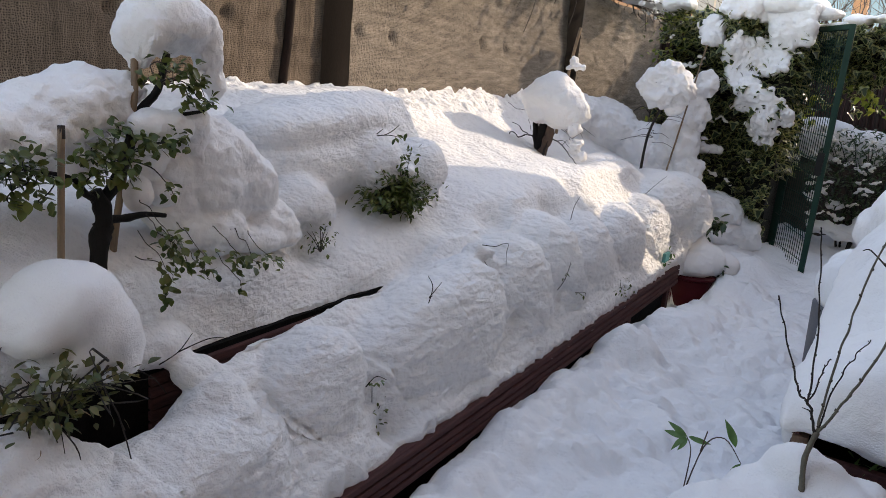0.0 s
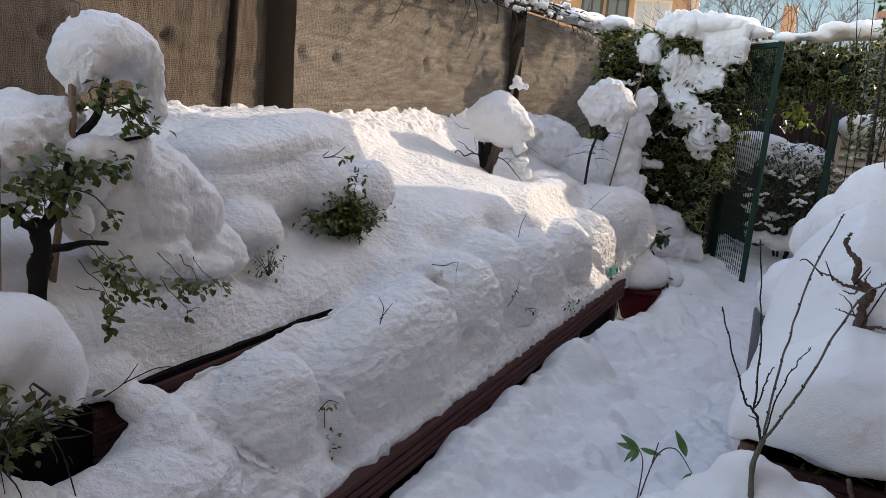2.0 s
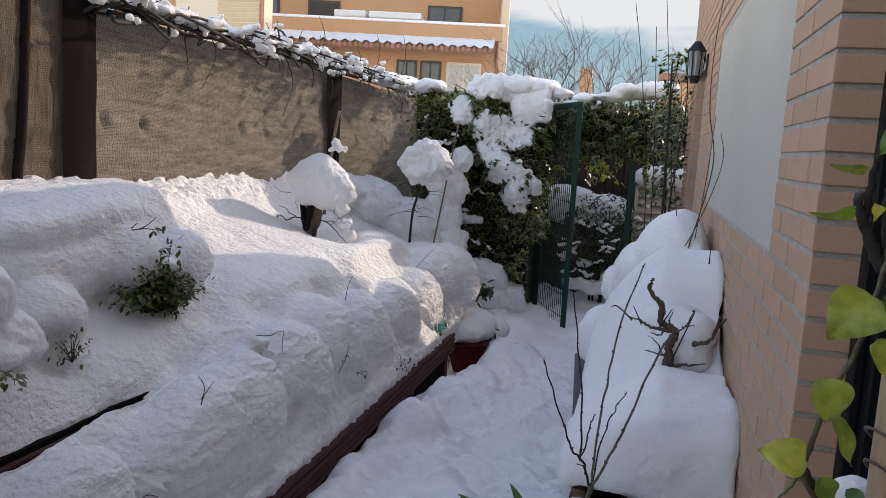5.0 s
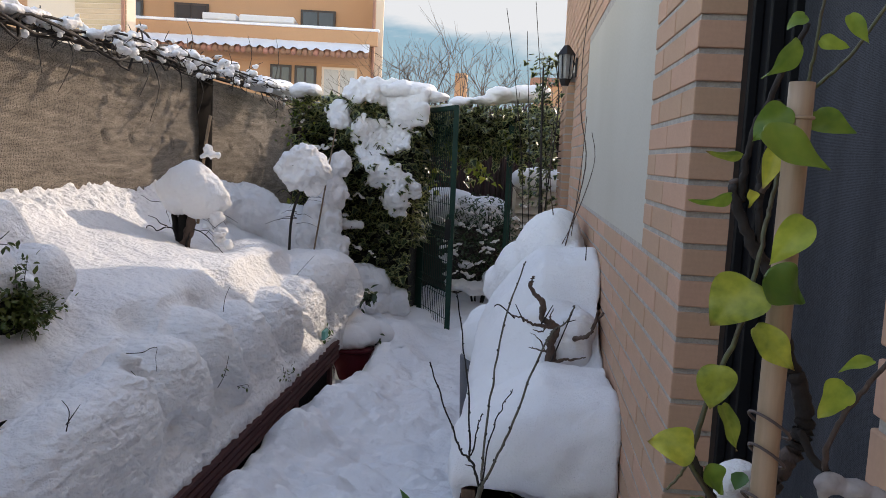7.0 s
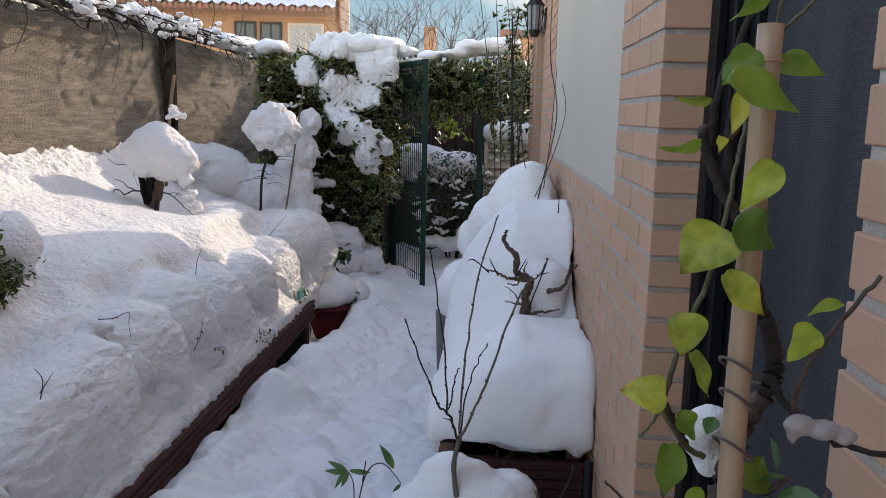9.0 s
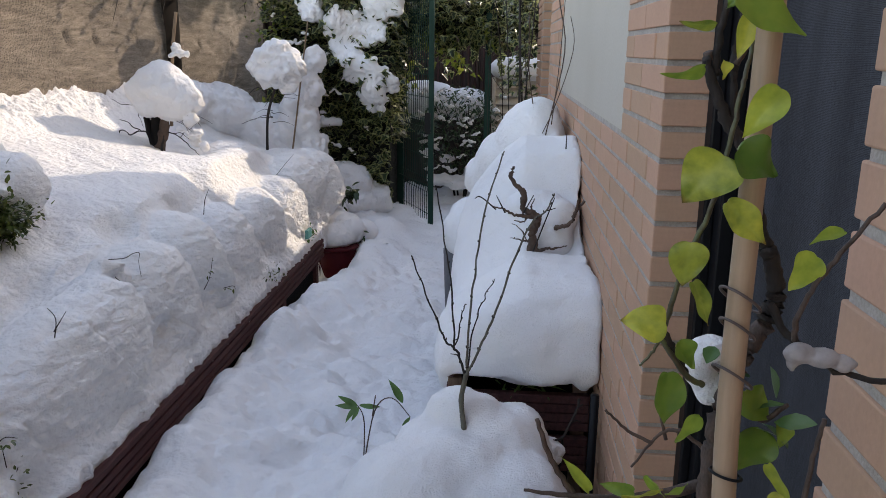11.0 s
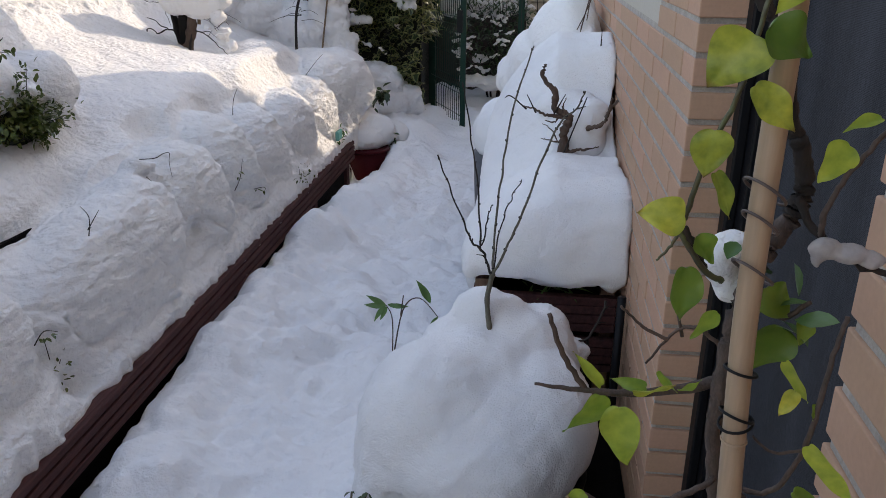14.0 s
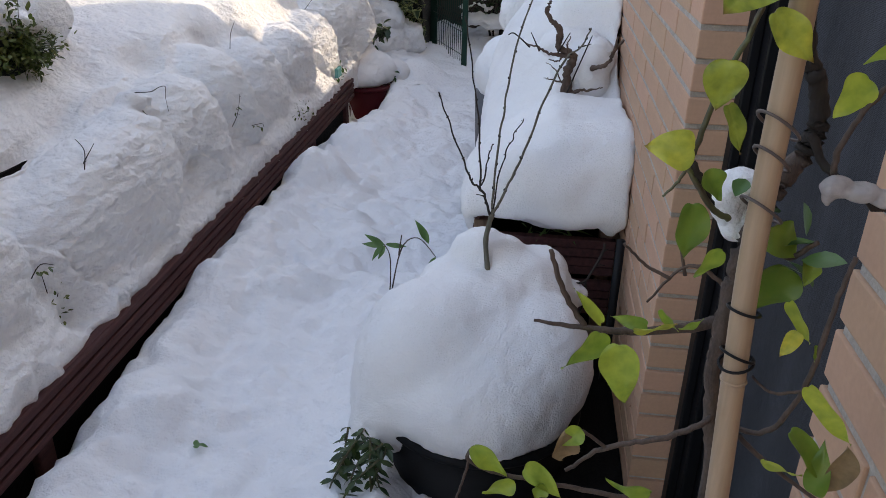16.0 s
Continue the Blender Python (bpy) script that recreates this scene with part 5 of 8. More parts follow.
    for k in range(44):
        part("course", boxed((BX - 1.40, 19.985, 3.0 + 0.135 * k), (BX + 0.01, 20.002, 3.105 + 0.135 * k)), RENDER_BRICK, n)
    stem("drainpipe", [(BX - 0.05, 19.93, 0.0), (BX - 0.05, 19.93, 9.0)], 0.05, 0.05, TILE, n, 8, 0)
    s = empty("roof_house", (3.2, 30, 0), "distant brick house with a chimney", "building")
    part("wall", boxed((0.3, 30, 0), (6, 36, 4.5)), RENDER_WALL, s)
    part("roof", boxed((0.1, 29.8, 4.5), (6.2, 36.2, 4.8), 0.05), TILE, s)
    part("chimney", boxed((-2.75, 30.2, 0), (-2.3, 30.7, 4.9), 0.03), RENDER_WALL, s)


def bare_tree(base, height, seed, spread=0.5, n0=5, label="bare grey winter tree with fine twigs"):
    rnd = random.Random(seed)
    t = empty("bare_tree", base, label, "tree", "bare winter trees")
    lines, twigs = [], []

    def grow(p, d, length, r, depth):
        pts = [p]
        q, w = p, d
        for _ in range(4):
            w = (w + Vector((rnd.gauss(0, 0.12), rnd.gauss(0, 0.12), 0.05))).normalized()
            q = q + w * length / 4
            pts.append(q)
        (lines if depth < 2 else twigs).append((pts, r, r * 0.55))
        if depth < 5:
            for _ in range(3 if depth < 4 else 2):
                k = rnd.randint(2, 4)
                nd = (w + Vector((rnd.gauss(0, spread), rnd.gauss(0, spread), rnd.gauss(0.1, spread * 0.6)))).normalized()
                grow(pts[k], nd, length * rnd.uniform(0.55, 0.8), r * 0.55, depth + 1)
    b = Vector(base)
    lines.append(([b, b + Vector((0.05, 0, height * 0.15)), b + Vector((0, 0.05, height * 0.3))], height * 0.017, height * 0.012))
    for _ in range(n0):
        grow(b + Vector((0, 0, height * rnd.uniform(0.22, 0.3))), Vector((rnd.gauss(0, 0.5), rnd.gauss(0, 0.5), 1)).normalized(), height * 0.27, height * 0.0062, 1)
    part("trunk", tubes("trunk", lines, BARK_PALE, 6, n=2), BARK_PALE, t)
    part("branchwork", tubes("branchwork", twigs, BARK_PALE, 3, n=1), BARK_PALE, t)


def sky_backdrop():
    m = bpy.data.materials.new("winter sky")
    m.use_nodes = True
    n, l = m.node_tree.nodes, m.node_tree.links
    n.remove(n["Principled BSDF"])
    co = n.new("ShaderNodeTexCoord")
    mp = n.new("ShaderNodeMapping")
    mp.inputs["Scale"].default_value = (0.012, 0.012, 0.045)
    l.new(co.outputs["Object"], mp.inputs["Vector"])
    ns = n.new("ShaderNodeTexNoise")
    ns.inputs["Scale"].default_value, ns.inputs["Detail"].default_value, ns.inputs["Roughness"].default_value = 1.0, 7, 0.55
    l.new(mp.outputs[0], ns.inputs["Vector"])
    sep = n.new("ShaderNodeSeparateXYZ")
    l.new(co.outputs["Object"], sep.inputs[0])
    band = n.new("ShaderNodeMapRange")
    band.inputs["From Min"].default_value, band.inputs["From Max"].default_value = 45, 75
    band.inputs["To Min"].default_value, band.inputs["To Max"].default_value = -0.14, 0.22
    l.new(sep.outputs["Z"], band.inputs["Value"])
    ad = n.new("ShaderNodeMath")
    ad.operation = "ADD"
    l.new(ns.outputs["Fac"], ad.inputs[0])
    l.new(band.outputs[0], ad.inputs[1])
    mr = n.new("ShaderNodeMapRange")
    mr.inputs["From Min"].default_value, mr.inputs["From Max"].default_value = 0.47, 0.66
    l.new(ad.outputs[0], mr.inputs["Value"])
    hz = n.new("ShaderNodeMapRange")
    hz.inputs["From Min"].default_value, hz.inputs["From Max"].default_value = 0, 80
    l.new(sep.outputs["Z"], hz.inputs["Value"])
    blue = n.new("ShaderNodeMix")
    blue.data_type = "RGBA"
    blue.inputs[6].default_value, blue.inputs[7].default_value = (0.36, 0.56, 0.70, 1), (0.16, 0.40, 0.66, 1)
    l.new(hz.outputs[0], blue.inputs["Factor"])
    mx = n.new("ShaderNodeMix")
    mx.data_type = "RGBA"
    mx.inputs[7].default_value = (0.58, 0.74, 0.94, 1)
    l.new(mr.outputs[0], mx.inputs["Factor"])
    l.new(blue.outputs[2], mx.inputs[6])
    em = n.new("ShaderNodeEmission")
    em.inputs["Strength"].default_value = SKY_GLOW
    l.new(mx.outputs[2], em.inputs["Color"])
    l.new(em.outputs[0], n["Material Output"].inputs["Surface"])
    me = mesh_of("backdrop", [(-420, 390, -5), (130, 390, -5), (130, 390, 125), (-420, 390, 125)], [(0, 1, 2, 3)], m, False)
    tagged(new("backdrop", me), "pale blue winter sky with thin white cloud", "sky", kind="structure")


SKY_GLOW = 0.30
far_house()
bare_tree((-2.6, 19.5, 0), 5.9, 2, 0.65, 6)
bare_tree((-1.2, 15.5, 0), 5.2, 3, 0.7, 5)
bare_tree((0.2, 16.5, 0), 4.8, 8, 0.7, 4)
sky_backdrop()


# ---- plants and snow in the bed ----
def fence_vine():
    rnd = random.Random(21)
    t = empty("fence_vine", (-2.68, 5.5, 2.2), "leafless vine lying along the fence top under snow", "vine")
    main = [(-2.68, 3.25, 2.31), (-2.66, 3.9, 2.29), (-2.67, 4.65, 2.31), (-2.66, 5.5, 2.33), (-2.66, 6.4, 2.33), (-2.66, 7.6, 2.29), (-2.6, 8.9, 2.22)]
    lines = [(main, 0.016, 0.012), ([(p[0] + 0.04, p[1] + 0.1, p[2] - 0.05 + 0.04 * (i % 2)) for i, p in enumerate(main)], 0.013, 0.009)]
    for k in range(6):
        lines.append(([(p[0] + rnd.uniform(0.0, 0.14), p[1] + rnd.gauss(0, 0.1), p[2] + rnd.gauss(-0.01, 0.05)) for p in smooth_line(main, 3)], 0.010, 0.006))

    def on_main(k):
        return Vector(main[int(k)]).lerp(Vector(main[int(k) + 1]), k % 1)
    for i in range(150):
        p = on_main(rnd.uniform(0, len(main) - 1.01))
        d = Vector((rnd.uniform(0.0, 0.7), rnd.choice((-1, 1)) * rnd.uniform(0.4, 1.2), rnd.gauss(0.0, 0.3))).normalized()
        L = rnd.uniform(0.10, 0.30)
        q = p + d * L * 0.35 + Vector((0, 0, rnd.gauss(0.01, 0.03)))
        m = q + (d + Vector((rnd.gauss(0, 0.4), rnd.gauss(0, 0.4), rnd.gauss(0, 0.4)))) * L * 0.3
        lines.append(([p, q, m, m + (d + Vector((rnd.gauss(0, 0.5), rnd.gauss(0, 0.5), rnd.gauss(-0.2, 0.4)))) * L * 0.3], 0.0055, 0.002))
    # boughs that lean out over the bed, loaded with snow
    loads = []
    for y, reach, drop in ((4.55, 0.34, 0.02), (4.75, 0.26, 0.05), (5.35, 0.42, 0.06), (5.72, 0.30, 0.0), (5.95, 0.46, 0.10), (6.12, 0.26, 0.04), (6.45, 0.40, 0.05), (6.62, 0.52, 0.12), (6.95, 0.34, 0.02), (7.25, 0.30, 0.05), (7.5, 0.4, 0.1), (7.8, 0.36, 0.02), (8.2, 0.4, 0.1)):
        p = Vector((-2.66, y, 2.33))
        e = p + Vector((reach, rnd.gauss(0, 0.10), -drop))
        m = p.lerp(e, 0.5) + Vector((0, rnd.gauss(0, 0.03), 0.03))
        lines.append(([p, m, e], 0.012, 0.005))
        for k in range(7):
            u = rnd.uniform(0.3, 1.0)
            a = p.lerp(e, u)
            b = a + Vector((rnd.uniform(-0.02, 0.14), rnd.gauss(0, 0.10), rnd.gauss(-0.03, 0.07)))
            lines.append(([a, a.lerp(b, 0.5) + Vector((0, 0, 0.015)), b], 0.0045, 0.002))
            if rnd.random() < 0.6:
                loads.append((a.lerp(b, 0.6), rnd.uniform(0.016, 0.03)))
        loads += [(m, 0.034), (p.lerp(e, 0.75), 0.028)]
    for y, z0, z1 in ((4.3, 2.3, 1.95), (5.35, 2.28, 1.85), (5.2, 2.3, 2.0), (6.1, 2.3, 1.9), (5.9, 2.3, 2.62), (7.2, 2.3, 2.7), (8.0, 2.3, 2.8)):
        lines.append(([(-2.66, y, z0), (-2.55, y - 0.1, (z0 + z1) / 2 + 0.03), (-2.52, y - 0.3, z1)], 0.005, 0.0015))
    part("stemwork", tubes("stemwork", lines, BARK, 5, n=3), BARK, t, "dark leafless stems")
    bm = bmesh.new()
    k = 0.0
    while k < len(main) - 1.02:
        p = on_main(k)
        if noise.noise(Vector((p.y * 2.4, 3, 0))) > -0.22:
            r = rnd.uniform(0.026, 0.045)
            ball(bm, p + Vector((rnd.gauss(0.05, 0.03), 0, rnd.gauss(0.045, 0.015))), (r * 1.2, r * rnd.uniform(1.6, 2.4), r * 0.72), (rnd.gauss(0, 16), 0, rnd.gauss(0, 20)), 2)
        k += rnd.uniform(0.05, 0.085)
    for p, r in loads:
        ball(bm, p + Vector((0, 0, r * 0.5)), (r * 1.5, r * 1.1, r * 0.75), (rnd.gauss(0, 20), rnd.gauss(0, 20), 0), 2)
    for i in range(60):
        p = on_main(rnd.uniform(0, len(main) - 1.01))
        r = rnd.uniform(0.012, 0.024)
        ball(bm, p + Vector((rnd.gauss(0.08, 0.04), 0, rnd.gauss(-0.02, 0.05))), (r, r * 1.3, r), (0, 0, 0), 2)
    me = remeshed("snow_crust", bm, SNOW, 0.011, ((10, 0.016, 1), (24, 0.016, 1), (55, 0.008, 1), (95, 0.004, 1)), 1)
    tagged(new("snow_crust", me), "broken snow crust along the fence vine", "snow", kind="stuff")
    snow_cap([(-2.45, 7.2, 2.30, 0.16, 0.3, 0.07), (-2.4, 7.5, 2.3, 0.16, 0.25, 0.07)], "snow pad at the fence end", 0.02)


def bonsai_tree():
    t = empty("small_evergreen", (-1.85, 1.21, 0.85), "small evergreen shrub with a crooked dark trunk bowed by snow", "shrub")
    stem("trunk", [(-1.85, 1.20, 0.95), (-1.85, 1.208, 1.10), (-1.85, 1.222, 1.15), (-1.855, 1.218, 1.20), (-1.86, 1.20, 1.235)], 0.028, 0.022, BARK_BLACK, t, 14, 0.16)
    stem("limb", [(-1.86, 1.215, 1.20), (-1.86, 1.26, 1.245), (-1.88, 1.32, 1.33), (-1.9, 1.37, 1.43), (-1.88, 1.42, 1.50), (-1.9, 1.47, 1.60)], 0.020, 0.010, BARK_BLACK, t, 9, 0.1)
    stem("limb", [(-1.85, 1.225, 1.16), (-1.85, 1.29, 1.155), (-1.84, 1.345, 1.16), (-1.83, 1.41, 1.15)], 0.014, 0.006, BARK_BLACK, t, 7, 0.12)
    stem("limb", [(-1.855, 1.215, 1.21), (-1.84, 1.16, 1.24), (-1.8, 1.10, 1.29), (-1.76, 0.97, 1.33)], 0.013, 0.004, BARK_BLACK, t, 7, 0.12)
    stem("limb", [(-1.9, 1.37, 1.43), (-1.84, 1.44, 1.435), (-1.8, 1.52, 1.45)], 0.009, 0.004, BARK_BLACK, t, 6, 0.12)
    rnd = random.Random(33)
    # leaf clusters of each bough: depth, then along, height and the two spreads
    boughs = [
        (-1.80, [(1.367, 1.584, 0.013, 0.013), (1.406, 1.563, 0.023, 0.016), (1.455, 1.564, 0.016, 0.016), (1.506, 1.526, 0.013, 0.023), (1.454, 1.525, 0.019, 0.016), (1.478, 1.48, 0.016, 0.013), (1.541, 1.471, 0.016, 0.01), (1.325, 1.538, 0.01, 0.01)], (-1.88, 1.42, 1.52)),
        (-1.77, [(1.307, 1.378, 0.026, 0.019), (1.248, 1.352, 0.026, 0.023), (1.154, 1.379, 0.029, 0.023), (1.114, 1.339, 0.019, 0.026), (1.162, 1.323, 0.026, 0.023), (1.211, 1.326, 0.023, 0.016), (1.372, 1.367, 0.016, 0.023), (1.406, 1.381, 0.01, 0.016),
                 (1.237, 1.294, 0.019, 0.013), (1.225, 1.415, 0.016, 0.013), (1.129, 1.29, 0.013, 0.013), (1.369, 1.249, 0.01, 0.013)], (-1.86, 1.26, 1.30)),
        (-1.72, [(0.925, 1.36, 0.039, 0.023), (0.892, 1.331, 0.023, 0.032), (0.957, 1.325, 0.026, 0.023), (0.968, 1.265, 0.013, 0.013), (0.896, 1.28, 0.013, 0.019), (0.80, 1.34, 0.04, 0.03), (0.70, 1.33, 0.05, 0.04)], (-1.76, 0.97, 1.33)),
        (-1.71, [(1.32, 1.126, 0.019, 0.016), (1.34, 1.084, 0.019, 0.016), (1.391, 1.036, 0.016, 0.013), (1.313, 1.043, 0.013, 0.026), (1.304, 0.971, 0.008, 0.023), (1.445, 1.047, 0.023, 0.013), (1.457, 0.994, 0.013, 0.013), (1.581, 1.016, 0.016, 0.013),
                 (1.596, 0.941, 0.006, 0.019), (1.654, 0.994, 0.019, 0.013), (1.73, 0.979, 0.016, 0.01)], None),
    ]
    spots, lines = [], []
    for x, clusters, root in boughs:
        for y, z, sy, sz in clusters:
            c = Vector((x, y, z))
            foot = Vector(root) if root else Vector((x - 0.08, y - 0.03, z + 0.09))
            m = foot.lerp(c, 0.5) + Vector((0.0, rnd.gauss(0, 0.02), rnd.uniform(0.0, 0.03)))
            lines.append((gnarled([foot, m, c, c + Vector((0.01, rnd.gauss(0, 0.015), -sz * 1.5))], 0.004, len(lines), 3), 0.0026 if root else 0.0015, 0.0008))
            for _ in range(int(40000 * sy * sz) + 7):
                p = c + Vector((rnd.gauss(0, 0.02), rnd.gauss(0, sy), rnd.gauss(0, sz)))
                spots.append((p, (rnd.gauss(0.5, 0.6), rnd.gauss(0, 0.8), rnd.gauss(-0.1, 0.4))))
    part("branchwork", tubes("branchwork", lines, BARK, 4, n=3), BARK, t)
    part("leaves", foliage("leaves", spots, "oval", 0.030, 0.020, LEAF_OLIVE, 4, 0.25), LEAF_OLIVE, t, "small rounded olive green leaves")
    fluff = ((5, 0.022, 1), (11, 0.012, 1), (26, 0.008, 1), (55, 0.005, 1), (95, 0.003, 1))
    snow_cap([(-1.95, 1.47, 1.685, 0.11, 0.10, 0.085), (-1.95, 1.555, 1.685, 0.11, 0.095, 0.085), (-1.95, 1.51, 1.72, 0.09, 0.10, 0.06), (-1.93, 1.405, 1.645, 0.09, 0.06, 0.085), (-1.93, 1.40, 1.585, 0.045, 0.035, 0.05), (-1.93, 1.65, 1.61, 0.06, 0.038, 0.11), (-1.92, 1.675, 1.515, 0.03, 0.024, 0.06), (-1.97, 1.52, 1.63, 0.07, 0.12, 0.05), (-1.90, 1.578, 1.545, 0.03, 0.032, 0.034)],
             "tall snow cap on the top of a small evergreen", 0.008, fluff, 8)
    snow_cap([(-1.99, 1.27, 1.475, 0.13, 0.12, 0.085), (-1.99, 1.11, 1.405, 0.14, 0.14, 0.09), (-1.99, 1.19, 1.44, 0.14, 0.14, 0.09), (-1.98, 1.37, 1.50, 0.10, 0.08, 0.055), (-1.95, 1.33, 1.43, 0.07, 0.055, 0.06), (-1.99, 0.90, 1.39, 0.17, 0.18, 0.10), (-2.07, 0.5, 1.38, 0.25, 0.35, 0.12), (-1.95, 1.206, 1.33, 0.04, 0.022, 0.09), (-1.90, 1.04, 1.37, 0.07, 0.09, 0.05), (-2.12, 1.3, 1.33, 0.13, 0.18, 0.12)],
             "broad snow mass weighing on evergreen branches", 0.009, fluff, 9)
    snow_cap([(-1.85, 1.375, 1.405, 0.06, 0.07, 0.048), (-1.85, 1.447, 1.405, 0.06, 0.055, 0.045), (-1.86, 1.52, 1.415, 0.06, 0.06, 0.055), (-1.85, 1.541, 1.36, 0.035, 0.034, 0.05), (-1.835, 1.548, 1.305, 0.014, 0.010, 0.03), (-1.88, 1.354, 1.211, 0.04, 0.038, 0.052), (-1.90, 1.46, 1.20, 0.05, 0.046, 0.05), (-1.92, 1.44, 1.30, 0.05, 0.09, 0.07)],
             "lumpy snow caught among evergreen twigs", 0.007, ((9, 0.012, 1), (22, 0.007, 1), (50, 0.004, 1)), 5)
    snow_cap([(-1.95, 1.605, 1.36, 0.09, 0.075, 0.075), (-1.95, 1.66, 1.33, 0.12, 0.11, 0.10), (-1.95, 1.71, 1.29, 0.13, 0.12, 0.11), (-1.95, 1.76, 1.24, 0.13, 0.12, 0.11), (-1.93, 1.80, 1.18, 0.13, 0.12, 0.12), (-1.90, 1.885, 1.055, 0.13, 0.12, 0.085), (-1.89, 1.62, 1.28, 0.09, 0.10, 0.11), (-1.90, 1.66, 1.19, 0.10, 0.10, 0.10), (-1.88, 1.655, 1.065, 0.10, 0.095, 0.085), (-1.86, 1.80, 1.02, 0.10, 0.13, 0.055), (-1.86, 1.94, 1.01, 0.08, 0.055, 0.045), (-1.93, 1.53, 1.26, 0.08, 0.10, 0.11), (-1.94, 1.52, 1.14, 0.08, 0.09, 0.09), (-1.90, 1.57, 1.07, 0.07, 0.09, 0.06)],
             "heavy snow mass bending evergreen branches down", 0.009, fluff, 14)
    for pts, r, lab in (([(-1.94, 1.315, 1.03), (-1.93, 1.325, 1.15), (-1.905, 1.36, 1.45), (-1.93, 1.385, 1.60), (-1.95, 1.415, 1.80)], 0.0105, "weathered brown cane stake beside the shrub"),
                        ([(-1.75, 1.025, 0.95), (-1.75, 1.033, 1.2), (-1.75, 1.04, 1.43)], 0.0085, "split pale cane stake with a charred tip")):
        c = empty("cane_stake", pts[0], lab, "stake", "cane stakes")
        v, f = tube_data(smooth_line(pts, 4), r, r, 10)
        part("cane", mesh_of("cane", v, f, CANE_OLD), CANE_OLD, c)
        top = Vector(pts[-1])
        v, f = tube_data([top - Vector((0, 0, 0.03)), top + Vector((0, 0, 0.001))], r * 1.03, r * 1.03, 10)
        part("tip", mesh_of("tip", v, f, BARK), BARK, c)


def small_bush(name, label, base, spread, n, size, mat, seed, kind="oval", stems=10):
    rnd = random.Random(seed)
    t = empty(name, base, label, "shrub")
    b = Vector(base)
    lines, spots = [], []
    for i in range(stems):
        d = Vector((rnd.gauss(0, spread[0]), rnd.gauss(0, spread[1]), abs(rnd.gauss(spread[2], spread[2] * 0.4))))
        e = b + d
        lines.append(([b, b + d * 0.5 + Vector((0, 0, spread[2] * 0.15)), e], 0.0022, 0.001))
        for k in range(n // stems):
            u = rnd.uniform(0.35, 1.05)
            spots.append((b + d * u + Vector((rnd.gauss(0, 0.025), rnd.gauss(0, 0.025), rnd.gauss(0.01, 0.02))), d + Vector((rnd.gauss(0, 0.08), rnd.gauss(0, 0.08), 0.02))))
    part("stemwork", tubes("stemwork", lines, BARK, 4, n=3), BARK, t)
    part("leaves", foliage("leaves", spots, kind, size, size * 0.5, mat, seed, 0.15, 0.15), mat, t)
    return t


def twig_thing(name, label, lines, mat=BARK, leaves=(), leaf=LEAF_DARK, size=0.03, group=""):
    t = empty(name, lines[0][0][0], label, "twig", group)
    for pts, r0, r1 in lines:
        stem("stem", pts, r0, r1, mat, t, 5, 0.1)
    if leaves:
        part("leaves", foliage("leaves", leaves, "oval", size, size * 0.45, leaf, 3), leaf, t)
    return t


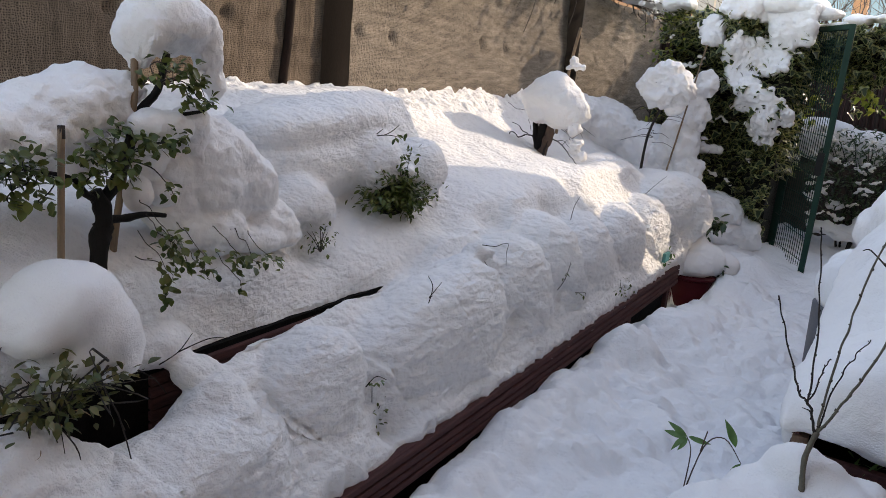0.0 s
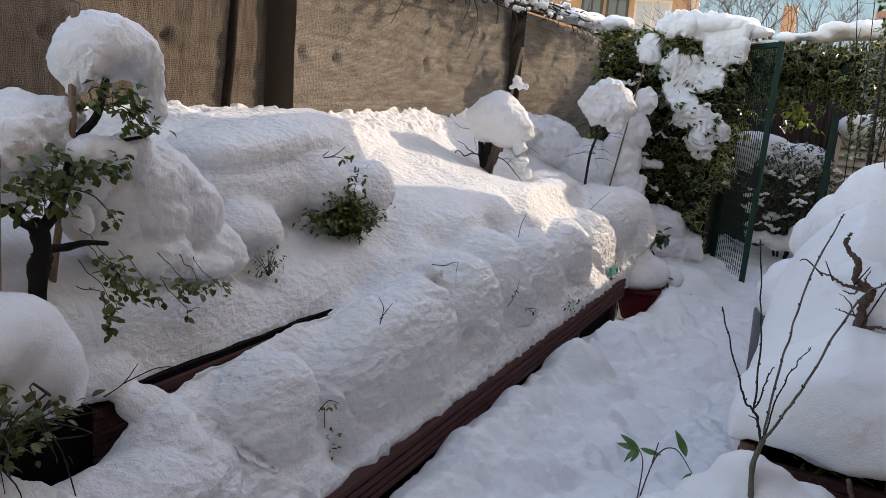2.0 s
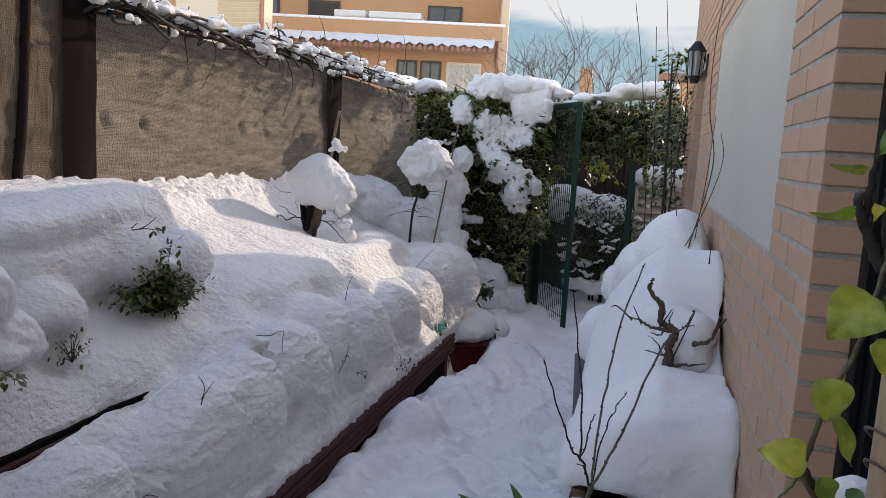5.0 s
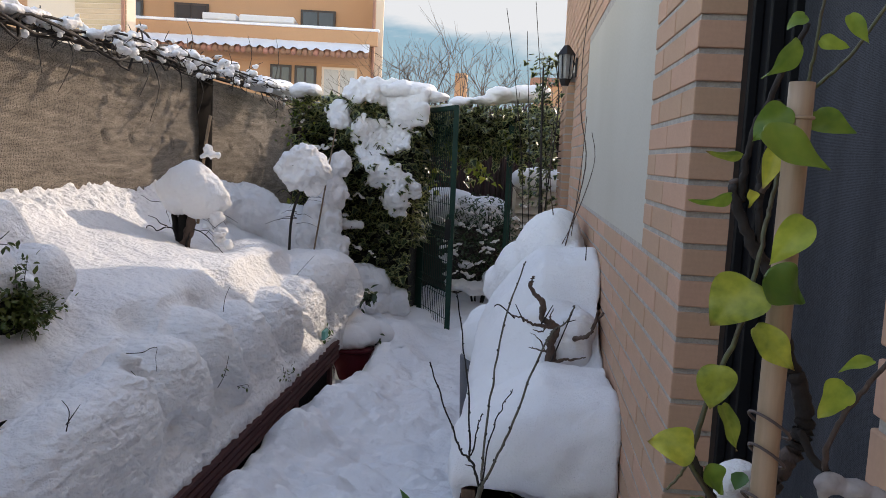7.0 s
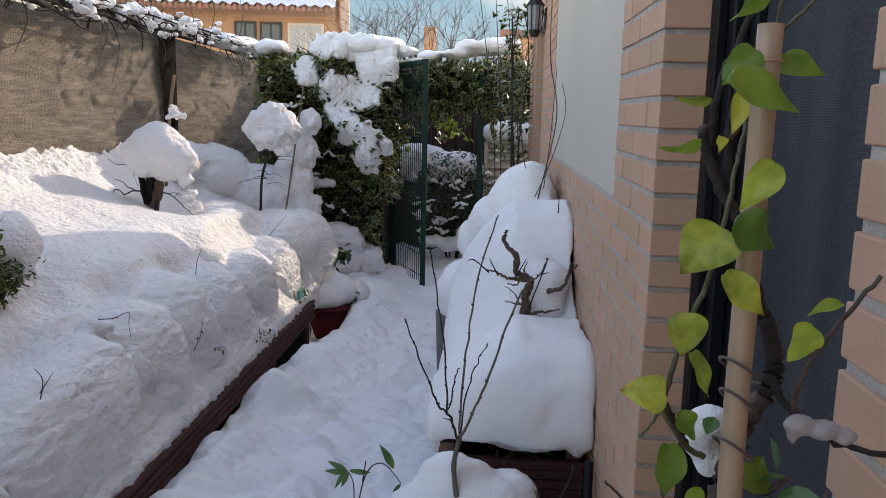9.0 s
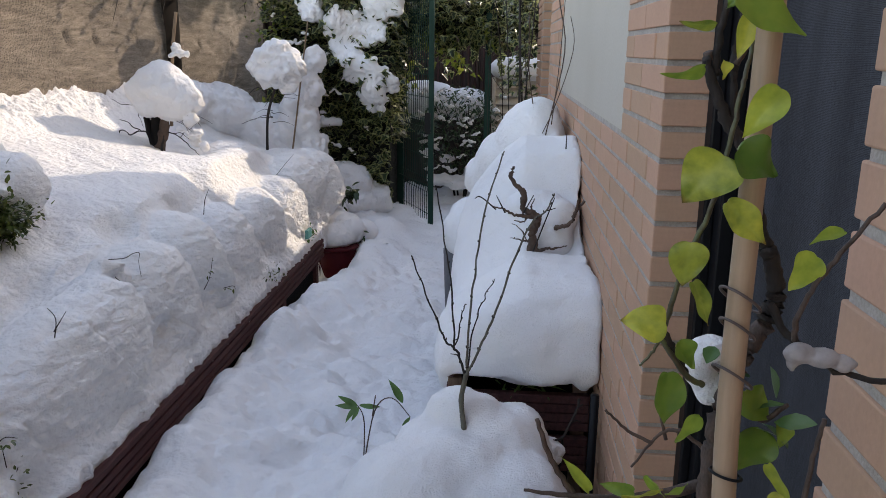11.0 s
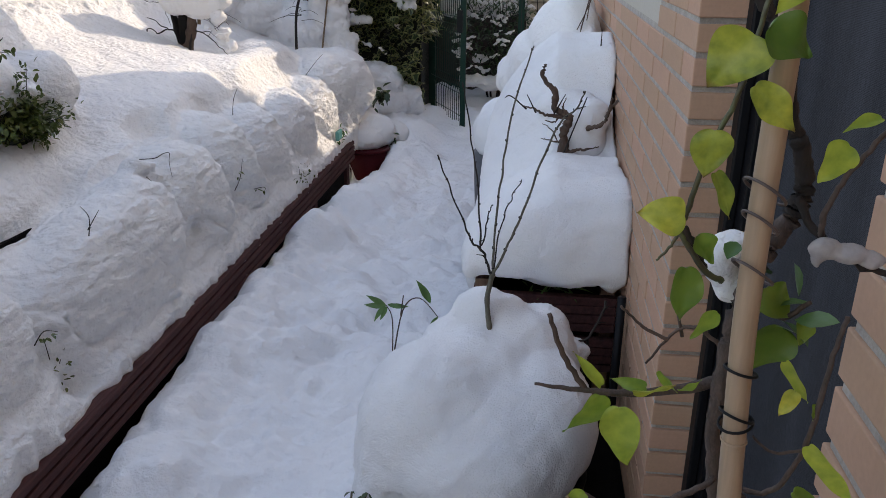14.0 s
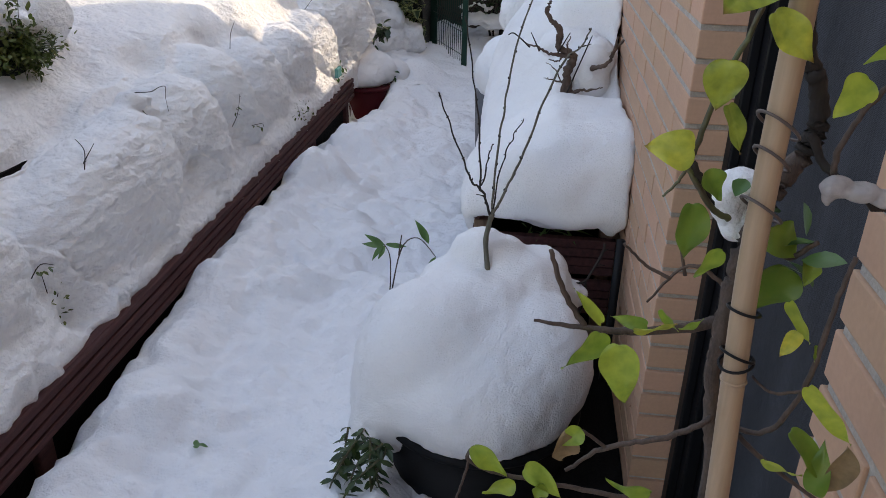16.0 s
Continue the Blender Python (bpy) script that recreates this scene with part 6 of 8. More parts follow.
def bed_plants():
    rnd = random.Random(8)
    sh = small_bush("dark_shrub", "dark green small leaved shrub poking out of the snow", (-1.86, 2.66, 0.99), (0.055, 0.105, 0.11), 1900, 0.028, LEAF_OLIVE, 14, stems=50)
    # Near-black ball added for the shade inside the shrub.
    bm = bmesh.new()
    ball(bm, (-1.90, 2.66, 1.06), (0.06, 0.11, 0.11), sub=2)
    part("twig_mass", bm, SHADE_CORE, sh, "solid near-black core standing in for inner shade", True)
    snow_cap([(-1.87, 2.70, 1.17, 0.05, 0.06, 0.025), (-1.90, 2.64, 1.175, 0.04, 0.05, 0.025)], "thin pad of snow on a dark shrub", 0.006, ((20, 0.014, 1), (50, 0.006, 1)), 2)
    twig_thing("bare_twig", "thin dark twigs at a snow mound's edge", [([(-2.0, 2.50, 1.27), (-1.96, 2.56, 1.30), (-1.93, 2.60, 1.34)], 0.004, 0.0015), ([(-1.96, 2.55, 1.30), (-1.93, 2.64, 1.32), (-1.9, 2.68, 1.36)], 0.003, 0.0012),
                ([(-1.95, 2.57, 1.31), (-1.90, 2.60, 1.32), (-1.88, 2.66, 1.31)], 0.003, 0.001)], group="twigs in the bed")
    # capped stump
    s = empty("shrub_stump", (-2.18, 4.8, 0.95), "short gnarled shrub stump under a snow cap", "stump")
    for k, (pts, r0, r1, m) in enumerate((([(-2.185, 4.79, 0.93), (-2.188, 4.785, 1.06), (-2.215, 4.78, 1.17), (-2.235, 4.78, 1.32)], 0.024, 0.020, BARK_BLACK), ([(-2.15, 4.78, 0.93), (-2.155, 4.77, 1.03), (-2.135, 4.765, 1.12), (-2.108, 4.765, 1.19), (-2.105, 4.77, 1.30)], 0.030, 0.026, BARK_BROWN),
                                             ([(-2.168, 4.80, 0.93), (-2.17, 4.80, 1.10), (-2.165, 4.81, 1.33)], 0.030, 0.040, BARK_BLACK), ([(-2.12, 4.745, 0.98), (-2.125, 4.74, 1.08), (-2.10, 4.745, 1.17)], 0.011, 0.006, BARK))):
        v, f = tube_data(gnarled(pts, 0.003, 70 + k, 4), r0, r1, 12, 0.30, k)
        part("trunk", mesh_of("trunk", v, f, m), m, s)
    for pts, r in (([(-2.21, 4.77, 1.17), (-2.257, 4.76, 1.185), (-2.30, 4.75, 1.205), (-2.38, 4.74, 1.25)], 0.006), ([(-2.27, 4.76, 1.18), (-2.32, 4.73, 1.16), (-2.37, 4.71, 1.19), (-2.385, 4.70, 1.10), (-2.375, 4.69, 1.02)], 0.005), ([(-2.25, 4.8, 1.30), (-2.30, 4.79, 1.335), (-2.38, 4.78, 1.345), (-2.44, 4.77, 1.375)], 0.003),
                   ([(-2.26, 4.79, 1.32), (-2.275, 4.78, 1.27), (-2.25, 4.78, 1.20)], 0.0026), ([(-2.10, 4.76, 1.18), (-2.04, 4.74, 1.165), (-1.97, 4.72, 1.13), (-1.90, 4.70, 1.07), (-1.838, 4.69, 1.02)], 0.0045), ([(-2.04, 4.74, 1.165), (-1.98, 4.73, 1.17), (-1.91, 4.72, 1.11)], 0.003), ([(-2.0, 4.73, 1.15), (-1.93, 4.72, 1.20), (-1.86, 4.72, 1.26)], 0.0022)):
        stem("branch", gnarled(pts, 0.004, int(r * 9000), 3), r, r * 0.3, BARK, s, 6, 0.15)
    for k in range(8):
        a = rnd.uniform(0, 6.28)
        p = Vector((-2.13 + rnd.gauss(0, 0.05), 4.79, rnd.uniform(1.20, 1.34)))
        d = Vector((math.cos(a), math.sin(a) * 0.8, rnd.uniform(-0.15, 0.45)))
        q = p + d * 0.10
        e = q + Vector((d.x, d.y, -rnd.uniform(0.2, 1.1))) * rnd.uniform(0.06, 0.15)
        br = stem("branch", [p, q, q.lerp(e, 0.5) + Vector((0, 0, 0.02)), e], 0.0030, 0.0011, BARK_BROWN, s, 5, 0.2)
        f = e + Vector((rnd.gauss(0, 0.05), rnd.gauss(0, 0.05), rnd.uniform(-0.02, 0.06)))
        put(part("twig", tubes("twig", [([q, q.lerp(f, 0.5) + Vector((0, 0, 0.012)), f], 0.0018, 0.0008)], BARK, 4), BARK), br)
    snow_cap([(-2.13, 4.8, 1.455, 0.17, 0.16, 0.155), (-2.06, 4.8, 1.40, 0.16, 0.15, 0.155), (-1.98, 4.78, 1.37, 0.12, 0.12, 0.10), (-2.21, 4.8, 1.42, 0.14, 0.13, 0.12), (-2.19, 4.79, 1.34, 0.10, 0.12, 0.08), (-2.05, 4.78, 1.31, 0.12, 0.11, 0.075), (-1.925, 4.78, 1.345, 0.075, 0.09, 0.045)], "rounded snow cap on a shrub stump", 0.011, ((5, 0.02, 1), (12, 0.012, 1), (28, 0.007, 1), (60, 0.004, 1)), 6)
    snow_cap([(-1.93, 4.74, 1.25, 0.045, 0.04, 0.035), (-1.90, 4.74, 1.17, 0.04, 0.035, 0.03), (-1.96, 4.74, 1.285, 0.045, 0.04, 0.03), (-1.90, 4.73, 1.12, 0.045, 0.04, 0.032)], "crumbling snow hanging in stump twigs", 0.008, ((14, 0.03, 1), (34, 0.014, 1), (80, 0.005, 1)), 2)
    snow_cap([(-1.90, 4.7, 1.16, 0.05, 0.06, 0.035), (-1.84, 4.68, 1.10, 0.04, 0.05, 0.03), (-1.97, 4.68, 1.20, 0.04, 0.05, 0.025)], "crusts of snow on stump twigs", 0.008, CRUMB, 1)
    c = empty("cane_stake", (-2.1, 4.85, 1.2), "weathered cane rising behind the stump", "stake", "cane stakes")
    stem("cane", [(-2.12, 4.9, 1.2), (-2.08, 4.9, 1.65), (-2.04, 4.9, 1.90)], 0.011, 0.010, CANE_OLD, c, 8, 0.03)
    snow_cap([(-2.05, 4.88, 1.685, 0.028, 0.03, 0.035), (-2.02, 4.88, 1.65, 0.05, 0.04, 0.02), (-2.07, 4.88, 1.64, 0.028, 0.03, 0.018)], "small snow tuft on a cane", 0.007, ((18, 0.025, 1), (45, 0.014, 1), (90, 0.005, 1)), 2)
    # thin snow-laden shrub before the hedge
    t = empty("bare_shrub", (-1.75, 5.75, 0.85), "slim leafless shrub loaded with snow", "shrub")
    stem("trunk", [(-1.76, 5.75, 0.85), (-1.74, 5.74, 1.2), (-1.66, 5.72, 1.45), (-1.62, 5.72, 1.72)], 0.012, 0.006, BARK, t, 7, 0.1)
    tw = []
    for i in range(18):
        z = rnd.uniform(1.15, 1.55)
        a = rnd.uniform(0, 6.28)
        p = Vector((-1.7, 5.73, z))
        d = Vector((math.cos(a), math.sin(a), rnd.uniform(-0.5, 0.3))) * rnd.uniform(0.12, 0.26)
        tw.append(([p, p + d * 0.5 + Vector((0, 0, 0.02)), p + d], 0.0026, 0.0009))
    part("branchwork", tubes("branchwork", tw, BARK, 4, n=3), BARK, t)
    snow_cap([(-1.68, 5.70, 1.62, 0.15, 0.13, 0.10), (-1.55, 5.70, 1.57, 0.11, 0.11, 0.12), (-1.77, 5.70, 1.58, 0.09, 0.10, 0.10), (-1.65, 5.68, 1.50, 0.14, 0.12, 0.09), (-1.66, 5.70, 1.70, 0.10, 0.1, 0.05), (-1.58, 5.72, 1.44, 0.07, 0.07, 0.07)],
             "loose snow clump in a bare shrub", 0.010, ((7, 0.03, 1), (15, 0.035, 1), (34, 0.018, 1), (75, 0.007, 1)), 4)
    rough = ((6, 0.05, 1), (14, 0.035, 1), (32, 0.014, 1), (75, 0.005, 1))
    snow_cap([(-1.54, 6.42, 1.60, 0.10, 0.09, 0.11), (-1.60, 6.42, 1.38, 0.12, 0.10, 0.16), (-1.70, 6.4, 1.20, 0.12, 0.12, 0.14), (-1.64, 6.4, 1.08, 0.14, 0.12, 0.18), (-1.60, 6.4, 0.90, 0.16, 0.14, 0.16), (-1.80, 6.42, 1.0, 0.16, 0.14, 0.14)], "tall clinging snow beside the leaning canes", 0.012, rough, 4)
    snow_cap([(-2.0, 6.6, 0.98, 0.32, 0.3, 0.26), (-2.35, 6.5, 1.16, 0.3, 0.35, 0.24), (-1.75, 6.6, 0.82, 0.25, 0.3, 0.22), (-2.5, 6.2, 1.25, 0.2, 0.4, 0.18)], "rough snow bank below the fence end", 0.015, ((5, 0.03, 1), (12, 0.022, 1), (28, 0.018, 1), (60, 0.009, 1)), 26)
    for a, b in (((-1.72, 6.25, 0.75), (-1.56, 6.32, 1.90)),):
        c = empty("cane_stake", a, "pale bamboo cane leaning before the hedge", "stake", "cane stakes")
        stem("cane", [a, tuple((p + q) / 2 for p, q in zip(a, b)), b], 0.008, 0.006, CANE_OLD, c, 8, 0.03)
    # sprigs on the front slope
    for pts, lv in (([(-1.44, 2.66, 0.935), (-1.41, 2.72, 0.925), (-1.40, 2.77, 0.93), (-1.39, 2.80, 0.925), (-1.39, 2.79, 0.89), (-1.39, 2.80, 0.83)], 0), ([(-1.40, 3.50, 0.93), (-1.39, 3.5, 1.0), (-1.375, 3.52, 1.05)], 0),
                    ([(-1.30, 3.19, 0.66), (-1.27, 3.19, 0.72), (-1.26, 3.21, 0.80)], 5), ([(-1.31, 2.06, 0.86), (-1.30, 2.06, 0.92), (-1.31, 2.04, 0.96)], 0), ([(-1.31, 2.06, 0.88), (-1.29, 2.10, 0.93)], 0), ([(-1.31, 2.06, 0.88), (-1.28, 2.03, 0.90)], 0),
                    ([(-1.27, 3.35, 0.62), (-1.25, 3.42, 0.61), (-1.25, 3.45, 0.585)], 4), ([(-1.27, 1.675, 0.70), (-1.24, 1.68, 0.74), (-1.23, 1.72, 0.72)], 5), ([(-1.45, 2.72, 0.85), (-1.43, 2.68, 0.86), (-1.41, 2.7, 0.83)], 0),
                    ([(-1.60, 1.20, 0.82), (-1.54, 1.21, 0.87), (-1.50, 1.22, 0.93)], 0), ([(-1.54, 1.21, 0.87), (-1.50, 1.27, 0.90), (-1.47, 1.30, 0.905)], 0), ([(-1.56, 1.10, 0.85), (-1.52, 1.12, 0.83), (-1.5, 1.14, 0.79)], 0),
                    ([(-1.45, 4.9, 0.90), (-1.4, 4.95, 0.97), (-1.36, 5.0, 1.02)], 0), ([(-1.33, 2.5, 0.72), (-1.31, 2.52, 0.70)], 0)):
        leaves = [(Vector(pts[-1]).lerp(Vector(pts[0]), rnd.random() * 0.8), (0.5, rnd.gauss(0, 0.8), 0.2)) for _ in range(lv)]
        twig_thing("bare_twig", "thin dark sprig poking out of the snow", [(pts, 0.0020, 0.0009)], BARK, leaves, LEAF_OLIVE, 0.026, "twigs in the bed")
    small_bush("low_plant", "olive green herb half buried at the plank", (-1.40, 1.91, 0.42), (0.02, 0.03, 0.09), 110, 0.020, LEAF_OLIVE, 5, stems=18)
    small_bush("low_plant", "tuft of green leaves by the plank's end", (-1.30, 5.08, 0.44), (0.03, 0.07, 0.06), 60, 0.03, LEAF_FRESH, 6, stems=10)
    small_bush("low_plant", "dark leafy shoots at the bed's end", (-1.21, 6.05, 0.50), (0.03, 0.05, 0.06), 44, 0.085, LEAF_DARK, 7, stems=11)
    small_bush("low_plant", "sprigs of dark leaves drooping over a red pot", (-1.06, 5.72, 0.26), (0.035, 0.06, 0.05), 30, 0.045, LEAF_DARK, 17, stems=8)
    small_bush("low_plant", "small herb growing over the timber plank", (-1.28, 4.1, 0.43), (0.02, 0.10, 0.05), 60, 0.022, LEAF_OLIVE, 27, stems=10)
    small_bush("low_plant", "frozen grey green shoots in a snow hollow", (-1.80, 2.08, 0.93), (0.03, 0.06, 0.05), 50, 0.02, LEAF_OLIVE, 37, stems=12)
    tagged(part("plastic_tag", boxed((-1.285, 4.93, 0.47), (-1.262, 5.03, 0.53), 0.004), TEAL), "small teal plastic pot label at the plank", "label")
    p = empty("red_pot", (-1.22, 5.60, 0.0), "dark red plant pot at the end of the bed", "pot")
    bm = bmesh.new()
    bmesh.ops.create_cone(bm, cap_ends=True, segments=36, radius1=0.12, radius2=0.155, depth=0.27, matrix=Matrix.Translation((-1.22, 5.60, 0.135)))
    part("body", bm, POT_RED, p, "", True)
    v, f = tube_data([Vector((-1.22 + 0.158 * math.cos(math.pi * k / 18), 5.60 + 0.158 * math.sin(math.pi * k / 18), 0.262)) for k in range(37)], 0.011, 0.011, 8)
    part("rim", mesh_of("rim", v, f, POT_RED), POT_RED, p, "rolled dark red rim")
    snow_cap([(-1.24, 5.62, 0.33, 0.15, 0.14, 0.10), (-1.16, 5.72, 0.36, 0.14, 0.12, 0.12), (-1.08, 5.86, 0.32, 0.13, 0.13, 0.10), (-1.30, 5.75, 0.40, 0.16, 0.16, 0.14)], "soft snow heap on a dark red pot", 0.011, SOFT, 8)
    # round mound on the nearest rose
    snow_cap([(-1.65, 0.965, 1.02, 0.14, 0.145, 0.125), (-1.63, 1.075, 0.93, 0.10, 0.075, 0.10), (-1.63, 1.05, 0.885, 0.11, 0.09, 0.06), (-1.65, 0.875, 1.0, 0.12, 0.075, 0.085), (-1.63, 0.98, 0.92, 0.12, 0.12, 0.07), (-1.63, 1.01, 0.97, 0.13, 0.13, 0.11)], "big round snow mound on a small rose bush", 0.011, SOFT, 6)
    r = small_bush("rose_bush", "rose bush with olive and yellowing leaves under snow", (-1.50, 0.84, 0.83), (0.05, 0.11, 0.075), 260, 0.032, LEAF_ROSE, 41, stems=20)
    tw = []
    for i in range(14):
        p0 = Vector((-1.5, rnd.uniform(0.7, 1.0), rnd.uniform(0.80, 0.95)))
        tw.append(([p0, p0 + Vector((rnd.uniform(0, 0.06), rnd.gauss(0, 0.06), rnd.gauss(0, 0.04))), p0 + Vector((rnd.uniform(0.02, 0.10), rnd.gauss(0, 0.10), rnd.gauss(-0.03, 0.08)))], 0.003, 0.001))
    part("branchwork", tubes("branchwork", tw, BARK, 4, n=3), BARK, r)
    for at, out in (((-1.47, 0.82, 0.84), (0.5, 0, 0.1)), ((-1.46, 0.86, 0.86), (0.3, 0.3, 0)), ((-1.47, 0.78, 0.80), (0.4, -0.3, 0))):
        one_leaf(at, out, 0.035, 0.02, LEAF_DRY, r, "oval", (0, 0.2, 1), 0.3, 0.3, "withered brown leaf")


fence_vine()
bonsai_tree()
bed_plants()


# ---- along the house: planter, pots, vines ----
def planter():
    p = empty("planter_box", (0.05, 2.6, 0), "dark red slatted timber planter against the wall", "planter")
    x0, x1, y0, y1 = -0.16, 0.255, 2.10, 3.35
    for k, (z0, z1) in enumerate(((0.765, 0.80), (0.62, 0.735), (0.49, 0.60), (0.25, 0.39))):
        bm = bmesh.new()
        for i in range(4 if k else 1):
            h = (z1 - z0) / (4 if k else 1)
            back = 0.0 if k else 0.05
            box(bm, (x0, y0 + back - 0.012 - 0.002 * (i % 2), z0 + h * i), (x1, y0 + back + 0.012, z0 + h * (i + 1) - 0.003), 0.002)
        part("slat", bm, PLANK, p, "grooved dark red slat")
        part("slat", boxed((x0, y0 + 0.012, z0), (x0 + 0.022, y1, z1), 0.003), PLANK, p)
    for x, y in ((x0 + 0.004, y0 + 0.02), (x1 - 0.045, y0 + 0.02), (x0 + 0.004, y1 - 0.06), (x1 - 0.045, y1 - 0.06)):
        part("leg", boxed((x, y, 0.0), (x + 0.04, y + 0.04, 0.76), 0.003), PLANK_PALE, p, "weathered timber leg")
    part("soil", boxed((x0 + 0.03, y0 + 0.08, 0.30), (x1, y1 - 0.02, 0.62)), SOIL_SHADE, p)
    rnd = random.Random(3)
    spots = [((rnd.uniform(-0.02, 0.12), 2.14, 0.735 + rnd.uniform(-0.01, 0.02)), (rnd.gauss(0.2, 0.7), -0.5, 0.1)) for _ in range(22)]
    part("grass", foliage("grass", spots, "lance", 0.07, 0.008, LEAF_FRESH, 6, 0.1), LEAF_FRESH, p, "pale grass blades under the snow")
    bm = bmesh.new()
    ya = [2.02, 2.05, 2.10, 2.20, 2.44, 2.52, 2.64, 2.86, 3.05, 3.30]
    right = [0.86, 0.96, 1.02, 1.06, 1.07, 1.02, 1.10, 1.33, 1.38, 1.34]
    left = [0.83, 0.86, 0.88, 0.89, 0.86, 0.84, 0.88, 1.00, 1.04, 1.00]
    xs, ys = np.linspace(-0.185, 0.268, 30), np.linspace(2.02, 3.30, 80)
    top, low = [], []
    for y in ys:
        a, c = float(np.interp(y, ya, right)), float(np.interp(y, ya, left))
        row = []
        for x in xs:
            u = (x + 0.185) / 0.453
            z = c + (a - c) * min(1.0, u / 0.55) ** 0.75
            z -= 0.06 * math.exp(-((x - 0.20) / 0.06) ** 2 - ((y - 2.62) / 0.10) ** 2)
            row.append(bm.verts.new((x, y, z)))
        top.append(row)
        low.append([bm.verts.new((x, y, 0.800 - (0.10 if x < -0.13 and y > 2.15 else 0) + 0.004 * math.sin(x * 40))) for x in xs])
    for j in range(len(ys) - 1):
        for i in range(len(xs) - 1):
            bm.faces.new((top[j][i], top[j][i + 1], top[j + 1][i + 1], top[j + 1][i]))
            bm.faces.new((low[j][i], low[j + 1][i], low[j + 1][i + 1], low[j][i + 1]))
        bm.faces.new((top[j][0], top[j + 1][0], low[j + 1][0], low[j][0]))
        bm.faces.new((top[j][-1], low[j][-1], low[j + 1][-1], top[j + 1][-1]))
    for j in (0, len(ys) - 1):
        for i in range(len(xs) - 1):
            bm.faces.new((top[j][i], low[j][i], low[j][i + 1], top[j][i + 1]))
    bmesh.ops.recalc_face_normals(bm, faces=bm.faces)
    ball(bm, (0.232, 2.06, 0.83), (0.034, 0.04, 0.075))
    ball(bm, (0.05, 2.12, 0.88), (0.21, 0.11, 0.12))
    me = remeshed("snow_mound", bm, SNOW_SOFT, 0.011, ((4, 0.020, 1), (9, 0.008, 1), (24, 0.003, 1), (60, 0.003, 1)), 10)
    tagged(new("snow_mound", me), "thick smooth snow mound filling a timber planter", "snow")
    snow_cap([(0.12, 3.45, 1.28, 0.16, 0.16, 0.20), (0.02, 3.55, 1.18, 0.16, 0.18, 0.16), (-0.05, 3.6, 1.12, 0.14, 0.16, 0.12), (0.14, 3.6, 1.36, 0.12, 0.14, 0.13), (0.21, 3.35, 1.24, 0.06, 0.1, 0.14), (0.12, 3.8, 1.2, 0.15, 0.2, 0.25)],
             "peaked snow heap on a second planter", 0.015, ((5, 0.02, 1), (14, 0.010, 1), (45, 0.003, 1)), 5)
    q = empty("planter_box", (0.05, 3.7, 0), "second dark timber planter under snow", "planter")
    part("body", boxed((-0.13, 3.42, 0.0), (0.25, 4.1, 1.02), 0.01), PLANK, q)
    g = empty("grey_pot", (-0.19, 3.42, 0), "grey plastic pot heaped with snow", "pot")
    bm = bmesh.new()
    bmesh.ops.create_cone(bm, cap_ends=True, segments=32, radius1=0.085, radius2=0.11, depth=0.62, matrix=Matrix.Translation((-0.155, 3.42, 0.51)))
    part("body", bm, POT_GREY, g, "", True)
    snow_cap([(-0.155, 3.40, 0.90, 0.12, 0.13, 0.13), (-0.14, 3.45, 0.95, 0.11, 0.12, 0.11)], "snow dome on a grey pot", 0.013)


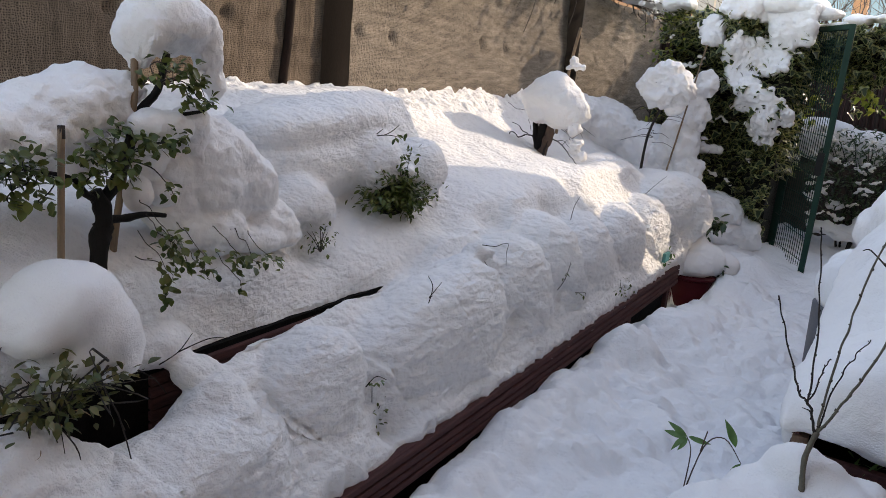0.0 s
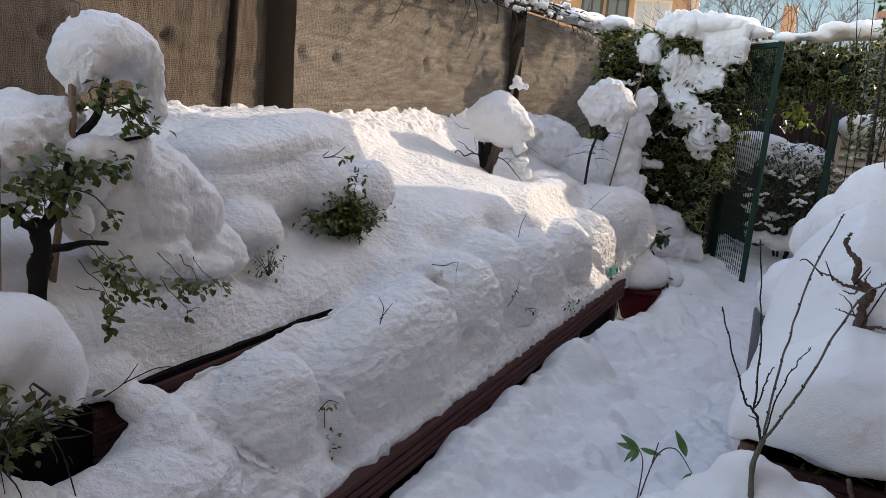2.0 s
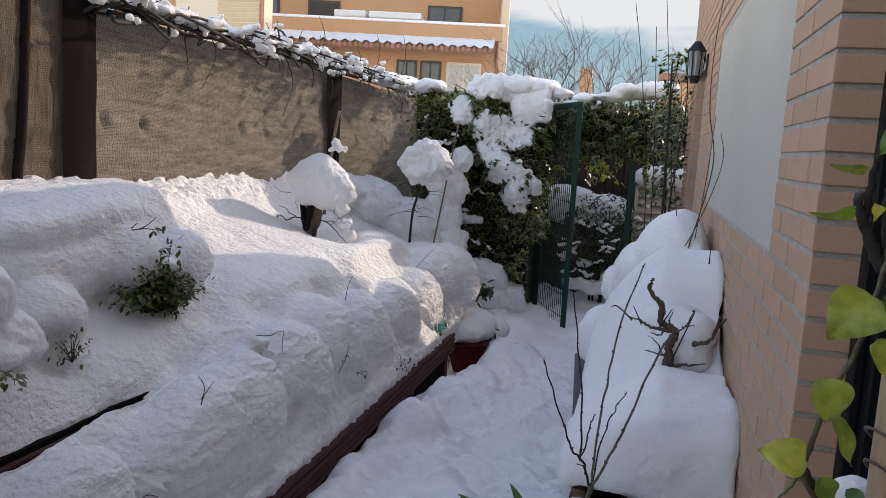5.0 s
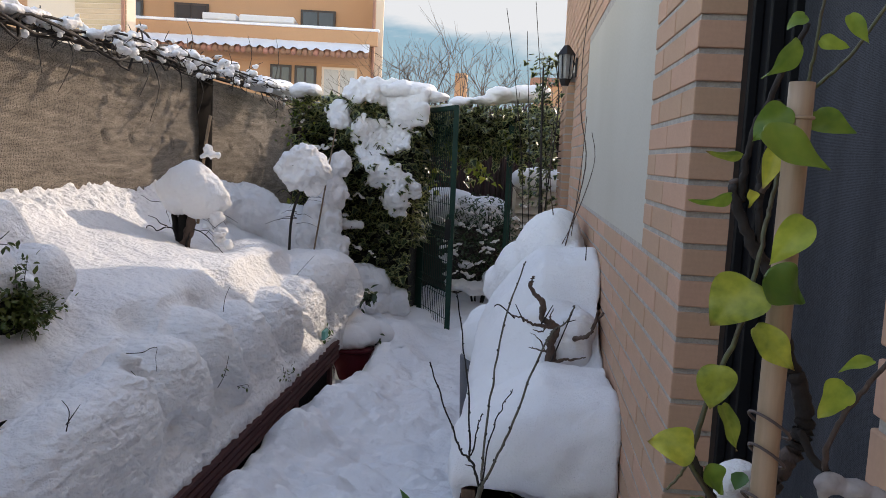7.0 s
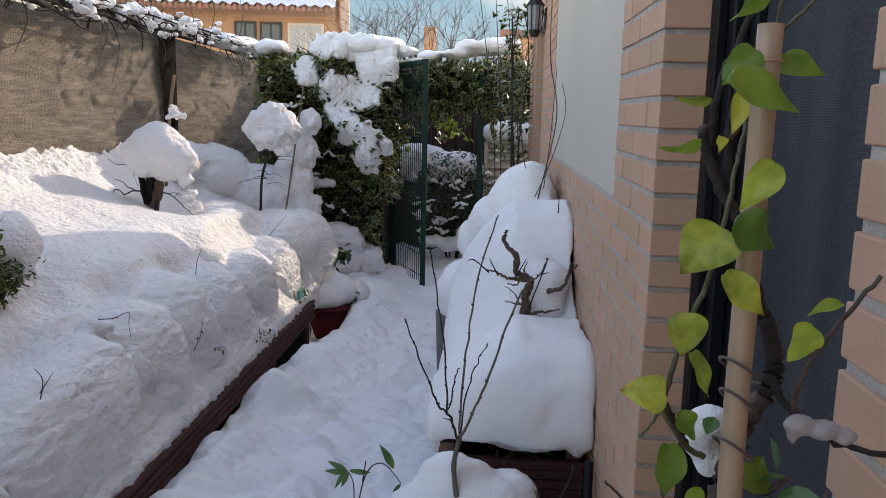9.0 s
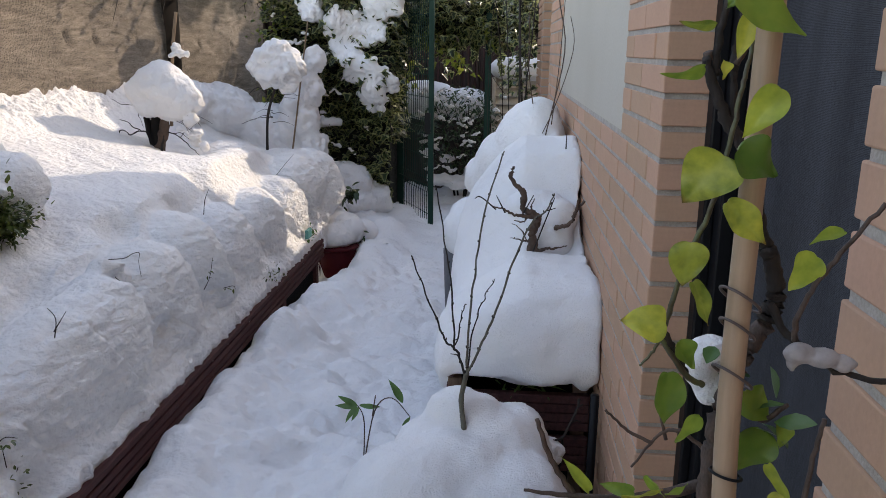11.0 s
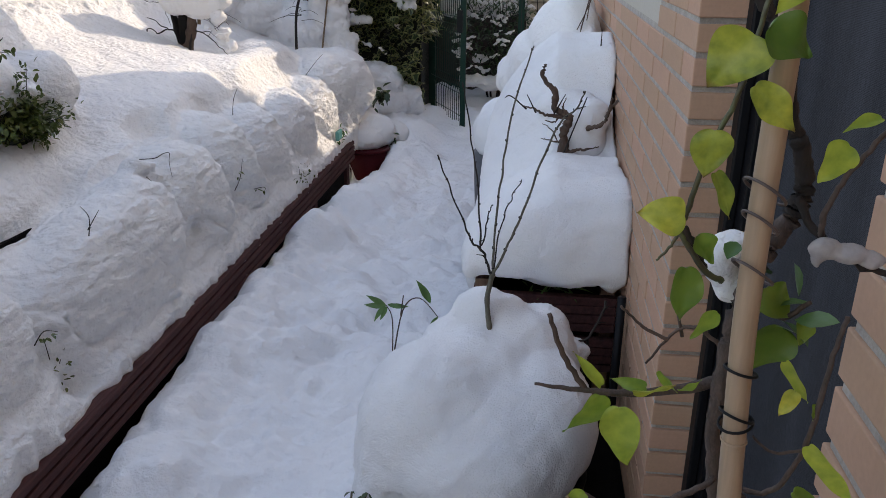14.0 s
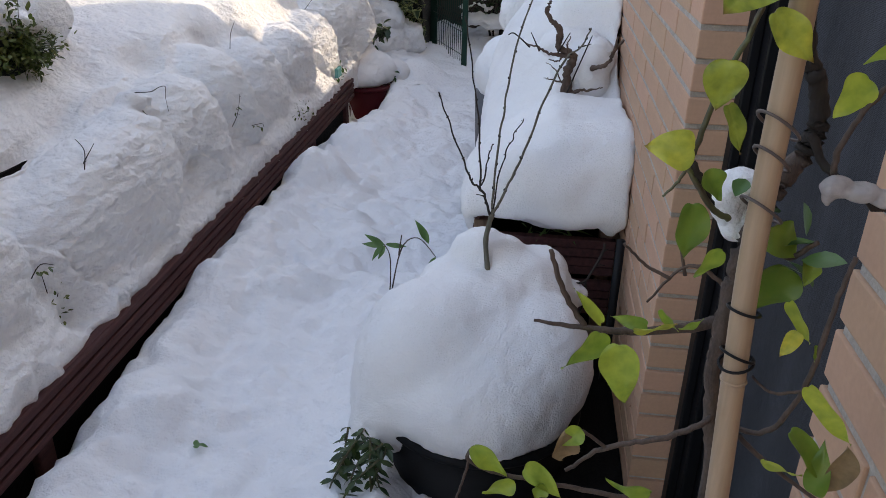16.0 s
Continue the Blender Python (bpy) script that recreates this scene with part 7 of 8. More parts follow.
def grapevine():
    t = empty("grapevine", (0.1, 2.75, 0.9), "gnarled old grapevine with flaking brown bark", "vine")
    def limb(name, pts, r0, r1, mat, seed, amp=0.0014):
        line = gnarled(pts, amp, seed)
        v, f = tube_data(line, r0 * 1.15, r1 * 0.95, 10, 0.25, seed)
        return part(name, mesh_of(name, v, f, mat), mat, t)
    limb("trunk", [(0.085, 2.54, 0.95), (0.087, 2.52, 1.013), (0.094, 2.52, 1.071), (0.092, 2.52, 1.12), (0.109, 2.52, 1.158), (0.090, 2.52, 1.176), (0.060, 2.52, 1.19), (0.060, 2.52, 1.222), (0.054, 2.52, 1.250), (0.031, 2.52, 1.268), (0.015, 2.52, 1.296), (0.023, 2.52, 1.328)], 0.014, 0.0055, BARK_BROWN, 1)
    limb("trunk", [(0.14, 2.54, 1.00), (0.12, 2.51, 1.035), (0.105, 2.505, 1.055), (0.09, 2.505, 1.10)], 0.011, 0.007, BARK_BROWN, 9)
    limb("branch", [(0.100, 2.52, 1.165), (0.062, 2.51, 1.168), (0.025, 2.50, 1.177), (-0.003, 2.50, 1.192), (-0.045, 2.50, 1.20)], 0.0065, 0.0018, BARK_BROWN, 2)
    limb("branch", [(0.10, 2.50, 1.045), (0.132, 2.49, 1.066), (0.165, 2.49, 1.068), (0.205, 2.49, 1.078)], 0.006, 0.0016, BARK_BROWN, 3)
    limb("branch", [(0.17, 2.56, 1.12), (0.193, 2.52, 1.136), (0.220, 2.52, 1.152), (0.228, 2.52, 1.181), (0.256, 2.52, 1.222)], 0.0075, 0.004, BARK_BROWN, 4)
    limb("branch", [(0.226, 2.52, 1.176), (0.234, 2.515, 1.20), (0.235, 2.515, 1.23)], 0.0045, 0.0035, BARK_BROWN, 5)
    limb("branch", [(0.075, 2.51, 1.17), (0.06, 2.505, 1.15), (0.03, 2.50, 1.155)], 0.004, 0.0014, BARK_BROWN, 6)
    limb("branch", [(0.085, 2.51, 1.18), (0.085, 2.505, 1.205), (0.093, 2.50, 1.23)], 0.003, 0.0014, BARK_BROWN, 7)
    limb("branch", [(0.078, 2.50, 1.085), (0.04, 2.49, 1.095), (0.02, 2.48, 1.10)], 0.0025, 0.001, BARK_BROWN, 8)
    limb("branch", [(0.078, 2.50, 1.085), (0.05, 2.49, 1.13), (0.022, 2.48, 1.15)], 0.0022, 0.001, BARK_BROWN, 10)
    for pts in ([(0.092, 2.48, 1.05), (0.142, 2.46, 1.203), (0.155, 2.46, 1.241)], [(-0.03, 2.50, 1.19), (-0.08, 2.50, 1.23), (-0.10, 2.5, 1.225)], [(0.0, 2.5, 1.18), (-0.03, 2.48, 1.24)], [(0.055, 2.51, 1.17), (0.09, 2.5, 1.24)], [(0.22, 2.9, 1.33), (0.22, 2.9, 1.40)]):
        stem("twig", pts, 0.003, 0.0013, BARK, t, 5, 0.1)
    snow_cap([(0.14, 2.64, 1.08, 0.10, 0.09, 0.09), (0.17, 2.68, 1.13, 0.09, 0.09, 0.08), (0.12, 2.74, 1.15, 0.12, 0.10, 0.08)], "snow lump held in the grapevine fork", 0.008, SOFT, 8)


def climber_stems():
    t = empty("climber", (0.15, 3.3, 1.2), "thin leafless climber stems against the house wall", "vine")
    for pts, r in (([(0.13, 3.40, 1.25), (0.139, 3.4, 1.31), (0.113, 3.4, 1.469), (0.09, 3.4, 1.62), (0.085, 3.42, 1.85)], 0.005), ([(0.155, 3.3, 1.25), (0.162, 3.3, 1.334), (0.229, 3.3, 1.689), (0.195, 3.3, 1.917), (0.19, 3.3, 2.162), (0.21, 3.3, 2.4)], 0.005),
                   ([(0.06, 3.3, 1.2), (0.175, 3.3, 1.41), (0.262, 3.3, 1.69), (0.246, 3.3, 1.83)], 0.004), ([(0.17, 3.32, 1.2), (0.21, 3.35, 1.6), (0.225, 3.35, 1.9)], 0.004)):
        stem("stem", pts, r * 0.6, r * 0.3, BARK_BROWN, t, 6, 0.08)
    u = empty("climber", (0.12, 5.2, 0.9), "tall dark bare stems by the doorway", "vine")
    for pts, r in (([(0.13, 5.2, 0.9), (0.132, 5.2, 1.384), (0.18, 5.2, 2.039), (0.151, 5.2, 2.32)], 0.007), ([(0.1, 5.9, 0.5), (0.114, 6.0, 1.334), (0.083, 6.0, 2.414)], 0.014), ([(0.0, 5.6, 0.6), (-0.02, 5.6, 1.5), (-0.12, 5.6, 2.3), (-0.2, 5.6, 2.75)], 0.005),
                   ([(0.05, 5.6, 0.6), (0.02, 5.6, 1.6), (-0.05, 5.6, 2.6)], 0.005), ([(0.1, 5.6, 0.6), (0.1, 5.6, 1.8), (0.0, 5.6, 2.8)], 0.005), ([(-0.1, 5.8, 0.6), (-0.12, 5.8, 1.4), (-0.08, 5.8, 2.2)], 0.004),
                   ([(0.0, 5.6, 1.4), (-0.1, 5.5, 1.55), (-0.15, 5.5, 1.8)], 0.003), ([(0.05, 5.6, 1.5), (0.15, 5.5, 1.8), (0.17, 5.5, 2.1)], 0.003)):
        stem("stem", pts, r * 0.75, r * 0.4, BARK, u, 6, 0.08)


def potted_sapling():
    p = empty("black_pot", (-0.10, 1.62, 0), "large black plastic plant pot", "pot")
    bm = bmesh.new()
    bmesh.ops.create_cone(bm, cap_ends=True, segments=40, radius1=0.19, radius2=0.235, depth=0.60, matrix=Matrix.Translation((-0.09, 1.62, 0.19)))
    part("body", bm, POT, p, "", True)
    ring = [Vector((-0.09 + 0.24 * math.cos(2 * math.pi * k / 40), 1.62 + 0.24 * math.sin(2 * math.pi * k / 40), 0.485)) for k in range(41)]
    v, f = tube_data(ring, 0.012, 0.012, 8)
    part("rim", mesh_of("rim", v, f, POT), POT, p, "thick rolled rim")
    snow_cap([(-0.10, 1.60, 0.57, 0.25, 0.25, 0.19), (-0.12, 1.68, 0.62, 0.22, 0.20, 0.185), (-0.19, 1.61, 0.61, 0.20, 0.21, 0.195), (-0.27, 1.60, 0.52, 0.13, 0.17, 0.15), (-0.31, 1.52, 0.46, 0.08, 0.09, 0.07), (0.03, 1.64, 0.60, 0.14, 0.2, 0.17), (-0.04, 1.78, 0.66, 0.17, 0.13, 0.17), (-0.10, 1.80, 0.755, 0.10, 0.085, 0.12), (-0.05, 1.81, 0.76, 0.07, 0.07, 0.10), (0.02, 1.83, 0.72, 0.09, 0.08, 0.10), (0.06, 1.82, 0.66, 0.08, 0.08, 0.10), (-0.18, 1.76, 0.66, 0.11, 0.11, 0.14)],
             "smooth dome of snow heaped on a black pot", 0.011, SOFT, 10)
    t = empty("sapling", (-0.093, 1.72, 0.80), "leafless sapling with slender upright stems standing in snow", "sapling")
    stem("trunk", [(-0.088, 1.715, 0.74), (-0.091, 1.72, 0.80), (-0.096, 1.72, 0.84), (-0.099, 1.72, 0.88), (-0.094, 1.72, 0.915), (-0.087, 1.72, 0.948)], 0.0068, 0.0062, BARK_GREEN, t, 10, 0.12)
    for k, (pts, r) in enumerate((([(-0.088, 1.72, 0.938), (-0.104, 1.72, 0.98), (-0.116, 1.72, 1.008), (-0.135, 1.72, 1.022), (-0.150, 1.72, 1.056), (-0.187, 1.72, 1.142), (-0.220, 1.72, 1.233)], 0.0042),
                                  ([(-0.118, 1.72, 1.006), (-0.122, 1.72, 1.09), (-0.129, 1.72, 1.18), (-0.148, 1.72, 1.30), (-0.166, 1.72, 1.398)], 0.0032),
                                  ([(-0.087, 1.72, 0.94), (-0.086, 1.72, 1.03), (-0.077, 1.72, 1.16), (-0.062, 1.72, 1.29), (-0.040, 1.72, 1.395), (-0.014, 1.72, 1.478)], 0.0038),
                                  ([(-0.086, 1.72, 0.945), (-0.053, 1.72, 1.022), (-0.022, 1.72, 1.105), (0.012, 1.72, 1.215), (0.050, 1.72, 1.312), (0.085, 1.72, 1.348), (0.100, 1.72, 1.385)], 0.0042),
                                  ([(-0.086, 1.722, 0.955), (-0.072, 1.725, 1.07), (-0.052, 1.725, 1.13), (-0.028, 1.725, 1.181)], 0.0026),
                                  ([(-0.116, 1.718, 1.018), (-0.103, 1.715, 1.072), (-0.099, 1.715, 1.108), (-0.091, 1.715, 1.121)], 0.0026),
                                  ([(0.085, 1.72, 1.346), (0.104, 1.72, 1.352)], 0.002), ([(-0.110, 1.722, 0.992), (-0.126, 1.71, 0.999)], 0.002))):
        r *= 0.78
        s = stem("stem", gnarled(pts, 0.0012, 50 + k, 4), r, r * 0.5, BARK_GREEN if k in (2, 3) else BARK, t, 7, 0.10)
        line = smooth_line(pts, 6)
        for i in range(2, len(line), 3):
            bm = bmesh.new()
            w = r * (1.25 - 0.5 * i / len(line))
            side = w * 0.5 * (-1) ** (i // 3)
            ball(bm, line[i], (w * 1.15, w * 1.05, w * 0.6), sub=1)
            ball(bm, line[i] + Vector((side * 1.6, 0, w * 0.7)), (w * 0.6, w * 0.6, w * 1.1), sub=1)
            put(part("bud", bm, BARK, None, "", True), s)
    g = empty("seedling", (-0.43, 2.2, 0.40), "thin seedling with narrow fresh green leaves", "seedling")
    stem("stem", [(-0.428, 2.2, 0.36), (-0.421, 2.2, 0.561), (-0.441, 2.2, 0.619)], 0.0024, 0.0014, BARK_PALE, g, 6)
    stem("stem", [(-0.426, 2.2, 0.40), (-0.388, 2.2, 0.602), (-0.334, 2.2, 0.649), (-0.277, 2.2, 0.588)], 0.0028, 0.0013, BARK_PALE, g, 6)
    stem("stem", [(-0.395, 2.2, 0.585), (-0.385, 2.2, 0.655)], 0.0022, 0.0018, BARK_PALE, g, 6)
    for at, out, L in (((-0.441, 2.2, 0.619), (-1, 0, 0.45), 0.07), ((-0.441, 2.2, 0.617), (-1, -0.2, 0.0), 0.07), ((-0.441, 2.2, 0.615), (-0.8, -0.4, -0.5), 0.06), ((-0.438, 2.2, 0.615), (-0.3, -0.5, -0.8), 0.05),
                       ((-0.436, 2.2, 0.62), (1, -0.3, 0.15), 0.05), ((-0.43, 2.2, 0.62), (0.8, 0, -0.1), 0.06), ((-0.30, 2.2, 0.632), (-0.35, 0, 1), 0.085), ((-0.277, 2.2, 0.588), (-0.5, 0, -0.8), 0.045)):
        one_leaf(at, out, L, L * 0.28, LEAF_FRESH, g, "lance", (0.1, -1, 0.4))
    # leafy shrub hanging over the pot's side
    o = empty("jasmine", (-0.33, 1.38, 0.40), "dark green jasmine shoots hanging beside the black pot", "shrub")
    rnd = random.Random(6)
    lines, spots = [], []
    for i in range(11):
        a = Vector((-0.31 + rnd.gauss(0, 0.03), 1.42 + rnd.gauss(0, 0.03), 0.50 + rnd.gauss(0, 0.02)))
        e = a + Vector((rnd.uniform(-0.10, 0.12), rnd.uniform(-0.10, 0.02), -rnd.uniform(0.12, 0.42)))
        m = a.lerp(e, 0.45) + Vector((-0.03, -0.02, 0.03))
        lines.append(([a, m, e], 0.003, 0.0015))
        ln = smooth_line([a, m, e], 6)
        for q in ln:
            for s in (-1, 1):
                spots.append((q, (s * rnd.uniform(0.3, 1), -0.4, rnd.uniform(-0.5, 0.2))))
    part("stemwork", tubes("stemwork", lines, STEM, 5), STEM, o)
    part("leaves", foliage("leaves", spots, "lance", 0.034, 0.013, LEAF_DARK, 9, 0.2, 0.3), LEAF_DARK, o)
    # frosted twigs between pot and planter
    f = twig_thing("bare_twig", "frosted dark twigs by the planter", [([(0.203, 1.90, 0.81), (0.198, 1.89, 0.785), (0.172, 1.87, 0.735), (0.158, 1.86, 0.715), (0.128, 1.85, 0.712), (0.10, 1.85, 0.714), (0.075, 1.85, 0.700), (0.050, 1.845, 0.696), (0.044, 1.845, 0.715)], 0.0042, 0.0018), ([(0.085, 1.85, 0.706), (0.066, 1.84, 0.688), (0.046, 1.835, 0.688)], 0.003, 0.0012), ([(0.180, 1.88, 0.75), (0.196, 1.89, 0.752), (0.21, 1.9, 0.745)], 0.002, 0.001), ([(0.2, 1.89, 0.79), (0.212, 1.89, 0.80)], 0.002, 0.001),
                   ([(0.160, 1.865, 0.716), (0.165, 1.90, 0.64), (0.15, 1.94, 0.52), (0.15, 1.96, 0.34)], 0.004, 0.004)])
    snow_cap([(0.118, 1.85, 0.700, 0.040, 0.03, 0.020), (0.140, 1.855, 0.690, 0.026, 0.028, 0.026), (0.095, 1.85, 0.686, 0.03, 0.03, 0.016), (0.132, 1.855, 0.668, 0.03, 0.03, 0.014)], "icy snow lump on twigs", 0.006, CRUMB, 1)
    stk = empty("dark_stake", (0.245, 1.9, 0), "dark upright stake against the wall", "stake")
    stem("stake", [(0.245, 1.93, 0.0), (0.25, 1.95, 0.80)], 0.012, 0.012, FRAME, stk, 8, 0)
    # small leaf on the path
    l = empty("fallen_leaf", (-0.86, 1.62, 0.3), "single green leaf lying on the snow", "leaf")
    one_leaf((-0.86, 1.62, path_height(-0.86, 1.62) + 0.012), (1, 0.4, 0.1), 0.035, 0.03, LEAF_FRESH, l, "ivy")


def cane_vine():
    c = empty("bamboo_cane", (0.15, 0.53, 0), "pale bamboo cane supporting a climbing vine", "cane")
    axis = [Vector((0.175, 0.46, 0.0)), Vector((0.162, 0.478, 0.9)), Vector((0.148, 0.486, 1.24)), Vector((0.142, 0.488, 1.35)), Vector((0.137, 0.49, 1.46)), Vector((0.1365, 0.49, 1.62)), Vector((0.137, 0.49, 1.757))]

    def on_cane(z):
        a, b = next((p, q) for p, q in zip(axis, axis[1:]) if z <= q.z)
        return a.lerp(b, (z - a.z) / (b.z - a.z))
    v, f = tube_data(smooth_line(axis, 5), 0.0088, 0.0078, 16)
    part("shaft", mesh_of("shaft", v, f, CANE), CANE, c)
    for z in (1.352, 1.735):
        o = on_cane(z)
        ring = [o + Vector((0.0084 * math.cos(a), 0.0084 * math.sin(a), 0)) for a in [2 * math.pi * k / 16 for k in range(17)]]
        v, f = tube_data(ring, 0.0012, 0.0012, 6)
        part("node_ring", mesh_of("node_ring", v, f, CANE), CANE, c)
    t = empty("climbing_vine", (0.16, 0.54, 0), "climbing vine with yellow green heart shaped leaves", "vine")

    def br(pts, r0, r1, mat=BARK_PALE, knots=0.2, sides=9):
        seed = int(abs(pts[0][0] * 7919 + pts[0][2] * 3571))
        v, f = tube_data(gnarled(pts, min(0.0006, r1 * 0.25), seed, 7), r0 * 0.85, r1 * 0.82, sides, min(0.08, knots * 0.5), seed)
        return part("branch", mesh_of("branch", v, f, mat), mat, t)
    # woody trunk beside the cane
    br([(0.175, 0.535, 0.0), (0.165, 0.535, 0.8), (0.1501, 0.52, 1.2155), (0.1435, 0.52, 1.2834), (0.1358, 0.52, 1.3403), (0.1362, 0.52, 1.3699), (0.1365, 0.522, 1.4029), (0.142, 0.528, 1.436), (0.1509, 0.535, 1.4588), (0.1578, 0.535, 1.4762), (0.1648, 0.535, 1.4931), (0.1725, 0.535, 1.5087)], 0.0062, 0.0086, BARK_PALE, 0.12, 11)
    br([(0.1715, 0.535, 1.506), (0.1760, 0.536, 1.520), (0.1752, 0.537, 1.5328), (0.170, 0.538, 1.552), (0.1647, 0.54, 1.5618), (0.1584, 0.542, 1.5828), (0.1547, 0.545, 1.610), (0.1416, 0.545, 1.6341), (0.1305, 0.545, 1.6498), (0.1198, 0.545, 1.6715), (0.1137, 0.545, 1.6893)], 0.0088, 0.0042, BARK, 0.14, 11)
    br([(0.117, 0.549, 1.690), (0.1155, 0.548, 1.6935)], 0.0044, 0.0042, BARK_BROWN, 0.05)
    br([(0.138, 0.549, 1.640), (0.134, 0.545, 1.668), (0.133, 0.545, 1.688), (0.136, 0.545, 1.720), (0.140, 0.54, 1.75)], 0.0034, 0.0022, BARK, 0.3)
    br([(0.132, 0.545, 1.682), (0.134, 0.545, 1.692)], 0.0046, 0.0038, BARK, 0.2)
    br([(0.122, 0.548, 1.679), (0.121, 0.545, 1.696), (0.124, 0.54, 1.726), (0.135, 0.535, 1.76), (0.15, 0.53, 1.80)], 0.0032, 0.0022, BARK, 0.25)
    br([(0.133, 0.54, 1.686), (0.139, 0.535, 1.70), (0.142, 0.53, 1.715)], 0.0024, 0.0014, BARK_BROWN, 0.2)
    # young green shoots
    br([(0.125, 0.515, 1.462), (0.111, 0.51, 1.472), (0.092, 0.51, 1.499), (0.094, 0.51, 1.508), (0.102, 0.51, 1.547), (0.118, 0.51, 1.595), (0.124, 0.51, 1.628), (0.131, 0.515, 1.668), (0.137, 0.525, 1.689), (0.147, 0.545, 1.72), (0.158, 0.545, 1.752), (0.178, 0.53, 1.778), (0.20, 0.52, 1.82)], 0.0027, 0.0014, STEM, 0.10, 8)
    br([(0.150, 0.53, 1.74), (0.151, 0.525, 1.758), (0.153, 0.52, 1.78), (0.155, 0.515, 1.83)], 0.0016, 0.0013, STEM, 0.05, 6)
    br([(0.092, 0.51, 1.499), (0.086, 0.51, 1.487), (0.078, 0.508, 1.478)], 0.0016, 0.0010, STEM, 0.1, 6)
    br([(0.111, 0.512, 1.472), (0.104, 0.512, 1.485), (0.094, 0.51, 1.502)], 0.0034, 0.003, BARK, 0.2, 7)
    # right-hand branch
    br([(0.170, 0.53, 1.52), (0.182, 0.52, 1.50), (0.20, 0.51, 1.488), (0.222, 0.505, 1.478), (0.262, 0.50, 1.476)], 0.0040, 0.0026, BARK)
    br([(0.183, 0.51, 1.50), (0.180, 0.505, 1.515), (0.186, 0.50, 1.540), (0.204, 0.50, 1.570), (0.225, 0.50, 1.60)], 0.0026, 0.002)
    # low branches
    br([(0.141, 0.53, 1.376), (0.11, 0.52, 1.372), (0.071, 0.51, 1.371), (0.037, 0.505, 1.374), (0.0, 0.50, 1.380)], 0.0058, 0.0014, BARK_PALE, 0.15)
    br([(0.037, 0.506, 1.374), (0.02, 0.51, 1.40), (0.008, 0.515, 1.43)], 0.003, 0.0022, BARK_BROWN)
    br([(0.142, 0.53, 1.300), (0.136, 0.51, 1.297), (0.095, 0.50, 1.283), (0.060, 0.50, 1.270), (0.034, 0.50, 1.246)], 0.0034, 0.0018)
    br([(0.063, 0.50, 1.272), (0.045, 0.50, 1.285), (0.036, 0.50, 1.287)], 0.0018, 0.0012)
    br([(0.14, 0.50, 1.222), (0.086, 0.485, 1.238), (0.033, 0.48, 1.248), (-0.019, 0.48, 1.254), (-0.041, 0.48, 1.264), (-0.040, 0.48, 1.275)], 0.0028, 0.0016)
    br([(-0.041, 0.48, 1.264), (-0.046, 0.48, 1.24), (-0.052, 0.48, 1.215)], 0.0014, 0.001)
    br([(0.155, 0.525, 1.285), (0.180, 0.51, 1.293), (0.194, 0.505, 1.325), (0.198, 0.50, 1.360), (0.202, 0.50, 1.411), (0.206, 0.50, 1.447)], 0.0028, 0.002)
    br([(0.158, 0.52, 1.285), (0.19, 0.51, 1.262), (0.23, 0.505, 1.235)], 0.0028, 0.0018)
    br([(0.142, 0.54, 1.395), (0.12, 0.545, 1.41), (0.105, 0.55, 1.403), (0.086, 0.55, 1.375)], 0.0022, 0.0012, BARK_BROWN)
    br([(0.100, 0.55, 1.397), (0.082, 0.552, 1.405), (0.063, 0.55, 1.423)], 0.0018, 0.0012, BARK_BROWN)
    br([(0.111, 0.55, 1.40), (0.104, 0.55, 1.425)], 0.0018, 0.0012, BARK_BROWN)
    br([(0.155, 0.53, 1.44), (0.175, 0.53, 1.43), (0.19, 0.525, 1.445)], 0.0032, 0.002)
    br([(0.198, 0.50, 1.34), (0.175, 0.50, 1.335), (0.16, 0.505, 1.345)], 0.0016, 0.0012)
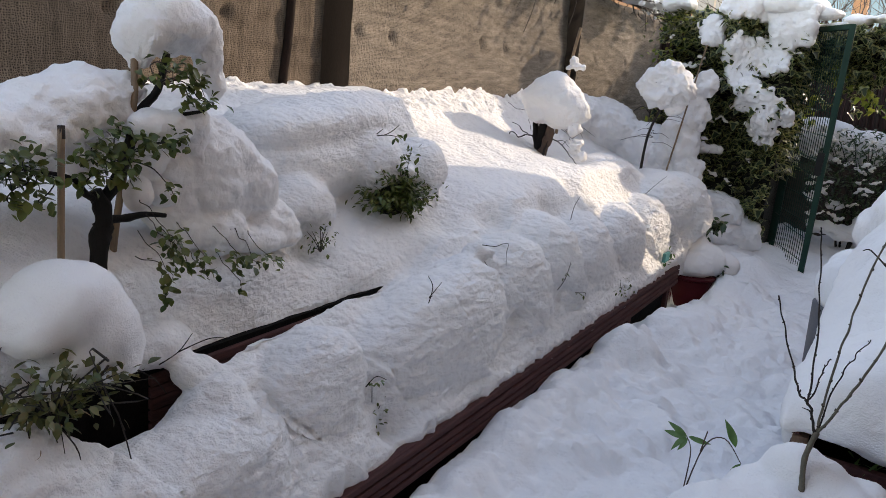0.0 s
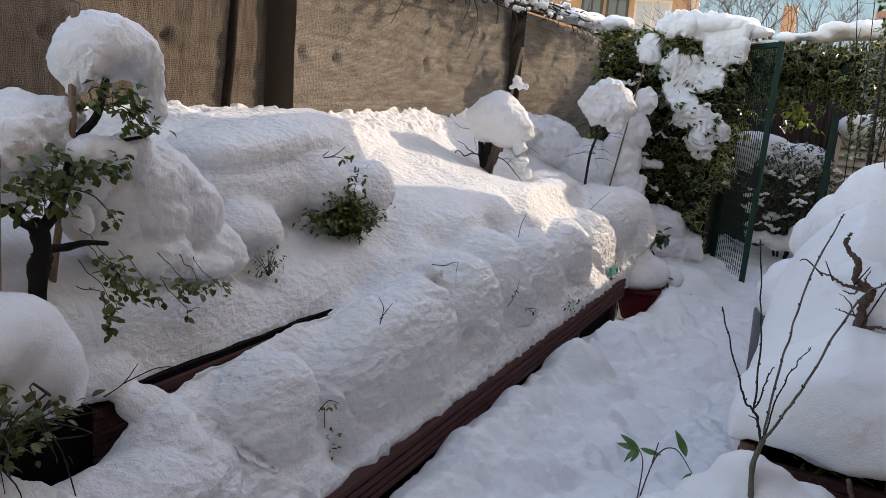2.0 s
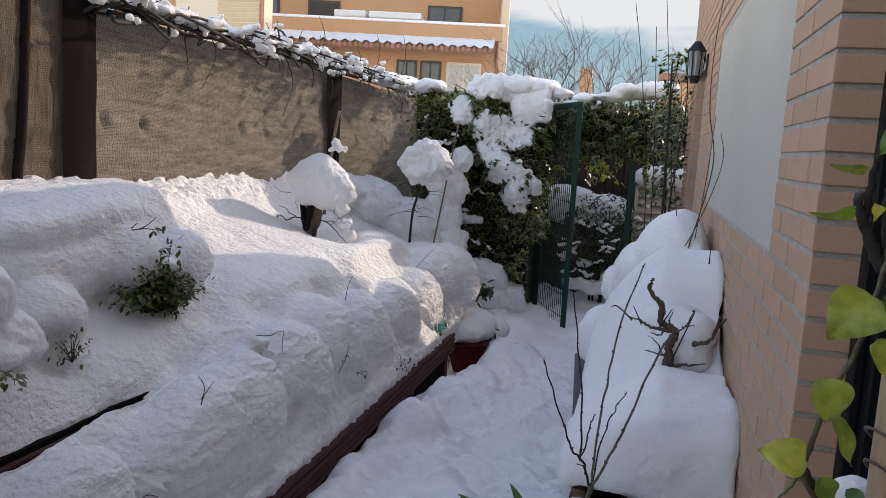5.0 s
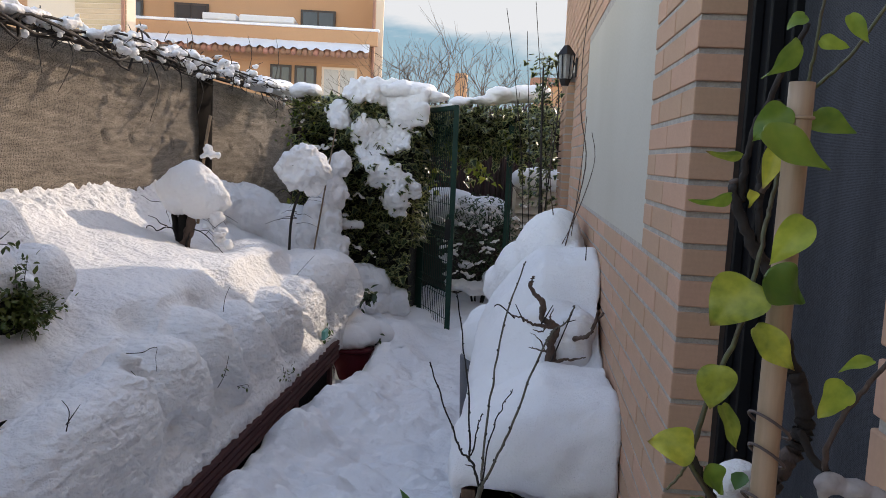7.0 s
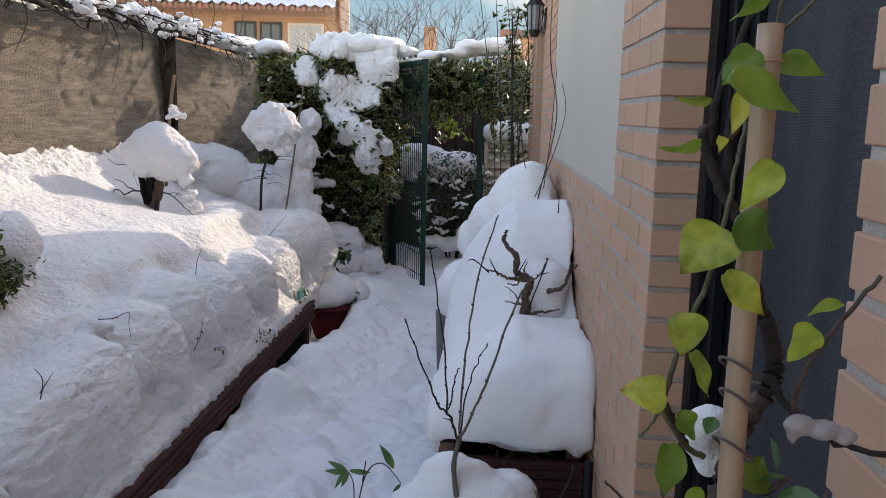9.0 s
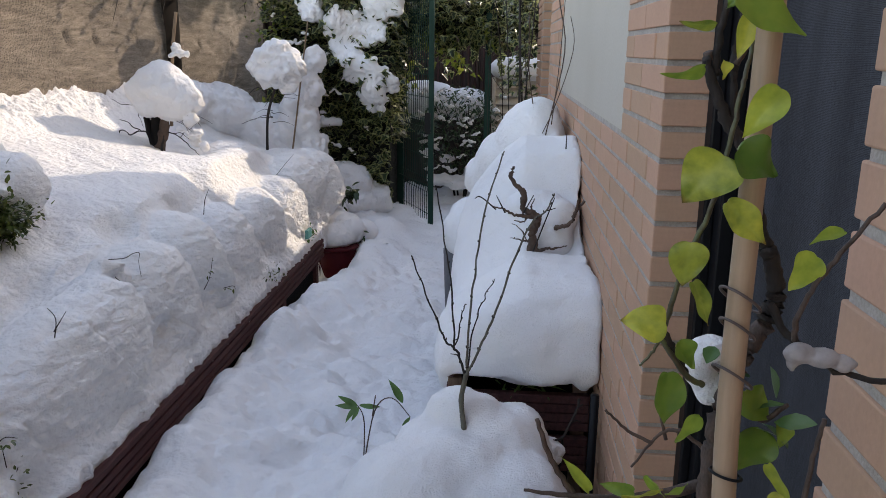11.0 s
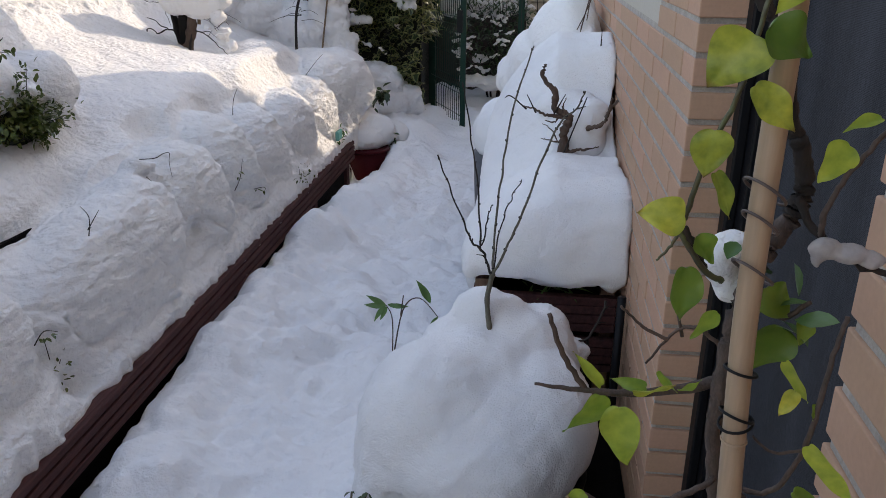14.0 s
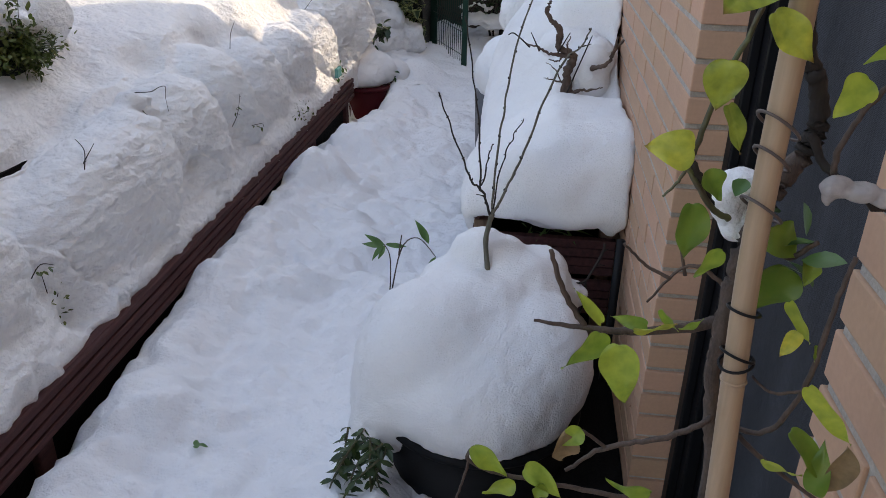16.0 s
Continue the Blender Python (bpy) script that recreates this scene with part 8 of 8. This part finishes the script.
    # place of the stalk end, way, length, width, tone
    leaves = [
        ((0.1368, 0.500, 1.7820), (-0.60, -0.14, -0.79), 0.0293, 0.0184, "mid"),
        ((0.1484, 0.500, 1.7847), (0.87, -0.23, -0.44), 0.0178, 0.0089, "mid"),
        ((0.1384, 0.500, 1.7993), (-0.90, -0.28, -0.33), 0.0145, 0.0097, "mid"),
        ((0.1649, 0.500, 1.8008), (0.47, -0.19, -0.86), 0.0212, 0.0090, "mid"),
        ((0.1104, 0.470, 1.7253), (0.87, -0.09, -0.49), 0.0461, 0.0193, "deep"),
        ((0.1273, 0.485, 1.7410), (-0.66, -0.14, -0.74), 0.0285, 0.0177, "mid"),
        ((0.1555, 0.515, 1.7414), (0.52, -0.16, -0.84), 0.0253, 0.0173, "mid"),
        ((0.1069, 0.500, 1.7103), (-0.97, -0.18, -0.14), 0.0228, 0.0062, "lime"),
        ((0.1316, 0.510, 1.7174), (-0.19, -0.14, -0.97), 0.0289, 0.0121, "lime"),
        ((0.1021, 0.500, 1.6846), (-0.88, -0.15, -0.45), 0.0275, 0.0093, "mid"),
        ((0.1154, 0.505, 1.6882), (0.13, -0.34, -0.93), 0.0116, 0.0087, "lime"),
        ((0.1410, 0.472, 1.6729), (-0.51, -0.11, -0.85), 0.0348, 0.0182, "mid"),
        ((0.1190, 0.468, 1.6368), (0.81, -0.13, -0.58), 0.0306, 0.0269, "deep"),
        ((0.1148, 0.482, 1.6309), (-0.51, -0.11, -0.86), 0.0378, 0.0321, "lime"),
        ((0.1163, 0.470, 1.6038), (0.66, -0.11, -0.74), 0.0375, 0.0166, "lime"),
        ((0.1009, 0.490, 1.5728), (-0.01, -0.13, -0.99), 0.0312, 0.0220, "lime"),
        ((0.1056, 0.492, 1.5456), (0.47, -0.12, -0.87), 0.0321, 0.0112, "lime"),
        ((0.0895, 0.490, 1.5165), (-0.99, -0.14, 0.05), 0.0294, 0.0217, "lime"),
        ((0.1014, 0.498, 1.5010), (0.36, -0.18, -0.92), 0.0226, 0.0165, "mid"),
        ((0.1860, 0.500, 1.5633), (-0.62, -0.14, -0.77), 0.0277, 0.0193, "mid"),
        ((0.1973, 0.490, 1.5826), (-0.98, -0.16, -0.11), 0.0246, 0.0075, "mid"),
        ((0.0966, 0.500, 1.4768), (0.04, -0.09, -1.00), 0.0437, 0.0194, "deep"),
        ((0.1212, 0.500, 1.4446), (-0.72, -0.16, -0.68), 0.0255, 0.0120, "mid"),
        ((0.1597, 0.530, 1.4522), (0.63, -0.13, -0.77), 0.0298, 0.0247, "deep"),
        ((0.1776, 0.530, 1.4202), (-0.50, -0.11, -0.86), 0.0380, 0.0281, "deep"),
        ((0.1890, 0.520, 1.4323), (-0.53, -0.23, -0.82), 0.0178, 0.0130, "deep"),
        ((0.1541, 0.535, 1.4417), (0.08, -0.19, -0.98), 0.0207, 0.0172, "deep"),
        ((0.1716, 0.500, 1.4102), (0.52, -0.10, -0.85), 0.0411, 0.0093, "mid"),
        ((0.1816, 0.500, 1.3873), (-0.34, -0.18, -0.92), 0.0222, 0.0104, "lime"),
        ((0.1965, 0.500, 1.3777), (-0.02, -0.33, -0.94), 0.0121, 0.0061, "mid"),
        ((0.1765, 0.490, 1.2822), (0.81, -0.12, -0.57), 0.0322, 0.0112, "mid"),
        ((0.1902, 0.490, 1.3098), (0.67, -0.07, -0.74), 0.0579, 0.0155, "deep"),
        ((0.2135, 0.485, 1.2606), (0.17, -0.10, 0.98), 0.0400, 0.0144, "deep"),
        ((0.1921, 0.485, 1.3530), (0.61, -0.06, -0.79), 0.0619, 0.0131, "mid"),
        ((0.0476, 0.500, 1.3821), (-0.66, -0.12, 0.74), 0.0326, 0.0083, "mid"),
        ((0.0464, 0.490, 1.3796), (-0.19, -0.11, -0.98), 0.0361, 0.0187, "mid"),
        ((0.0596, 0.485, 1.3738), (0.17, -0.08, -0.98), 0.0512, 0.0236, "mid"),
        ((0.0795, 0.500, 1.3832), (-0.98, -0.16, 0.11), 0.0252, 0.0083, "mid"),
        ((0.0702, 0.495, 1.3807), (0.96, -0.13, 0.23), 0.0299, 0.0107, "lime"),
        ((0.1019, 0.500, 1.3825), (0.92, -0.23, 0.33), 0.0177, 0.0067, "mid"),
        ((0.0410, 0.480, 1.3018), (-0.80, -0.18, -0.57), 0.0219, 0.0130, "mid"),
        ((-0.0378, 0.475, 1.2818), (0.77, -0.11, -0.63), 0.0371, 0.0149, "mid"),
        ((-0.0074, 0.470, 1.2574), (-0.74, -0.15, -0.66), 0.0273, 0.0151, "mid"),
        ((0.0013, 0.475, 1.2650), (0.95, -0.12, -0.29), 0.0338, 0.0133, "mid"),
        ((0.0155, 0.470, 1.2570), (-0.49, -0.26, -0.83), 0.0154, 0.0116, "mid"),
        ((0.0956, 0.475, 1.2542), (-0.99, -0.12, 0.04), 0.0341, 0.0137, "mid"),
        ((0.0874, 0.500, 1.3968), (0.64, -0.19, -0.75), 0.0210, 0.0074, "mid"),
    ]
    tones = {"lime": LEAF_LIME, "mid": LEAF_MID, "deep": LEAF_DEEP}
    rnd = random.Random(2)
    for at, out, L, W, tone in leaves:
        d = Vector(out)
        nrm = Vector((rnd.gauss(0, 0.30), -1, rnd.uniform(-0.05, 0.5)))
        if W < 0.4 * L:
            nrm = nrm + Vector((-d.z, 0, d.x)) * rnd.choice((-0.9, 0.9))
            W *= 1.1
        one_leaf(at, out, L, W * 1.12, tones[tone], t, "heart", nrm, rnd.uniform(0.1, 0.45), rnd.uniform(0.05, 0.35), seed=int(at[2] * 1000))
    for at, out, L, W in (((0.0287, 0.478, 1.3004), (0.09, 0.0, -1.0), 0.034, 0.022), ((0.2277, 0.483, 1.3072), (0.15, 0.0, -0.99), 0.052, 0.020)):
        one_leaf(at, out, L, W, LEAF_DRY, t, "oval", (0.2, -1, 0.1), 0.4, 0.3, "curled brown and yellow leaf")
    # ties round the cane
    for k, (z, lean, rr) in enumerate(((1.535, 0.020, 0.0145), (1.514, 0.018, 0.0125), (1.480, 0.020, 0.0145), (1.407, 0.006, 0.0118), (1.372, 0.010, 0.0125), (1.366, -0.006, 0.0125))):
        pts = []
        for i in range(21):
            a = 2 * math.pi * i / 20 + 0.6
            pts.append(on_cane(z) + Vector((0.92 * rr * math.cos(a), 0.88 * rr * math.sin(a), lean * 0.5 * math.cos(a + 2.6))))
        v, f = tube_data(pts, 0.0011, 0.0011, 6)
        tagged(part("wire_tie", mesh_of("wire_tie", v, f, WIRE if k < 3 else FRAME), WIRE, None), "thin wire tie looped round a bamboo cane" if k < 3 else "black cable tie round a bamboo cane", "wire tie", "ties on the cane")
    lump = snow_cap([(0.135, 0.56, 1.462, 0.014, 0.014, 0.021), (0.142, 0.56, 1.470, 0.015, 0.015, 0.014), (0.143, 0.56, 1.445, 0.011, 0.012, 0.018)], "small snow lump caught behind the cane", 0.0026, ((45, 0.004, 1), (120, 0.0015, 1)), 3)
    lump.data.materials.clear()
    lump.data.materials.append(SNOW_SOFT)
    ice = snow_cap([(0.184, 0.50, 1.4955, 0.010, 0.007, 0.0075), (0.198, 0.50, 1.4925, 0.012, 0.008, 0.0065), (0.213, 0.50, 1.4885, 0.010, 0.007, 0.006), (0.180, 0.50, 1.487, 0.003, 0.003, 0.006)], "thin icy snow crust on a vine branch", 0.0016, ((60, 0.003, 1), (200, 0.0008, 1)), 6)
    ice.data.materials.clear()
    ice.data.materials.append(ICE)
    rnd2 = random.Random(77)
    spots = [((0.16 + rnd2.gauss(0, 0.012), 0.535 + rnd2.gauss(0, 0.008), 1.435 + rnd2.gauss(0, 0.02)), (rnd2.gauss(0.2, 0.6), -0.7, rnd2.gauss(0, 0.4))) for _ in range(7)]
    part("leaves", foliage("leaves", spots, "oval", 0.026, 0.018, LEAF_FRESH, 8, 0.3), LEAF_FRESH, t, "small deep green leaves")


planter()
grapevine()
climber_stems()
potted_sapling()
cane_vine()
bricks()
